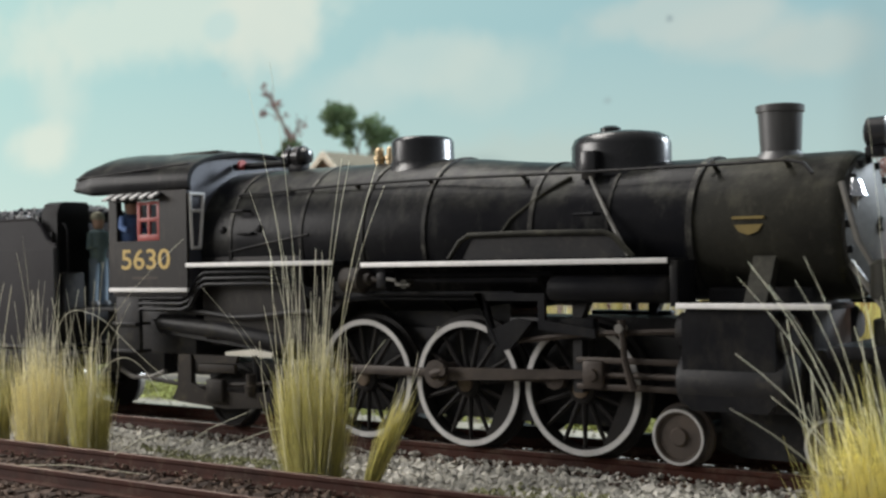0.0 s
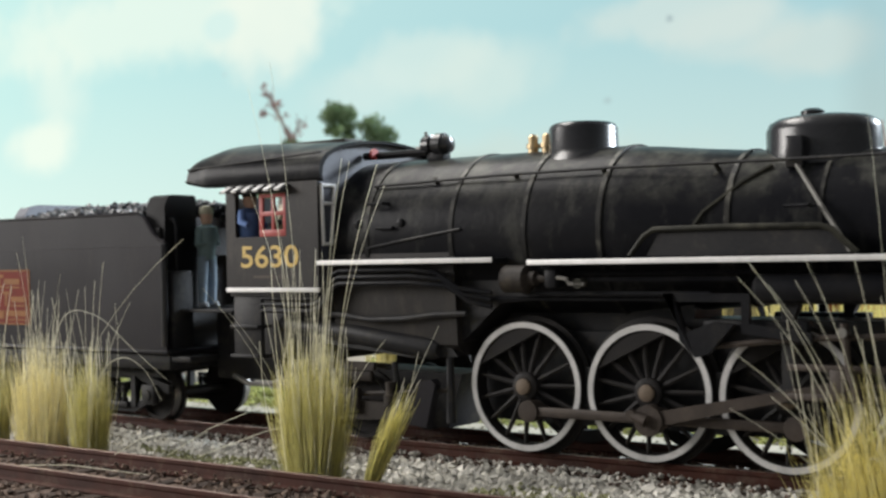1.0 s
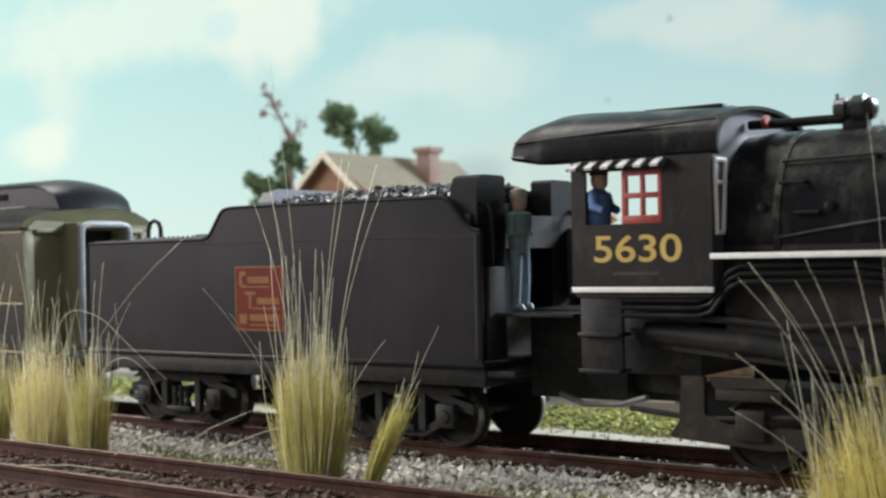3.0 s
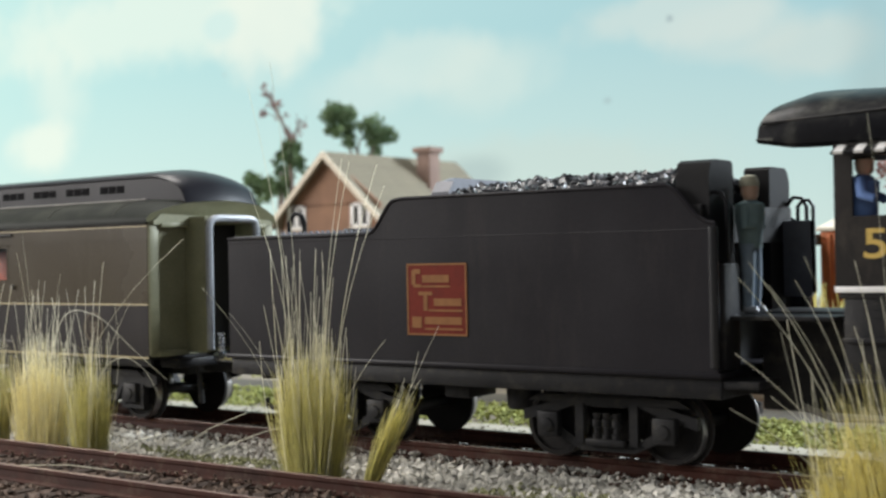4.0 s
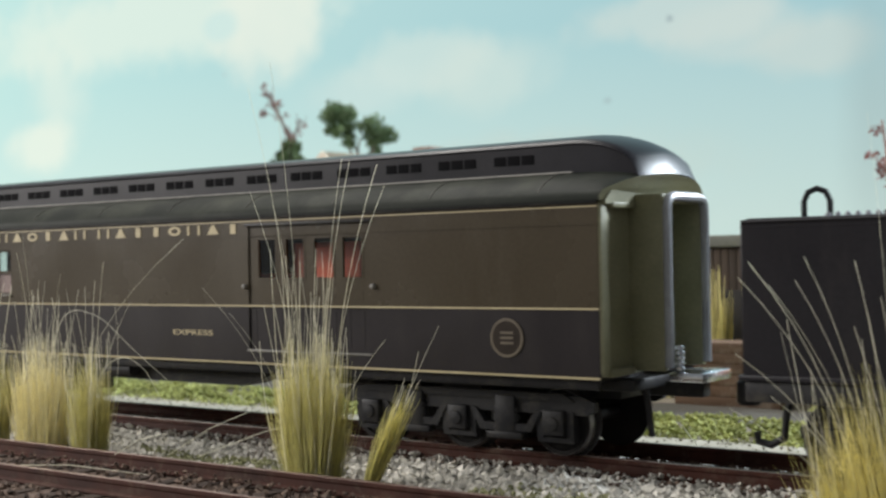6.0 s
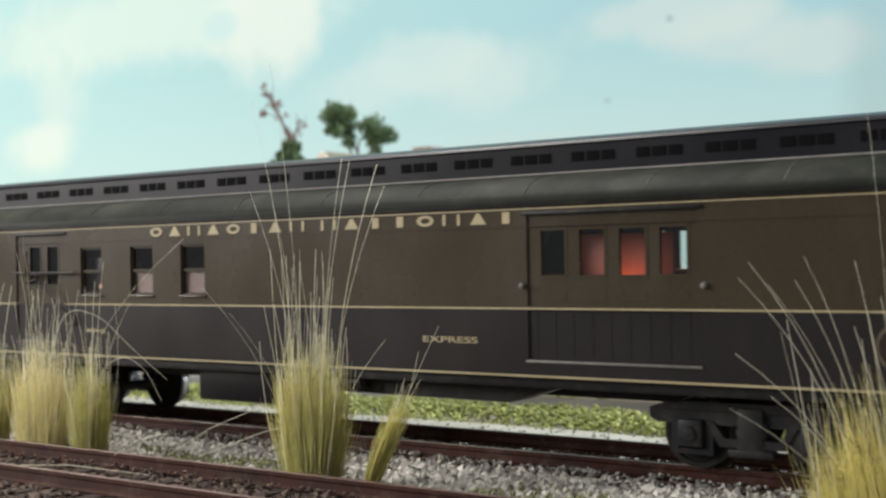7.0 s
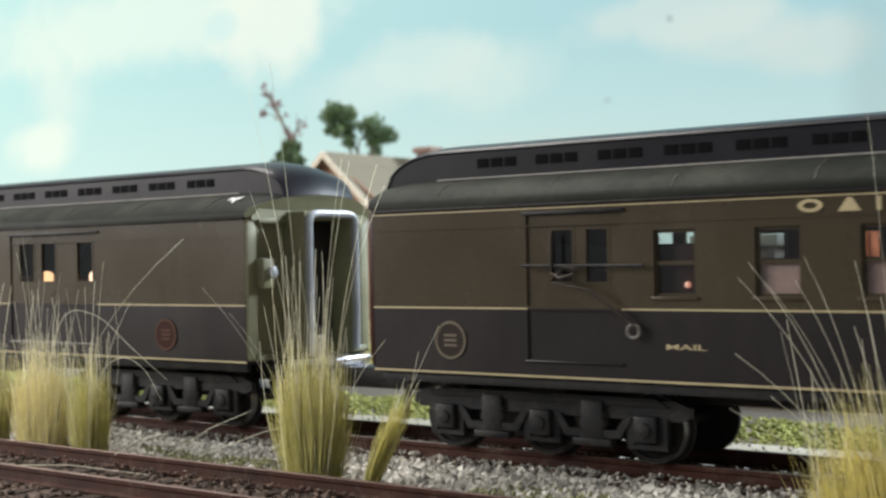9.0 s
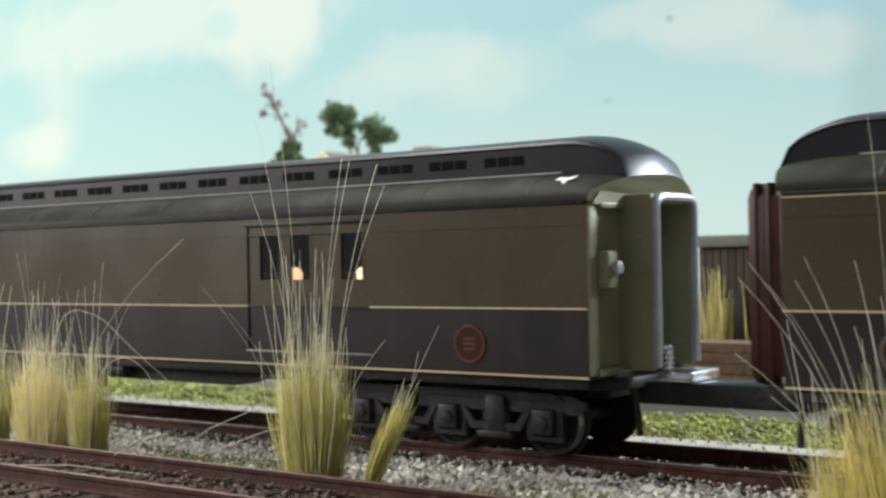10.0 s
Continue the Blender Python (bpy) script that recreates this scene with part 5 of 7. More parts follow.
def build_tender():
    T = thing("tender", (-270, 0, 0), "satin black tender heaped with coal, with a red emblem panel", "tender")
    prof = [(-320.2, 14.6), (-320.2, 35.7), (-286.8, 35.8)]
    for k in range(9):
        u = k / 8
        prof.append((-286.4 + 5.6 * u, 36.0 + 5.3 * (3 * u * u - 2 * u ** 3)))
    prof += [(-279, 41.5), (-231.0, 41.4), (-229.6, 40.6), (-226.6, 37.0), (-225, 36.0), (-223.6, 35.7), (-223.6, 14.6)]
    for s in (-1, 1):
        bm = prism(B(), prof, s * 16.8, s * 17.5)
        part("side_sheet", bm, TENDERP, T, "plain satin black tender side")
        part("coping", tube(B(), [(x, s * 17.45, z) for x, z in prof[1:-1]], 0.32, 6), TENDERP, T)
        part("side_bead", tube(B(), [(-320.0, s * 17.45, 34.9), (-224, s * 17.45, 34.9)], 0.1, 6), TENDERP, T)
        part("corner_post", tube(B(), [(-224.0, s * 17.4, 15.5), (-224.0, s * 17.4, 35.2)], 0.75, 10), GLOSS, T)
    part("rear_sheet", box(B(), -320.6, -319.8, -17.2, 17.2, 14.6, 35.8, 0.25), TENDERP, T)
    part("deck", box(B(), -319.8, -281, -16.8, 16.8, 34.4, 35.2), TENDERP, T)
    part("deck_lip", box(B(), -320.0, -288, -16.7, -15.6, 35.2, 36.2, 0.3), TENDERP, T, "worn lip along the water deck")
    part("coal_floor", box(B(), -281, -226, -16.8, 16.8, 33, 38.5), UNDER, T)
    part("front_sheet", box(B(), -231, -230, -16.8, 16.8, 14.6, 38.6), UNDER, T)
    part("sill", box(B(), -321.0, -223.0, -17.9, 17.9, 13.9, 14.7, 0.2), TENDERP, T)
    part("underframe", box(B(), -320.4, -223.4, -16.9, 16.9, 10.9, 13.9, 0.2), UNDER, T)
    back = B()
    prism_x(back, [(-14, 38), (-14.6, 42), (-13.2, 44.0), (-9, 45.0), (9, 45.0), (13.2, 44.0), (14.6, 42), (14, 38)], -275.4, -274.6)
    prism_x(back, [(-14.6, 40), (-14.8, 42.4), (-13.4, 44.2), (-13.0, 43.6), (-14.2, 42), (-14, 40)], -275, -271.5)
    part("coal_back_plate", back, COALBACK, T, "pale grey rounded coal retaining plate")
    rng = random.Random(3)
    coal = B()
    for _ in range(4200):
        x, y = rng.uniform(-274, -231.5), rng.uniform(-16, 16)
        top = 40.9 + 2.7 * (1 - (y / 18) ** 2) * min(1, (x + 276) / 22 + 0.42) + 0.9 * noise.noise(Vector((x * 0.2, y * 0.2, 0)))
        lump(coal, (x, y, top + rng.uniform(-0.6, 0.4)), rng.uniform(0.4, 0.95), rng, 0.85)
    box(coal, -281, -231, -16.3, 16.3, 38, 40.8)
    part("coal", coal, COALM, T, "heap of shiny black coal lumps", smooth=False, clean=False)
    # front gates and coal boards
    for s in (-1, 1):
        bm = B()
        prism_x(bm, [(s * 16.2, 22), (s * 16.2, 42.6), (s * 15.4, 44.4), (s * 14.2, 44.9), (s * 8.6, 44.9), (s * 8.0, 44.4), (s * 8.0, 22)], -230.2, -225.0 if s < 0 else -226.0)
        part("coal_gate", bm, GATEP, T, "tall black coal gate")
        part("grab_rail", tube(B(), [(-224.2, s * 15.2, 30), (-222.8, s * 15.2, 30.5), (-222.8, s * 15.2, 38.6), (-223.6, s * 15.2, 40), (-225, s * 15.2, 40.2), (-226, s * 15.2, 39)], 0.32, 6), LOCO, T)
    part("far_wing", box(B(), -226, -221.4, 13, 14, 24.4, 36.4, 0.1), WING, T, "wing plate at the tender front, its lilac light painted in")
    part("wing_rail", tube(B(), [(-223.6, 13.5, 36), (-223.6, 13.5, 38.6), (-222.8, 13.5, 39.6), (-221.8, 13.5, 39.6), (-221.1, 13.5, 38.6), (-221.1, 13.5, 25)], 0.3, 6), LOCO, T)
    part("apron", box(B(), -226, -208.5, -14.5, 14.5, 22.0, 22.6, 0.1), UNDER, T, "grey deck plate between tender and cab")
    part("front_tool_box", box(B(), -224.8, -222.9, -16.2, -11, 15, 30, 0.3), UNDER, T)
    part("front_step", box(B(), -226, -218, -16.6, -9, 12.5, 13.6, 0.15), UNDER, T)
    part("water_hatch", lathe(B(), (-301, 0, 0), "z", [(35, 5), (37.0, 5), (37.3, 4.6), (37.4, 0.01)], 24), TENDERP, T)
    part("lifting_ring", tube(B(), [(-315.6, -6, 35.0), (-315.6, -6, 38.6), (-315.0, -6, 39.9), (-313.7, -6, 40.4), (-312.4, -6, 39.9), (-311.8, -6, 38.6), (-311.8, -6, 35.0)], 0.45, 8), LOCO, T, "black inverted-U filler handle")
    rivet = mesh_of("rivet", lathe(B(), (0, 0, 0), "z", [(0.0, 0.5), (1.3, 0.45), (1.7, 0.2)], 8), COALBACK)
    for k in range(16):
        ob = new("rivet", rivet)
        ob.parent = T
        ob.location = (Vector((-309 + 1.35 * k, -14.6, 35.1)) - Vector(T["at_mm"])) * U
    # emblem of plain shapes
    em = part("emblem_panel", box(B(), -278.4, -266.3, -17.58, -17.42, 19.0, 30.7), EMB, T, "red-orange square emblem with dull gold shapes")
    sh = T["at_mm"]
    bd = B()
    for x0, x1, z0, z1 in ((-278.4, -266.3, 30.4, 30.7), (-278.4, -266.3, 19.0, 19.3), (-278.4, -278.1, 19, 30.7), (-266.6, -266.3, 19, 30.7)):
        box(bd, x0, x1, -17.64, -17.55, z0, z1)
    part("emblem_border", bd, EMBG, em, shift=sh)
    for x0, x1, z0, z1 in ((-277.4, -276.6, 27.2, 29.6), (-277.0, -275.6, 29.0, 29.8), (-277.0, -275.4, 26.8, 27.3), (-275.2, -269.8, 27.6, 28.8), (-275.2, -269.6, 26.8, 27.1),
                           (-275.0, -274.2, 23.0, 26.0), (-276, -273.2, 25.5, 26.1), (-272.9, -267.4, 23.8, 25.0), (-274, -267.2, 22.9, 23.2), (-277.4, -275.4, 20.2, 22.0), (-274.8, -267.4, 20.8, 22.0), (-274.8, -267.2, 19.9, 20.2)):
        part("emblem_bar", box(B(), x0, x1, -17.64, -17.55, z0, z1), EMBG, em, shift=sh)
    for xa in ((-309.5, -289.5), (-254.5, -234.5)):
        for s in (-1, 1):
            side_frame(T, xa[0] - 6, xa[1] + 6, xa, 5.2, s, "cast tender truck side frame" if s < 0 else "")
        for x in xa:
            SPIN.append((wheelset(T, x, 5.2), 5.2, False))
        part("bolster", box(B(), sum(xa) / 2 - 3, sum(xa) / 2 + 3, -12, 12, 8.2, 11, 0.3), UNDER, T)
    part("tank_fitting", lathe(B(), (-262, -8, 0), "z", [(6.8, 2.4), (7.2, 2.8), (11, 3)], 20), UNDER, T, "valve box under the tender")
    part("tank_fitting", box(B(), -274.5, -269.5, -13, -5, 8.5, 11, 0.3), UNDER, T)
    part("coupler", box(B(), -326, -316.5, -1.3, 1.3, 9.0, 11.6, 0.4), UNDER, T, "knuckle coupler")
    part("coupler_knuckle", lathe(B(), (-327, 0, 0), "z", [(8.4, 1.4), (8.8, 1.9), (11.8, 1.9), (12.2, 1.4)], 14), UNDER, T)
    part("air_hose", tube(B(), [(-318.6, -4, 11), (-319.6, -4, 8), (-320.0, -4, 4.4), (-322, -4, 3.2), (-324, -4, 3.6), (-324.2, -4, 5)], 0.6, 8), UNDER, T, "black air hose loop")
    return T


# ---- the passenger-train cars ----
def wall_with_holes(x0, x1, z0, z1, holes):
    """Rectangles that fill a wall between openings; holes: (x0, x1, z0, z1), all of one height band, left to right."""
    if not holes:
        return [(x0, x1, z0, z1)]
    hz0, hz1 = min(h[2] for h in holes), max(h[3] for h in holes)
    out = [(x0, x1, z0, hz0), (x0, x1, hz1, z1)]
    x = x0
    for h in sorted(holes):
        out.append((x, h[0], hz0, hz1))
        if h[3] < hz1:
            out.append((h[0], h[1], h[3], hz1))
        if h[2] > hz0:
            out.append((h[0], h[1], hz0, h[2]))
        x = h[1]
    out.append((x, x1, hz0, hz1))
    return [q for q in out if q[1] - q[0] > 0.01 and q[3] - q[2] > 0.01]


def car_roof(C, X0, X1):
    """Clerestory roof whose raised middle runs down in a curved hood at both ends."""
    base = [(-17.9, 39.7), (-17.9, 40.3), (-17.3, 41.2), (-15.4, 42.8), (-12.6, 43.9), (-9.9, 44.5)]
    mon = [(-9.6, 44.5), (-9.6, 48.9), (-9.9, 49.15), (-9.7, 49.5), (-8.2, 50.0), (-5.2, 50.6), (-2.2, 50.95), (0, 51.05)]

    def end_z(y):
        return 39.7 + 4.4 * math.sqrt(max(0.0, 1 - (y / 17.9) ** 2))

    xs = []
    for k in range(11):
        u = k / 10
        xs.append((X1 - 9.5 * u, u))
    for k in range(1, 12):
        xs.append((X1 - 9.5 + (X0 + 9.5 - (X1 - 9.5)) * k / 12, 1.0))
    for k in range(10, -1, -1):
        u = k / 10
        xs.append((X0 + 9.5 * u, u))

    def loft(points, name, material, label):
        bm = B()
        half = points
        full = half + [(-y, z) for y, z in reversed(half) if y < -1e-6]
        rings = []
        for x, u in xs:
            e = math.sqrt(max(0.0, 1 - (1 - u) ** 2))
            bow = (1 - u) * 3.6
            out = 1 if x > (X0 + X1) / 2 else -1
            rings.append([bm.verts.new((x + out * bow * (1 - (y / 17.9) ** 2), y, end_z(y) + (z - end_z(y)) * (e if abs(y) < 17 else 1.0))) for y, z in full])
        for a, b in zip(rings, rings[1:]):
            for k in range(len(full) - 1):
                bm.faces.new((a[k], b[k], b[k + 1], a[k + 1]))
        if name == "lower_roof":
            for r in (rings[0], rings[-1]):
                f = bm.faces.new(r)
                f.material_index = 1
        return part(name, bm, [material, OLIVE_END], C, label, sharp=50)

    loft(base + [(-9.0, 44.6), (0, 44.7)], "lower_roof", ROOF, "dusty dark green lower roof")
    loft(mon, "clerestory", ROOFTOP, "glossy dark clerestory roof with curved end hoods")
    for s in (-1, 1):
        x = X0 + 17
        me = mesh_of("vent_window", box(B(), 0, 2.2, min(s * 9.4, s * 9.72), max(s * 9.4, s * 9.72), 46.3, 47.8), VENT)
        while x < X1 - 24:
            for k in range(3):
                ob = new("vent_window", me)
                ob.parent = C
                ob.location = ((x + 2.7 * k - C["at_mm"][0]) * U, 0, 0)
            x += 11.4
        part("roof_gutter", tube(B(), [(X0 + 9, s * 10.1, 44.55), (X1 - 9, s * 10.1, 44.55)], 0.25, 6), GREYP, C)
    x = X0 + 14
    while x < X1 - 10:
        part("roof_seam", tube(B(), [(x, y - 0.02, z + 0.04) for y, z in base[2:]], 0.08, 5), GREYP, C)
        x += 21.0


def car_end(C, X, d, gangway):
    """End wall at X facing d (1: towards the engine); gangway: 'frame' or 'bellows'."""
    sh = C["at_mm"]
    x0, x1 = sorted((X - d * 0.2, X - d * 1.2))
    arch = [(y, 39.5 + 4.0 * math.sqrt(max(0.0, 1 - (y / 17.2) ** 2))) for y in np.linspace(-17.1, 17.1, 19)]
    part("end_wall", prism_x(B(), [(-17.1, 13.2)] + arch + [(17.1, 13.2)], x0, x1), OLIVE_END, C, "olive green car end")
    for s in (-1, 1):
        a, b = sorted((X - d * 0.5, X + d * (0.5 if gangway == "frame" else 0.05)))
        part("corner_post", box(B(), a, b, min(s * 14.6, s * 17.2), max(s * 14.6, s * 17.2), 13.4, 39.6, 0.4), OLIVE_END, C)
        a, b = sorted((X - d * 0.3, X + d * 1.1))
        part("end_step", box(B(), a, b, min(s * 8, s * 15.5), max(s * 8, s * 15.5), 13.2, 14.4, 0.3), OLIVE_END, C)
        a, b = sorted((X - d * 0.3, X + d * 1.2))
        part("end_lintel", box(B(), a, b, min(s * 7.4, s * 14.6), max(s * 7.4, s * 14.6), 38.6, 39.5, 0.2), OLIVE_END, C)
    a, b = sorted((X - d * 0.2, X + d * 0.95))
    part("end_fascia", prism_x(B(), [(-16.4, 39.2)] + [(y * 0.96, z - 0.15) for y, z in arch] + [(16.4, 39.2)], a, b), OLIVE_END, C, "pale olive fascia under the roof hood")
    if gangway == "frame":
        for s in (-1, 1):
            a, b = sorted((X - d * 0.4, X + d * 5.6))
            part("vestibule_side", box(B(), a, b, min(s * 5.9, s * 7.3), max(s * 5.9, s * 7.3), 13.6, 40.2, 0.3), OLIVE_END, C)
        a, b = sorted((X - d * 0.4, X + d * 5.6))
        part("vestibule_top", box(B(), a, b, -7.3, 7.3, 39.4, 40.8, 0.3), OLIVE_END, C)
        path = [(-6.6, 14.2), (-6.6, 38.4), (-6.3, 39.6), (-5.4, 40.2), (-4, 40.4), (4, 40.4), (5.4, 40.2), (6.3, 39.6), (6.6, 38.4), (6.6, 14.2)]
        part("gangway_frame", tube(B(), [(X + d * 6.0, y, z) for y, z in path], 0.75, 8), FRAMEG, C, "pale grey rounded gangway frame")
        a, b = sorted((X - d * 0.1, X + d * 0.5))
        part("end_door", box(B(), a, b, -5.9, 5.9, 14, 39.6, 0.1), DARKIN, C, "dark end doorway")
        a, b = sorted((X + d * 5.0, X + d * 10.8))
        part("buffer_plate", box(B(), a, b, -5.2, 5.2, 11.8, 13.4, 0.35), STEEL, C, "bright steel buffer plate")
        sp = B()
        for k in range(5):
            lathe(sp, (X + d * 6.6, -4.4, 0), "z", [(13.6 + 0.8 * k, 0.5), (13.8 + 0.8 * k, 0.75), (14.1 + 0.8 * k, 0.75), (14.3 + 0.8 * k, 0.5)], 12)
        part("buffer_spring", sp, STEEL, C, "small coil spring")
    else:
        a, b = sorted((X + d * 0.2, X + d * 9.4))
        bellows = part("gangway_bellows", box(B(), a, b, -8.6, 8.6, 12.2, 41.4, 2.2), BELLOWS, C, "dark maroon ribbed gangway bellows")
        for k in range(4):
            a, b = sorted((X + d * (0.8 + 2.0 * k), X + d * (1.9 + 2.0 * k)))
            part("bellows_rib", box(B(), a, b, -8.72, 8.72, 12.6, 41.5, 0.4), BELLOWS, bellows, shift=sh)
    a, b = sorted((X - d * 2, X + d * 9))
    part("coupler", box(B(), a, b, -1.4, 1.4, 9.2, 11.6, 0.4), UNDER, C)
    part("end_beam", box(B(), *sorted((X - d * 3, X + d * 2.6)), -12, 12, 10.8, 12.6, 0.3), UNDER, C)
    part("air_hose", tube(B(), [(X + d * 1.5, -6, 11), (X + d * 2.2, -6, 6), (X + d * 2.4, -6, 3.4)], 0.55, 8), UNDER, C)


def round_emblem(C, x, z, r, fill):
    ring = EMB_RING if fill is EMB_BROWN else EMB_FADED
    e = part("round_emblem", lathe(B(), (x, 0, z), "y", [(-17.3, r - 0.1), (-17.46, r - 0.1), (-17.47, 0.01)], 32), fill, C, "round emblem with a gold ring")
    sh = C["at_mm"]
    part("emblem_ring", lathe(B(), (x, 0, z), "y", [(-17.4, r - 0.5), (-17.52, r - 0.45), (-17.52, r - 0.05), (-17.4, r)], 32, cap=False), ring, e, shift=sh)
    bars = B()
    for k in range(3):
        box(bars, x - 1.2, x + 1.2, -17.5, -17.42, z - 1.0 + 0.8 * k, z - 0.6 + 0.8 * k)
    part("emblem_shape", bars, ring, e, shift=sh)


def passenger_car(X1, X0, doors, windows, letters, gang_front, gang_rear, label, emblems, emblem_fill):
    """doors: (x0, x1, [window spans], wz0, wz1); windows: (x0, x1, z0, z1)."""
    C = thing("railway_car", ((X0 + X1) / 2, 0, 0), label, "railway car", group="passenger cars of the train")
    sh = C["at_mm"]
    holes = [(d[0], d[1], 23.9, 38.2) for d in doors] + list(windows)
    low_holes = [(d[0], d[1], 15.6, 23.2) for d in doors]
    for s in (-1, 1):
        lo = B()
        walling(lo, X0, X1, 13.0, 23.55, s * 16.7, s * 17.3, low_holes)
        part("lower_side", lo, NAVY, C, "dark blue-black lower side")
        up = B()
        walling(up, X0, X1, 23.55, 39.8, s * 16.7, s * 17.3, holes)
        part("upper_side", up, OLIVE, C, "olive-brown upper side")
        for z0, z1, m in ((12.95, 13.3, STRIPE), (23.35, 23.65, STRIPE)):
            spans, x = [], X0
            for dd in sorted(doors):
                if z0 > 20 and not (letters and dd[1] - dd[0] > 20):
                    spans.append((x, dd[0]))
                    x = dd[1]
            spans.append((x, X1))
            for a, b in spans:
                part("stripe", box(B(), a, b, min(s * 17.25, s * 17.42), max(s * 17.25, s * 17.42), z0, z1), m, C, "thin pale gold stripe")
        for z in (36.2,):
            part("side_bead", box(B(), X0, X1, min(s * 17.25, s * 17.4), max(s * 17.25, s * 17.4), z - 0.1, z + 0.1), OLIVE, C)
        if letters:
            part("eave_stripe", box(B(), X0, X1, min(s * 17.25, s * 17.42), max(s * 17.25, s * 17.42), 38.75, 38.95), CREAM, C, "hair-thin cream stripe under the eave")
        part("eave", box(B(), X0, X1, min(s * 17.2, s * 17.75), max(s * 17.2, s * 17.75), 39.3, 39.75, 0.1), UNDER, C)
        for dx0, dx1, spans, wz0, wz1 in doors:
            yd0, yd1 = s * 16.55, s * 17.0
            dlow, dup = B(), B()
            walling(dup, dx0, dx1, 23.5, 38.2, yd0, yd1, [(a, b, wz0, wz1) for a, b in spans])
            box(dlow, dx0, dx1, min(yd0, yd1), max(yd0, yd1), 15.4, 23.5)
            d = part("door", dup, OLIVE, C, "recessed sliding door with a row of windows")
            part("door_lower", dlow, NAVY, d, shift=sh)
            mould = B()
            for a, b in spans:
                for f0, f1, g0, g1 in ((a - 0.5, a, wz0 - 0.4, wz1 + 0.4), (b, b + 0.5, wz0 - 0.4, wz1 + 0.4), (a - 0.5, b + 0.5, wz1, wz1 + 0.5), (a - 0.5, b + 0.5, wz0 - 0.5, wz0)):
                    box(mould, f0, f1, min(s * 16.9, s * 17.06), max(s * 16.9, s * 17.06), g0, g1)
            part("door_moulding", mould, OLIVE, d, shift=sh)
            if dx1 - dx0 > 20 and letters:
                batten = mesh_of("door_batten", box(B(), -0.1, 0.1, min(s * 16.95, s * 17.05), max(s * 16.95, s * 17.05), 16.4, 22.8), NAVY, (0, sh[1], sh[2]))
                for k in range(9):
                    ob = new("door_batten", batten)
                    ob.parent = d
                    ob.location = ((dx0 + (dx1 - dx0) * (k + 0.5) / 9 - sh[0]) * U, 0, 0)
                for k in range(4):
                    x = spans[k][0]
                    part("door_panel", box(B(), x - 0.3, x + 4.5, min(s * 16.95, s * 17.04), max(s * 16.95, s * 17.04), 24.7, 26.2), OLIVE, d, shift=sh)
            part("door_rail", box(B(), dx0 - 0.6, dx1 + 0.6, min(s * 17.2, s * 17.7), max(s * 17.2, s * 17.7), 37.9, 38.4, 0.08), UNDER, d, shift=sh)
            part("door_sill", box(B(), dx0 - 0.3, dx1 + 0.3, min(s * 17.0, s * 17.6), max(s * 17.0, s * 17.6), 15.2, 15.6, 0.08), GREYP if dx1 - dx0 > 20 else NAVY, d, shift=sh)
            for a, b in spans:
                ob = part("pane", box(B(), a, b, min(s * 16.65, s * 16.75), max(s * 16.65, s * 16.75), wz0, wz1), GLASS, d, shift=sh)
                ob.visible_shadow = False
        for a, b, z0, z1 in windows:
            fr = B()
            y0, y1 = min(s * 16.4, s * 16.9), max(s * 16.4, s * 16.9)
            for f0, f1, g0, g1 in ((a, a + 0.45, z0, z1), (b - 0.45, b, z0, z1), (a, b, z0, z0 + 0.45), (a, b, z1 - 0.45, z1), (a, b, (z0 + z1) / 2 - 0.3, (z0 + z1) / 2 + 0.3)):
                box(fr, f0, f1, y0, y1, g0, g1)
            w = part("window_sash", fr, OLIVE, C)
            ob = part("pane", box(B(), a, b, min(s * 16.5, s * 16.6), max(s * 16.5, s * 16.6), z0, z1), GLASS, w, shift=sh)
            ob.visible_shadow = False
            part("window_sill", box(B(), a - 0.4, b + 0.4, min(s * 17.2, s * 17.55), max(s * 17.2, s * 17.55), z0 - 0.5, z0, 0.06), OLIVE, w, shift=sh)
    part("floor", box(B(), X0 + 0.4, X1 - 0.4, -16.6, 16.6, 12.6, 14.0), UNDER, C)
    part("interior", box(B(), X0 + 14, X1 - 14, 8.5, 13.5, 14, 29.0, 0.4), ORANGEIN, C, "orange-red moulded interior block")
    if letters:
        part("interior_partition", box(B(), -409.4, -393.6, -12.0, -11.2, 14, 34.8, 0.3), ORANGEIN, C, "orange-red interior wall behind the door")
        # bulb and post hidden below the sill, added so the orange wall glows
        part("interior_lamp", lathe(B(), (-400.6, -14.2, 0), "z", [(22.0, 0.4), (22.6, 1.2), (25.6, 1.5), (26.6, 1.0), (27.0, 0.01)], 12), BULB_STRONG, C, "unseen bulb added to light the orange wall")
        part("lamp_post", tube(B(), [(-400.6, -14.2, 14.5), (-400.6, -14.2, 22.2)], 0.4, 6), DARKIN, C)
    part("interior_floor", box(B(), X0 + 2, X1 - 2, -14, 14, 14.0, 15), ORANGEIN, C)
    part("ceiling_liner", box(B(), X0 + 2, X1 - 2, -16.5, 16.5, 39.0, 39.6), DARKIN, C)
    # underneath
    mid = (X0 + X1) / 2
    part("centre_sill", box(B(), X0 + 4, X1 - 4, -4, 4, 8.6, 12.8, 0.3), UNDER, C)
    part("side_sill", box(B(), X0 + 1, X1 - 1, -16.2, -15.2, 11.2, 12.8, 0.2), UNDER, C)
    part("side_sill", box(B(), X0 + 1, X1 - 1, 15.2, 16.2, 11.2, 12.8, 0.2), UNDER, C)
    part("battery_box", box(B(), mid - 33, mid - 8, -14.5, -6, 5.4, 12.6, 0.4), TENDERP, C, "dark battery box under the floor")
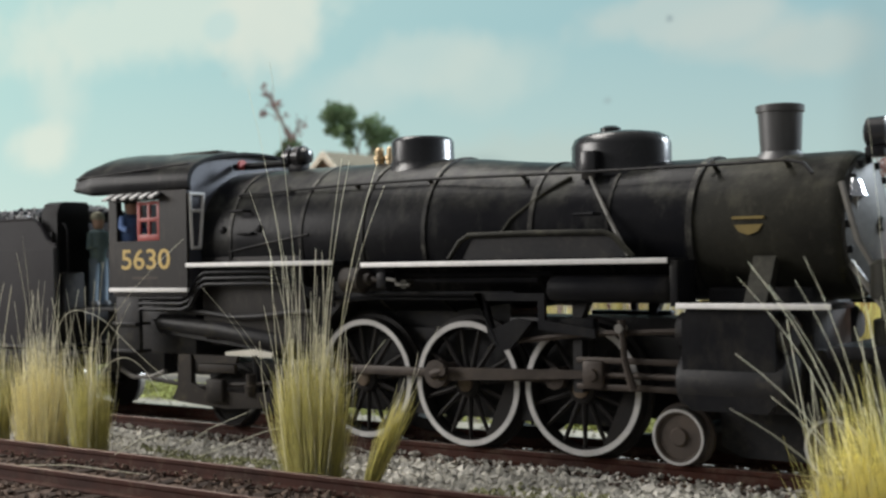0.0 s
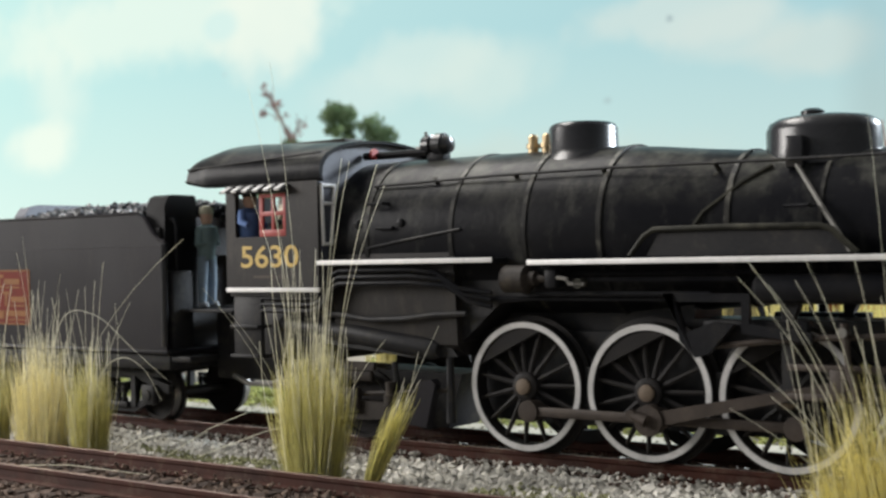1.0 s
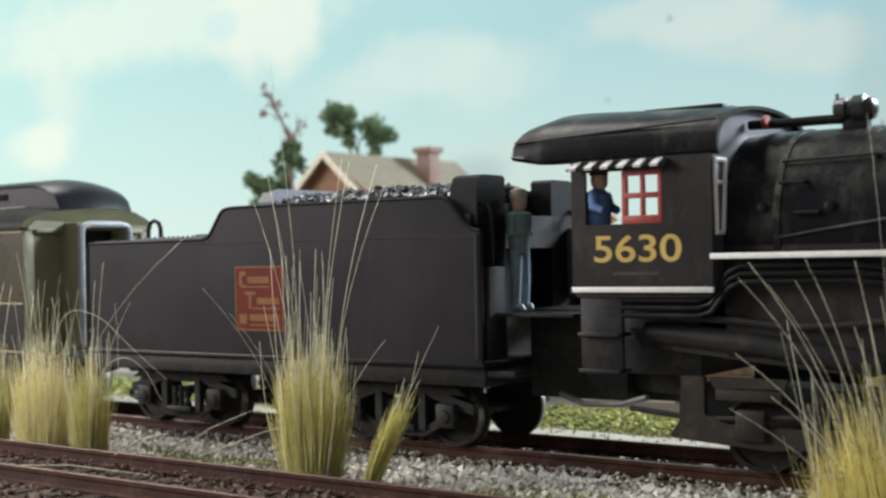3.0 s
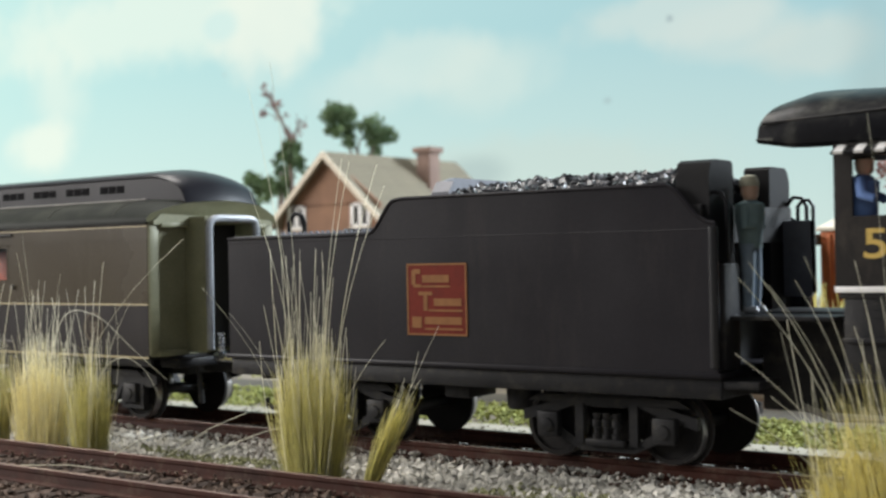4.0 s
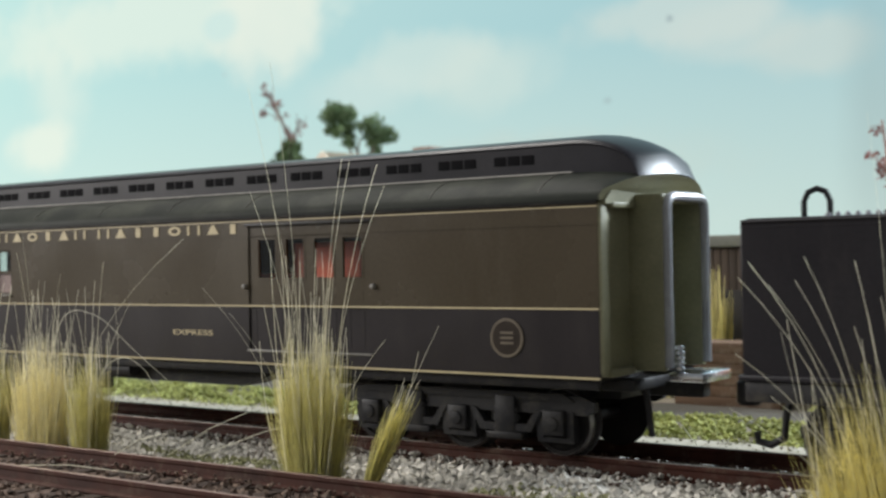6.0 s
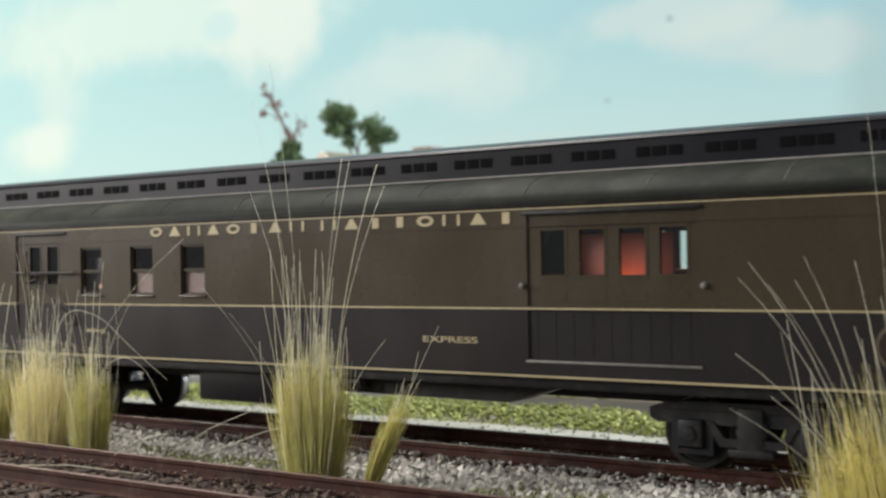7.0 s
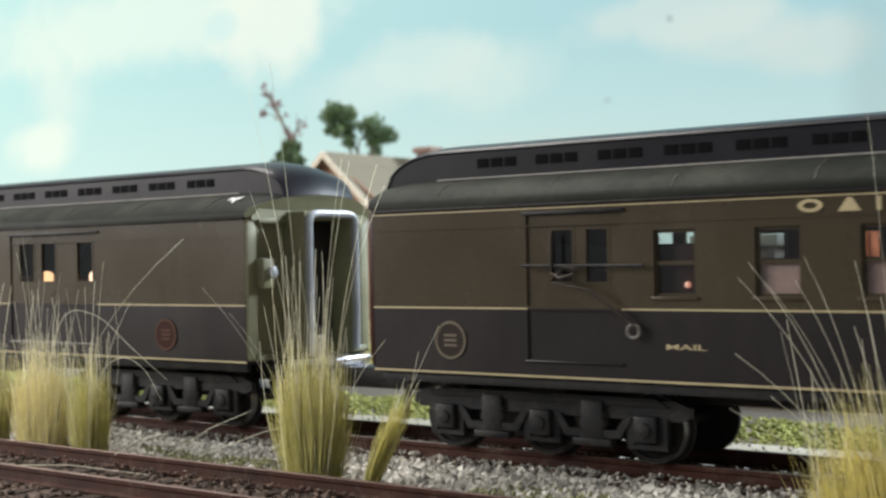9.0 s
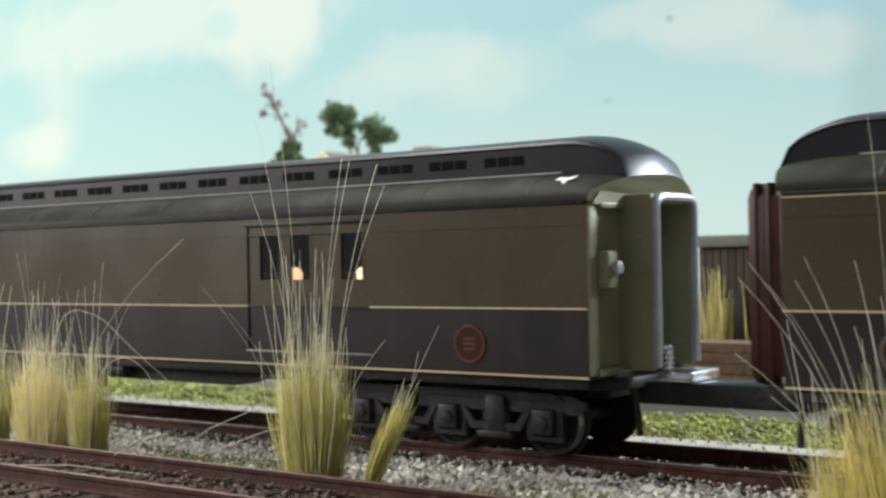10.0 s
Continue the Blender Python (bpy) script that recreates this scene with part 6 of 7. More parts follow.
    part("equipment_box", prism(B(), [(mid - 8, 12.6), (mid - 8, 8.4), (mid + 37, 8.2), (mid + 45, 10.6), (mid + 45, 12.6)], -12.5, -6), UNDER, C)
    part("air_tank", lathe(B(), (0, -14, 10.4), "x", [(mid - 7, 0.01), (mid - 6.6, 1.4), (mid + 8, 1.4), (mid + 8.4, 0.01)], 16), UNDER, C)
    for off in (-87.2, 87.2):
        cx = mid + off
        axles = (cx - 18.5, cx, cx + 18.5)
        for s in (-1, 1):
            side_frame(C, cx - 24, cx + 24, axles, 5.3, s, "grimy six-wheel truck side frame" if s < 0 else "", True)
            part("pedestal", box(B(), cx - 11.2, cx - 7.4, min(s * 11.6, s * 12.8), max(s * 11.6, s * 12.8), 3.0, 9.4, 0.3), UNDER, C)
            part("pedestal", box(B(), cx + 7.4, cx + 11.2, min(s * 11.6, s * 12.8), max(s * 11.6, s * 12.8), 3.0, 9.4, 0.3), UNDER, C)
        for x in axles:
            SPIN.append((wheelset(C, x, 5.3), 5.3, False))
        part("bolster", box(B(), cx - 4, cx + 4, -11.5, 11.5, 8, 12.6, 0.3), UNDER, C)
    car_roof(C, X0 - 0.6, X1 + 0.6)
    car_end(C, X1, 1, gang_front)
    car_end(C, X0, -1, gang_rear)
    for x, z in emblems:
        round_emblem(C, x, z, 3.1, emblem_fill)
    if letters:
        # company name: one plain gold stroke group for each letter, as wide as the letter
        bm = B()
        for start, stop, count, shapes in ((-502.6, -462.1, 8, "ring wedge pair wedge ring bar wedge pair".split()), (-458.1, -417.8, 8, "pair wedge bar bar ring pair wedge bar".split())):
            pitch = (stop - start) / (count - 0.35)
            for k in range(count):
                x = start + pitch * k
                w, kind = pitch * 0.66, shapes[k]
                z0, z1 = 36.7, 38.5
                if kind == "wedge":
                    prism(bm, [(x + 0.2, z0), (x + w - 0.2, z0), (x + w / 2 + 0.3, z1), (x + w / 2 - 0.3, z1)], -17.44, -17.35)
                elif kind == "ring":
                    ring = [(x + w / 2 + w / 2 * math.cos(q * 0.449), (z0 + z1) / 2 + 0.9 * math.sin(q * 0.449)) for q in range(14)]
                    hole = [(x + w / 2 + (w / 2 - 0.75) * math.cos(q * 0.449), (z0 + z1) / 2 + 0.45 * math.sin(q * 0.449)) for q in range(14)]
                    for q in range(14):
                        prism(bm, [ring[q], ring[(q + 1) % 14], hole[(q + 1) % 14], hole[q]], -17.44, -17.35)
                elif kind == "bar":
                    box(bm, x + w * 0.3, x + w * 0.7, -17.44, -17.35, z0, z1)
                else:
                    box(bm, x, x + 0.6, -17.44, -17.35, z0, z1)
                    box(bm, x + w - 0.6, x + w, -17.44, -17.35, z0, z1)
        part("name_lettering", bm, CREAM, C, "row of pale gold letter-sized shapes", clean=True)
    return C


def build_cars():
    C = passenger_car(-342.9, -576.6,
                      [(-415.8, -387.0, [(-413.4, -409.2), (-406.6, -402.4), (-399.8, -395.6), (-393.2, -389.0)], 28.6, 35.4),
                       (-546.0, -529.5, [(-541.5, -538.0), (-535.5, -532.0)], 27.6, 35.4)],
                      [(-524.2, -517.6, 25.4, 35.0), (-508.8, -502.2, 25.4, 35.0), (-494.2, -487.6, 25.4, 35.0)], True, "frame", "bellows",
                      "olive-brown and black heavyweight mail and express car", [(-359.4, 18.9), (-560.7, 18.3)], EMB_BROWN)
    sh = C["at_mm"]
    lettering("express_lettering", "EXPRESS", -436.2, -425.3, 17.9, 18.9, -17.36, CREAM, C, "small pale gold word")
    lettering("mail_lettering", "MAIL", -522.4, -516.2, 17.8, 18.6, -17.36, CREAM, C, "small pale gold word")
    part("mail_catcher_bar", tube(B(), [(-546.3, -18.2, 30.1), (-525.4, -18.2, 29.9)], 0.28, 6), UNDER, C, "thin mail catcher bar")
    part("mail_catcher_arm", tube(B(), [(-540.8, -18.4, 34.6), (-540.8, -18.6, 29.0), (-539.0, -19.2, 28.2), (-536.5, -19.2, 28.8), (-536.5, -18.6, 29.6), (-538.5, -18.6, 29.8), (-541, -18.6, 27.6), (-537.5, -19, 27.0), (-534, -19, 26.4), (-529.5, -18.8, 23.2), (-527.2, -18.4, 21.6), (-526.6, -18.2, 20.4)], 0.22, 6), RODS, C, "bent mail catcher arm")
    part("mail_catcher_ring", tube(B(), [(-527.2 + 1.0 * math.cos(a), -18.2, 20.4 + 1.0 * math.sin(a)) for a in [k * 0.7 for k in range(10)]], 0.25, 6), GREYP, C, "small pale ring")
    for x in (-416.6, -386.2):
        part("door_handle", lathe(B(), (x, 0, 27.0), "y", [(-17.2, 0.5), (-17.9, 0.45), (-18.0, 0.2)], 10), GREYP, C)
    for x0, x1 in ((-508.8, -502.2), (-494.2, -487.6)):
        part("frosted_pane", box(B(), x0, x1, -16.3, -16.0, 25.4, 30.0), FROST, C, "pinkish frosted lower pane")
    part("interior_partition", box(B(), -524.6, -517.2, -15.2, -14.4, 14, 33.0, 0.3), BELLOWS, C, "dark red interior wall")
    part("interior_lamp", lathe(B(), (-519.6, -15.8, 26.6), "z", [(0.0, 0.2), (0.2, 0.42), (0.7, 0.46), (1.0, 0.01)], 10), BULB_RED, C, "tiny red-lit bulb behind the mail window")
    D = passenger_car(-607.0, -840.7,
                      [(-678.2, -649.2, [(-675.2, -670.4), (-667.6, -663.0), (-655.8, -651.0)], 28.2, 36.2)], [], False, "frame", "bellows",
                      "olive-brown and black heavyweight baggage car", [(-628.7, 17.8)], EMB_DARK)
    part("drawbar", box(B(), -607.0, -577.4, -4.5, 4.5, 8.2, 11.7, 0.5), UNDER, D, "grimy drawbar between the cars")
    chip = prism(B(), [(-1.9, 0.2), (-1.2, 0.9), (0.4, 0.7), (1.9, 1.2), (1.2, 0.3), (0.4, 0.1), (0.1, -0.9), (-0.5, -0.3), (-0.7, 0.2)], -0.06, 0.06)
    bmesh.ops.rotate(chip, verts=chip.verts, cent=(0, 0, 0), matrix=Matrix.Rotation(radians(-50), 3, "X"))
    bmesh.ops.translate(chip, verts=chip.verts, vec=(-611.8, -15.1, 43.0))
    part("paint_chip", chip, WHITE, D, "small white chip in the roof paint")
    lamp = part("marker_lamp", box(B(), -606.9, -604.4, -15.2, -11.8, 26.4, 32.2, 0.7), OLIVE_END, D, "small marker lamp on the car end")
    part("lamp_lens", lathe(B(), (0, -13.2, 29.6), "x", [(-604.4, 1.1), (-603.6, 1.0), (-603.4, 0.4)], 14), FRAMEG, lamp, shift=D["at_mm"])
    for x in (-668.2, -652.2):
        lamp = part("interior_lamp", lathe(B(), (x, -15.2, 27.2), "z", [(0.0, 0.6), (0.4, 1.2), (2.2, 1.3), (2.9, 0.9), (3.2, 0.01)], 12), BULB, D, "small lit bulb behind the door window")
        part("lamp_post", tube(B(), [(x, -15.2, 14.5), (x, -15.2, 27.4)], 0.5, 6), DARKIN, lamp, shift=D["at_mm"])
    return C, D


# ---- grass in front ----
def blade(bm, base, tip, bend, r, seg=5, sides=3, taper=0.75):
    """A tapered blade from base to tip, bowed by bend."""
    a, b = Vector(base), Vector(tip)
    path = [a.lerp(b, k / seg) + Vector(bend) * (4 * (k / seg) * (1 - k / seg)) for k in range(seg + 1)]
    tube(bm, path, [r * (1 - taper * k / seg) for k in range(seg + 1)], sides, False)


def grass_tuft(name, cx, cy, base_z, rx, ry, height, count, tall, material, label, lean=(0, 0), seed=1, stalk_spread=0.25, tips=(), r=0.074, taper=1.0, dome=0.22):
    rng = random.Random(seed)
    t = thing(name, (cx, cy, base_z), label, "grass tuft", group="dry grass tufts by the tracks")
    bm = B()
    for _ in range(int(count * 2.0)):
        a, q = rng.uniform(0, 6.283), math.sqrt(rng.random())
        ox, oy = rx * q * math.cos(a), ry * q * math.sin(a)
        h = height * rng.choice((rng.uniform(0.78, 1.1), rng.uniform(0.5, 1.38))) * (1 - dome * q * q)
        fan = rng.gauss(1.08 * taper, 0.12)
        tx = cx + ox * fan + lean[0] * h / height + rng.gauss(0, 0.75)
        ty = cy + oy * fan + lean[1] * h / height + rng.gauss(0, 0.5)
        blade(bm, (cx + ox * 0.76, cy + oy * 0.76, base_z), (tx, ty, base_z + h), (rng.gauss(0, 0.25), rng.gauss(0, 0.25), 0), rng.uniform(0.55, 1.2) * r, 3)
    part("blade_clump", bm, material, t, "dense upright blades", clean=False)
    bm = B()
    for _ in range(tall):
        a, q = rng.uniform(0, 6.283), math.sqrt(rng.random())
        ox, oy = rx * 0.8 * q * math.cos(a), ry * 0.8 * q * math.sin(a)
        h = height * rng.uniform(1.25, 2.1)
        s = stalk_spread * h
        blade(bm, (cx + ox, cy + oy, base_z), (cx + ox + rng.gauss(lean[0] * h / height, s * 0.5), cy + oy + rng.gauss(0, s * 0.4), base_z + h), (rng.gauss(0, 0.8), rng.gauss(0, 0.8), 0), rng.uniform(0.04, 0.065), 5, 3, 0.35)
    for _ in range(tall * 2):
        a, q = rng.uniform(0, 6.283), math.sqrt(rng.random())
        ox, oy = rx * q * math.cos(a), ry * q * math.sin(a)
        h = height * rng.uniform(0.95, 1.4)
        blade(bm, (cx + ox * 0.9, cy + oy, base_z), (cx + ox * taper + rng.gauss(lean[0] * h / height, 1.3), cy + oy + rng.gauss(0, 1), base_z + h), (rng.gauss(0, 0.4), 0, 0), rng.uniform(0.045, 0.07), 4, 3, 0.4)
    for x, z in tips:
        blade(bm, (cx + (x - cx) * 0.22 + rng.uniform(-1, 1), cy + rng.uniform(-1, 1), base_z), (x, cy + rng.uniform(-2, 2), z), ((cx - x) * 0.22, 0, 0.5), (0.026 if cx > -60 else 0.066) if z > 45 else 0.055, 9, 4, 0.5)
    part("stalk_clump", bm, STALK, t, "long thin dry stalks", clean=False)
    return t


def build_tufts():
    # between the two tracks
    grass_tuft("grass_tuft", -135.8, -36.0, -4.2, 6.0, 3.0, 18.6, 720, 34, TUFT_GREEN, "tall green-yellow straw tuft with long stalks", seed=21, stalk_spread=0.14, taper=1.22,
               tips=((-147.0, 59.2), (-144.7, 63.5), (-123.4, 45.9), (-120.2, 42.4), (-148.4, 42.8), (-141.2, 39.4), (-158.7, 27.3), (-155.7, 23.1), (-127.2, 46.6), (-128.5, 47), (-121.5, 19.5)))
    grass_tuft("grass_tuft", -125.4, -35.4, -4.0, 0.9, 0.9, 13.2, 150, 3, TUFT_GREEN, "small leaning straw sprig", lean=(6.6, 0), seed=22, stalk_spread=0.06, taper=1.5, r=0.1)
    grass_tuft("grass_tuft", -205.5, -35.0, -4.2, 7.8, 3.5, 16.8, 600, 26, TUFT_YELLOW, "pale yellow straw tuft", seed=23, stalk_spread=0.3,
               tips=((-210.4, 37.0), (-165.4, 35.7), (-199, 30), (-214, 34)))
    grass_tuft("grass_tuft", -190.0, -36.0, -4.2, 4.4, 3.0, 16.4, 280, 14, TUFT_GREEN, "short green-yellow straw tuft", seed=24, stalk_spread=0.3, tips=((-176, 25), (-186, 32)))
    grass_tuft("grass_tuft", -220.5, -36.0, -4.2, 6.5, 3.0, 16.5, 340, 22, TUFT_GREEN, "green-yellow straw tuft with fine stalks", seed=25, stalk_spread=0.25)
    grass_tuft("grass_tuft", -46.5, -36.0, -4.0, 11.0, 2.4, 16.6, 470, 6, TUFT_GOLD, "golden straw tuft with pale stalks leaning back", lean=(-3.0, 0), seed=26, stalk_spread=0.22, taper=0.7, dome=0.5,
               tips=((-56.0, 30.8), (-62.7, 30.3), (-64.2, 28.5), (-65.7, 12.5), (-50.6, 30.4), (-49.2, 47.5), (-58, 28), (-66, 19), (-60.5, 27.5), (-61.2, 14)))
    # single bent and fallen stems
    for path, r in (([(-191, -36, -3), (-187, -36, 11), (-181, -36, 15.0), (-175, -36, 13.2), (-170.5, -36, 8)], 0.075),
                    ([(-205, -36, -3), (-197, -37, 20.5), (-187, -37, 22.6), (-177, -37, 17), (-168, -37, 11.8)], 0.065)):
        fine = []
        for k in range(25):
            u = k / 24 * 4
            i = min(3, int(u))
            p = [Vector(path[max(0, min(4, i + j)) ]) for j in (-1, 0, 1, 2)]
            w = u - i
            fine.append(0.5 * ((2 * p[1]) + (p[2] - p[0]) * w + (2 * p[0] - 5 * p[1] + 4 * p[2] - p[3]) * w * w + (3 * p[1] - p[0] - 3 * p[2] + p[3]) * w ** 3))
        solid("arching_grass", tube(B(), fine, [r * (1 - 0.6 * k / 24) for k in range(25)], 5), STALK, "single arching dry grass blade", "grass", clean=False)
    for a, b in (((-172, -45, -0.2), (-164, -41, 3.4)), ((-186, -58.3, -1.2), (-155, -52.4, -1.0)), ((-176, -30, -2.6), (-163, -22, 5.2)), ((-168, -30, -2.2), (-150, -17, 4.2))):
        solid("loose_straw", tube(B(), [a, ((a[0] + b[0]) / 2, (a[1] + b[1]) / 2, (a[2] + b[2]) / 2 + 0.8), b], [0.065, 0.065, 0.045], 5), STALK, "loose dry straw lying over the track", "straw", clean=False)
    rng = random.Random(8)
    bm = B()
    for _ in range(140):
        x, y = rng.uniform(-165, -140), rng.uniform(-24, -14)
        blade(bm, (x, y, -4), (x + rng.gauss(0, 3), y + rng.gauss(0, 2), rng.uniform(-2, 2.5)), (0, 0, 0.5), 0.07, 3)
    solid("dry_tangle", bm, BARK, "thin dark dry tangle on the ballast", "dry grass", kind="stuff", clean=False)
    bm = B()
    blade(bm, (-91, 11, -3), (-96, 11, 3.2), (0, 0, 0), 0.2, 4)
    solid("loose_straw", bm, STALK, "pale straw standing by the rail", "straw", clean=False)


def straw_clump(x, y, w, h, n, seed):
    rng = random.Random(seed)
    bm = B()
    for _ in range(n):
        ox, oy = rng.gauss(0, w * 0.4), rng.gauss(0, 3)
        hh = h * rng.uniform(0.55, 1.1)
        blade(bm, (x + ox, y + oy, -4.4), (x + ox * 1.25 + rng.gauss(0, 1.2), y + oy + rng.gauss(0, 1), -4.4 + hh), (0, 0, 0), 0.38, 3)
    return solid("straw_clump", bm, STRAW_FAR, "tall golden straw clump behind the track", "grass tuft", group="golden straw behind the train", clean=False)


# ---- things behind the train ----
def build_house():
    H = thing("house", (-381, 291, -4), "brown model house with a tan gable roof and brick chimney", "house")
    sh = H["at_mm"]
    xl, xr, y0, y1, ze, zr = -409.5, -352.5, 245.5, 338, 52.0, 78.6
    win = [(-406.5, -395.5, 45.8, 56.4), (-368.6, -357.6, 45.8, 56.4)]
    gable = B()
    prism(gable, [(xl, ze + 4.0), (-381, zr - 0.6), (xr, ze + 4.0)], y0, y0 + 1.6)
    for q in wall_with_holes(xl, xr, -4, ze + 4.0, win):
        box(gable, q[0], q[1], y0, y0 + 1.6, q[2], q[3])
    part("gable_wall", gable, BRICKW, H, "brown brick-coloured gable wall")
    part("gable_wall", prism(B(), [(xl, -4), (xl, ze), (-381, zr - 0.6), (xr, ze), (xr, -4)], y1 - 1.6, y1), BRICKW, H)
    for x in (xl, xr - 1.6):
        part("side_wall", box(B(), x, x + 1.6, y0 + 1.6, y1 - 1.6, -4, ze + 2), BRICKW, H)
    for a, b, z0, z1 in win:
        fr = B()
        for f in ((a, a + 1.6, z0, z1), (b - 1.6, b, z0, z1), (a, b, z0, z0 + 1.2), (a, b, z1 - 1.2, z1), ((a + b) / 2 - 0.9, (a + b) / 2 + 0.9, z0, z1)):
            box(fr, f[0], f[1], y0 - 0.7, y0 + 0.5, f[2], f[3], 0.1)
        w = part("window", fr, WHITE, H, "white-framed double window")
        part("pane", box(B(), a, b, y0 + 0.5, y0 + 0.8, z0, z1), NAVY, w, shift=sh)
        part("sill", box(B(), a - 0.8, b + 0.8, y0 - 1.2, y0, z0 - 0.9, z0, 0.1), TRIM, w, shift=sh)
    for s in (-1, 1):
        xe = -381 + s * 35.0
        zl = zr - (zr - ze) * 35.0 / 28.5
        part("roof", prism(B(), [(-381, zr), (-381, zr + 1.3), (xe, zl + 1.3), (xe, zl)], y0 - 4, y1 + 4), SHINGLE, H, "tan shingled roof slope")
        me = mesh_of("shingle_course", prism(B(), [(0, 0), (0, 0.14), (s * 1.0, 0.2 - 0.93), (s * 1.0, -0.93)], y0 - 4, y1 + 4), SHINGLE, (0, sh[1], 0))
        for k in range(14):
            u = (k + 0.5) / 14.5
            ob = new("shingle_course", me)
            ob.parent = H
            ob.location = Vector((s * 35.0 * u, 0, zr + 1.35 - (zr - zl) * u - sh[2])) * U
        part("bargeboard", prism(B(), [(-381, zr + 1.5), (-381, zr - 1.6), (xe, zl - 1.6), (xe, zl + 1.5)], y0 - 4.9, y0 - 4.0), TRIM, H, "cream bargeboard")
    ch = part("chimney", box(B(), -372.4, -364.6, 298, 306, 58, 81.5, 0.3), CHIMNEY, H, "dusty red brick chimney with a wide cap")
    part("chimney_cap", box(B(), -373.8, -363.2, 296.6, 307.4, 81.5, 84.2, 0.4), CHIMNEY, ch, shift=sh)
    part("chimney_base", box(B(), -373.6, -363.4, 296.8, 307.2, 56, 66, 0.4), CHIMNEY, ch, shift=sh)
    part("porch_roof", box(B(), -352.5, -338, 262, 300, 46.5, 48, 0.2), SHINGLE, H, "low lean-to roof")
    part("porch_wall", box(B(), -351, -341, 264, 298, -4, 46.5), BRICKW, H)
    return H


def leaves(bm, c, r, n, rng, size):
    for _ in range(n):
        d = Vector((rng.gauss(0, 1), rng.gauss(0, 1), rng.gauss(0, 0.8))).normalized() * r * rng.uniform(0.45, 1.08)
        p = Vector(c) + d
        u = Vector((rng.gauss(0, 1), rng.gauss(0, 1), rng.gauss(0, 1))).normalized()
        w = u.orthogonal().normalized()
        s = size * rng.uniform(0.6, 1.3)
        v = [bm.verts.new(p + q) for q in (u * s, w * s * 0.5 + u * 0.1, -u * s, -w * s * 0.5)]
        bm.faces.new(v)


def tree(name, base, trunk, limbs, clumps, leaf, bark, label, seed, size, n):
    rng = random.Random(seed)
    t = thing(name, base, label, "tree")
    part("trunk", tube(B(), trunk[0], trunk[1], 8), bark, t)
    bm = B()
    for a, b, r in limbs:
        mid = [(a[i] + b[i]) / 2 + rng.uniform(-1, 1) for i in range(3)]
        tube(bm, [a, mid, b], [r, r * 0.7, r * 0.3], 5)
    if limbs:
        part("branchwork", bm, bark, t, clean=False)
    bm = B()
    for c, r in clumps:
        leaves(bm, c, r, int(n * r * r / 60), rng, size)
    part("crown", bm, leaf, t, "ragged leafy clumps", clean=False, smooth=False)
    return t


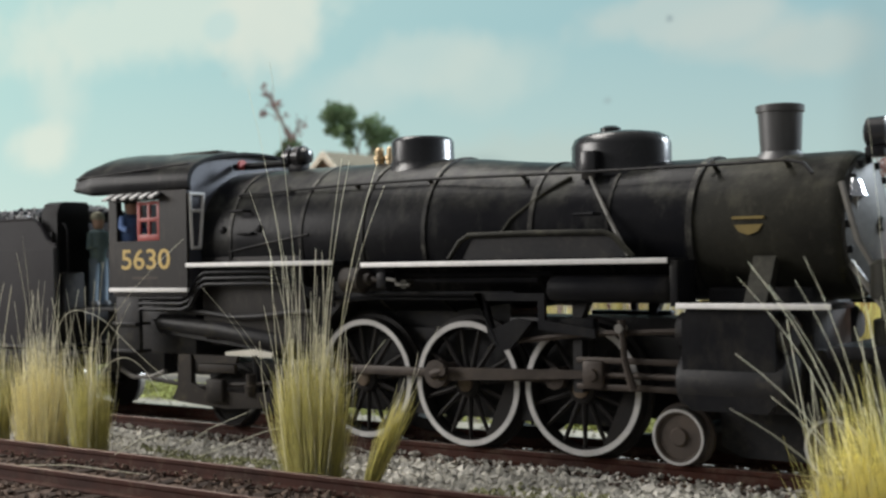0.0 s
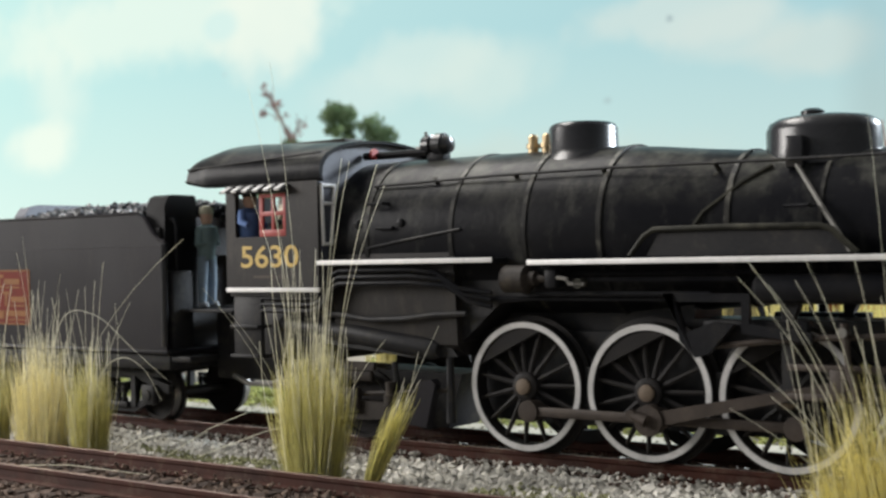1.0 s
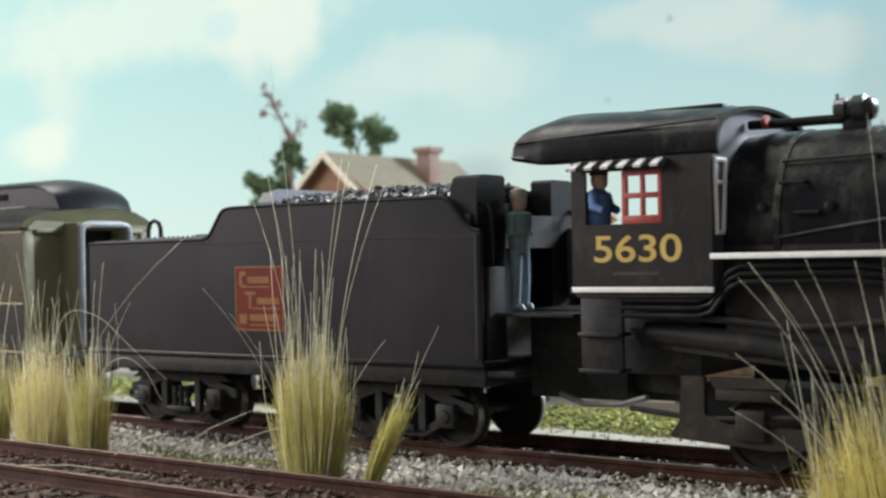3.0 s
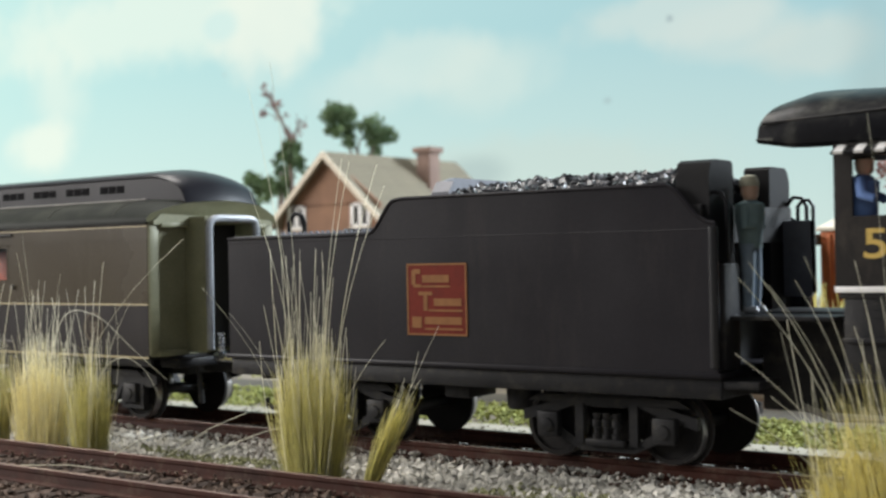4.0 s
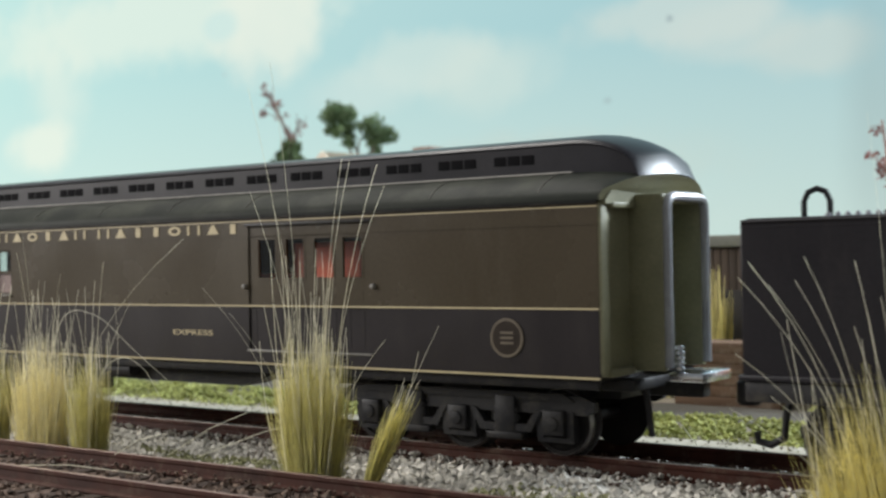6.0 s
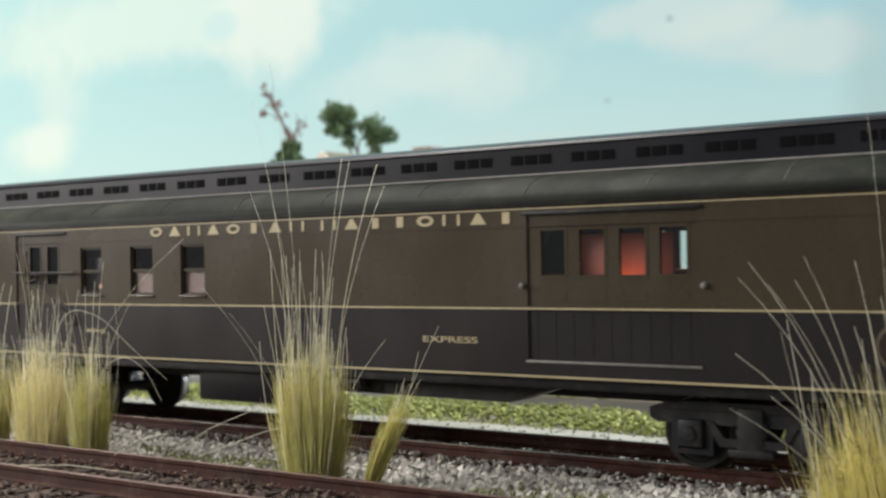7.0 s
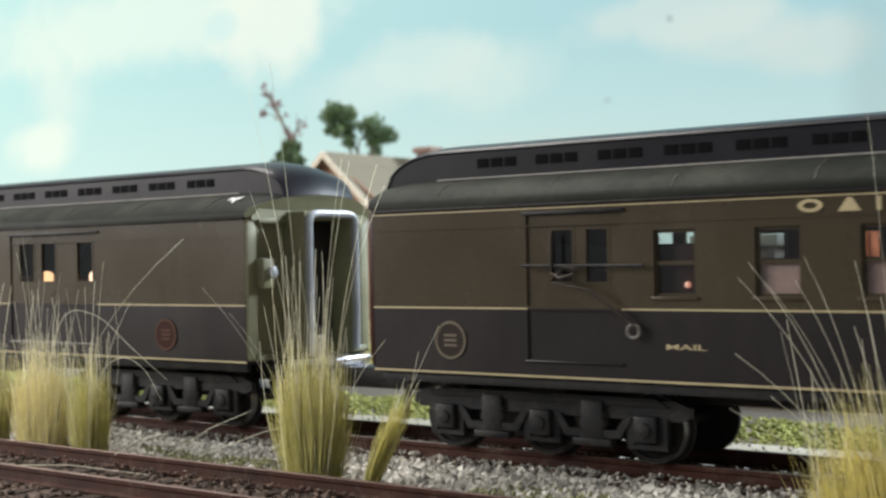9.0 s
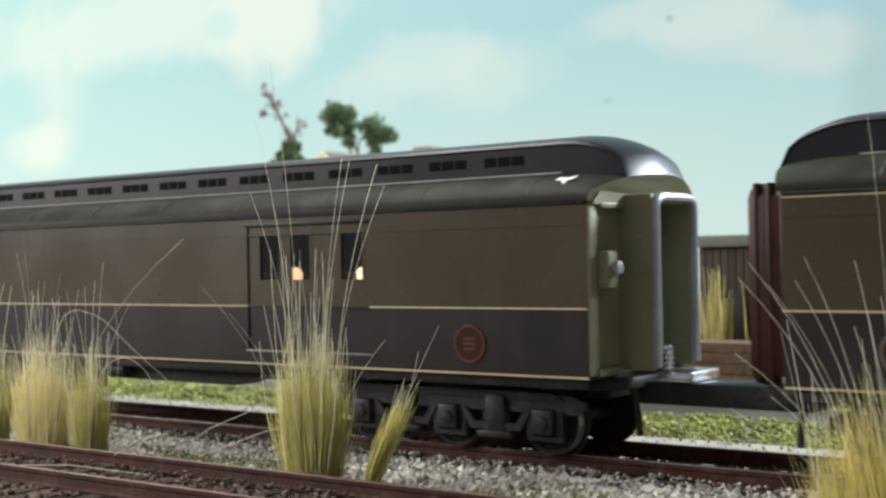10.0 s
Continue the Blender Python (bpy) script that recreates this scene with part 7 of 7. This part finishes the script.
def build_trees():
    rng = random.Random(17)
    cl = []
    for c, r, k in (((-500, 392, 115), 7.5, 9), ((-488, 396, 112), 6, 5), ((-506, 392, 107), 5, 4), ((-481, 403, 104), 7, 9), ((-484, 402, 96), 5, 4), ((-495, 392, 102), 5, 4)):
        for _ in range(k):
            cl.append(((c[0] + rng.gauss(0, r * 0.5), c[1] + rng.gauss(0, r * 0.5), c[2] + rng.gauss(0, r * 0.45)), r * rng.uniform(0.5, 0.8)))
    tree("tree", (-490, 396, -4), ([(-490, 396, -4), (-489, 396, 40), (-491, 396, 80), (-492, 396, 98)], [2.6, 2.0, 1.5, 0.9]),
         [((-491, 396, 84), (-500, 392, 114), 1.0), ((-490.5, 396, 80), (-481, 403, 104), 1.0), ((-492, 396, 96), (-487, 396, 113), 0.7), ((-492, 396, 96), (-506, 392, 107), 0.6)],
         cl, LEAF, BARK, "green tree with a gappy two-lobed crown behind the house", 31, 1.5, 260)
    cl = []
    for c, r, k in (((-442, 284, 86), 6, 9), ((-449, 284, 82), 5, 6), ((-437, 284, 80), 5, 6), ((-470, 288, 72), 6, 8), ((-461, 287, 66), 7, 8), ((-450, 286, 70), 7, 8)):
        for _ in range(k):
            cl.append(((c[0] + rng.gauss(0, r * 0.6), c[1] + rng.gauss(0, r * 0.5), c[2] + rng.gauss(0, r * 0.4)), r * rng.uniform(0.4, 0.6)))
    tree("bush", (-452, 286, -4), ([(-452, 286, -4), (-451, 286, 40), (-448, 285, 76)], [2.4, 2.0, 1.0]), [], cl, LEAF, BARK, "dense green shrubs beside the house", 33, 1.4, 260)
    pts = [(-454.5, 279, 119), (-452, 279, 113), (-448, 279.5, 109), (-455, 279, 105), (-445, 280, 103), (-446, 281, 110), (-436, 286, 100), (-442, 284, 96), (-437, 286, 95), (-440, 284, 91), (-444, 284, 88)]
    cl = [((q[0] + rng.gauss(0, 1.6), q[1] + rng.gauss(0, 1), q[2] + rng.gauss(0, 1.6)), rng.uniform(1.2, 2.2)) for q in pts for _ in range(3)]
    tree("bare_tree", (-440, 284, -4), ([(-440, 284, -4), (-440, 284, 60), (-441, 284, 92), (-446, 281, 106), (-453, 279, 117)], [1.8, 1.4, 0.9, 0.6, 0.25]),
         [((-441, 284, 90), (-436, 286, 101), 0.5), ((-445, 281.5, 103), (-456, 279, 105), 0.4), ((-446, 281, 106), (-444.5, 281, 112), 0.35), ((-441, 284, 88), (-446, 283, 93), 0.4), ((-449, 280, 111), (-457, 279, 116), 0.3), ((-450, 279.5, 112), (-447, 279, 119), 0.3), ((-438, 285, 96), (-432, 287, 103), 0.3), ((-437, 285.5, 98), (-438, 286, 105), 0.3)],
         cl, LEAF_RED, BARK, "sparse tree with dull red leaves", 35, 0.85, 240)
    cl = [((-208 + rng.gauss(0, 3.5), 184 + rng.gauss(0, 2), 41 + rng.gauss(0, 3.5)), rng.uniform(1.2, 2.6)) for _ in range(12)]
    tree("autumn_shrub", (-207, 184, -4), ([(-207, 184, -4), (-207, 184, 20), (-208, 184, 38)], [1.4, 1.0, 0.4]),
         [((-207, 184, 18), (-213, 184, 42), 0.4), ((-207, 184, 20), (-201, 185, 44), 0.4)], cl, LEAF_ORANGE, BARK, "orange autumn shrub behind the train", 37, 1.0, 380)
    limbs = []
    for _ in range(110):
        x = rng.uniform(-243, -183)
        limbs.append(((x, 172 + rng.gauss(0, 3), -4), (x + rng.gauss(0, 3), 172 + rng.gauss(0, 3), rng.uniform(24, 40)), 0.45))
    tree("thicket", (-193, 172, -4), ([(-193, 172, -4), (-193, 172, 30)], [0.8, 0.3]), limbs, [((rng.uniform(-243, -183), 172, rng.uniform(12, 36)), 2.6) for _ in range(34)], LEAF_RED, TWIG,
         "grey-brown bare thicket of thin upright twigs", 38, 0.9, 150)
    cl = [((-126 + rng.gauss(0, 3), 220 + rng.gauss(0, 2), 58 + rng.gauss(0, 6)), 2.2) for _ in range(9)]
    tree("bare_tree", (-124, 221, -4), ([(-124, 221, -4), (-124.5, 221, 30), (-126, 220, 55), (-127.8, 219, 72)], [1.8, 1.4, 0.8, 0.3]),
         [((-125, 220, 45), (-120, 222, 66), 0.6), ((-125.5, 220, 52), (-129, 219, 60), 0.4)], cl, LEAF_RED, TWIG, "pinkish tree with bare thin twigs", 39, 1.1, 200)


def build_far_things():
    rng = random.Random(41)
    S = thing("shed", (-134, 135, -4), "weathered dark brown plank shed with a flat tarred roof", "shed")
    sh = S["at_mm"]
    part("shed_body", box(B(), -144.6, -124.4, 122.4, 150, -4, 33), SHEDM, S)
    me = mesh_of("plank", box(B(), -0.95, 0.95, -0.3, 0.3, 0, 36.4, 0.08), SHEDM)
    for k in range(10):
        ob = new("plank", me)
        ob.parent = S
        ob.location = Vector((-143.6 + 2.06 * k - sh[0], 122.1 - sh[1], rng.uniform(0, 0.3))) * U
    part("shed_roof", box(B(), -146.4, -122.8, 120, 152, 33, 36, 0.3), SHEDROOF, S, "grey-green tarred flat roof")
    part("shed_door", box(B(), -137.5, -131.5, 121.4, 122, -4, 22, 0.1), DARKIN, S, "dark doorway boards")
    W = thing("boxcar", (-66, 156, -4), "orange parked boxcar with a pale roof", "boxcar")
    part("boxcar_body", box(B(), -122.6, -10, 149, 175, 2, 36.8, 0.4), BOXCAR, W, "orange painted side")
    for k in range(12):
        x = -120 + 10 * k
        part("side_rib", box(B(), x - 0.4, x + 0.4, 148.4, 149.1, 4, 36, 0.1), BOXCAR, W)
    part("boxcar_roof", prism_x(B(), [(147.8, 36.8), (147.8, 37.6), (162, 40.2), (176.2, 37.6), (176.2, 36.8)], -123.4, -9), TRIM, W, "pale cream roof")
    for x in (-108, -90, -42, -24):
        part("wheel", lathe(B(), (x, 0, 1.0), "y", [(151, 0.5), (151, 5), (153, 5), (153, 0.5)], 20), UNDER, W)
    part("underframe", box(B(), -118, -14, 151, 173, -1, 2, 0.3), UNDER, W)
    P = thing("timber_stack", (-124, 97, -4.2), "low stack of brown timbers", "timber stack")
    sh = P["at_mm"]
    me = mesh_of("timber", box(B(), -13, 13, -1.2, 1.2, 0, 2.5, 0.25), TIMBER)
    for row in range(6):
        for k in range(4):
            ob = new("timber", me)
            ob.parent = P
            ob.location = Vector((rng.uniform(-1, 1) - 1, -4 + 2.6 * k, 2.5 * row)) * U
    for i, (x, y, w, h, n) in enumerate(((-160, 108, 11, 27, 190), (-146, 110, 8, 24, 110), (-174, 112, 10, 18, 110), (-136, 112, 4, 30, 70), (-122, 114, 5, 26, 80), (-99, 112, 9, 24, 300), (-112, 110, 6, 27, 70), (-82, 112, 9, 24, 260), (-190, 114, 10, 25, 150), (-207, 113, 10, 26, 160), (-224, 114, 10, 25, 160), (-241, 116, 10, 24, 150))):
        straw_clump(x, y, w, h, n, 60 + i)


# ---- build everything ----
build_setting()
LOCOMOTIVE = build_locomotive()
TENDER = build_tender()
CAR_MAIL, CAR_BAGGAGE = build_cars()
FIGURES = build_figures()
build_tufts()
build_house()
build_trees()
build_far_things()
build_turf()
build_stones()
build_track("track_1", 0.0, 0.0, "rusty railway track on dark ties", random.Random(51))
build_track("track_2", -50.4, -0.5, "rusty siding track on dark ties", random.Random(52))
bpy.context.view_layer.update()


# ---- what moves ----
def run_at(t):
    """Millimetres run at t, a smooth curve through RUN."""
    ts, ss = [a for a, _ in RUN], [b for _, b in RUN]
    n = len(ts)
    i = max(0, min(n - 2, max(k for k in range(n) if ts[k] <= t + 1e-9)))
    slope = [(ss[min(k + 1, n - 1)] - ss[max(k - 1, 0)]) / (ts[min(k + 1, n - 1)] - ts[max(k - 1, 0)]) for k in range(n)]
    h = ts[i + 1] - ts[i]
    u = (t - ts[i]) / h
    return ((2 * u ** 3 - 3 * u ** 2 + 1) * ss[i] + (u ** 3 - 2 * u ** 2 + u) * h * slope[i] + (-2 * u ** 3 + 3 * u ** 2) * ss[i + 1] + (u ** 3 - u ** 2) * h * slope[i + 1])


def crank_at(t):
    """The drivers' crank, in degrees up from ahead; they slip a little as the engine starts."""
    early = [(0.0, 155.0), (0.3, 97.0), (0.5, 68.0), (0.6, 40.0), (0.7, 10.0), (0.8, -18.0), (0.9, -42.0), (1.0, -64.0)]
    if t >= 1.0:
        return -64.0 - math.degrees((run_at(t) - 33.44) / 10.65)
    for (a, p), (b, q) in zip(early, early[1:]):
        if t <= b:
            return p + (q - p) * (t - a) / (b - a)


def motions():
    steps = [k / 15 for k in range(151)]
    for ob in (LOCOMOTIVE, TENDER, CAR_MAIL, CAR_BAGGAGE):
        x = ob["at_mm"][0]
        walk(ob, [(t, pose((x + run_at(t)) * U, 0, 0)) for t in steps])
    for ob, (x, y, z) in FIGURES:
        walk(ob, [(t, pose((x + run_at(t)) * U, y * U, z * U)) for t in steps])
    for ws, r, driver in SPIN:
        p = ws.location.copy()
        rows = []
        for t in steps:
            turn = -crank_at(t) if driver else math.degrees(run_at(t) / r)
            rows.append((t, pose(p.x, p.y, p.z, 0, turn, 0)))
        walk(ws, rows)
    side, main, ecc, cross = SLIDE
    rows = {ob.name: [] for ob in SLIDE}
    for t in steps:
        a = radians(crank_at(t))
        dx, dz = 4.1 * math.cos(a), 4.1 * math.sin(a)
        px, pz = -124.21 + 120 + dx, 10.65 + dz
        reach = math.sqrt(30.0 ** 2 - (13.4 - pz) ** 2)
        rows[side.name].append((t, pose((-146.25 + 120 + dx) * U, -12.0 * U, pz * U)))
        rows[main.name].append((t, pose(px * U, -13.5 * U, pz * U, 0, -math.degrees(math.asin((13.4 - pz) / 30.0)), 0)))
        rows[ecc.name].append((t, pose(px * U, -14.6 * U, pz * U, 0, -math.degrees(a) + 180, 0)))
        rows[cross.name].append((t, pose((px + reach) * U, -13.6 * U, 13.4 * U)))
    for ob in SLIDE:
        walk(ob, rows[ob.name])


motions()
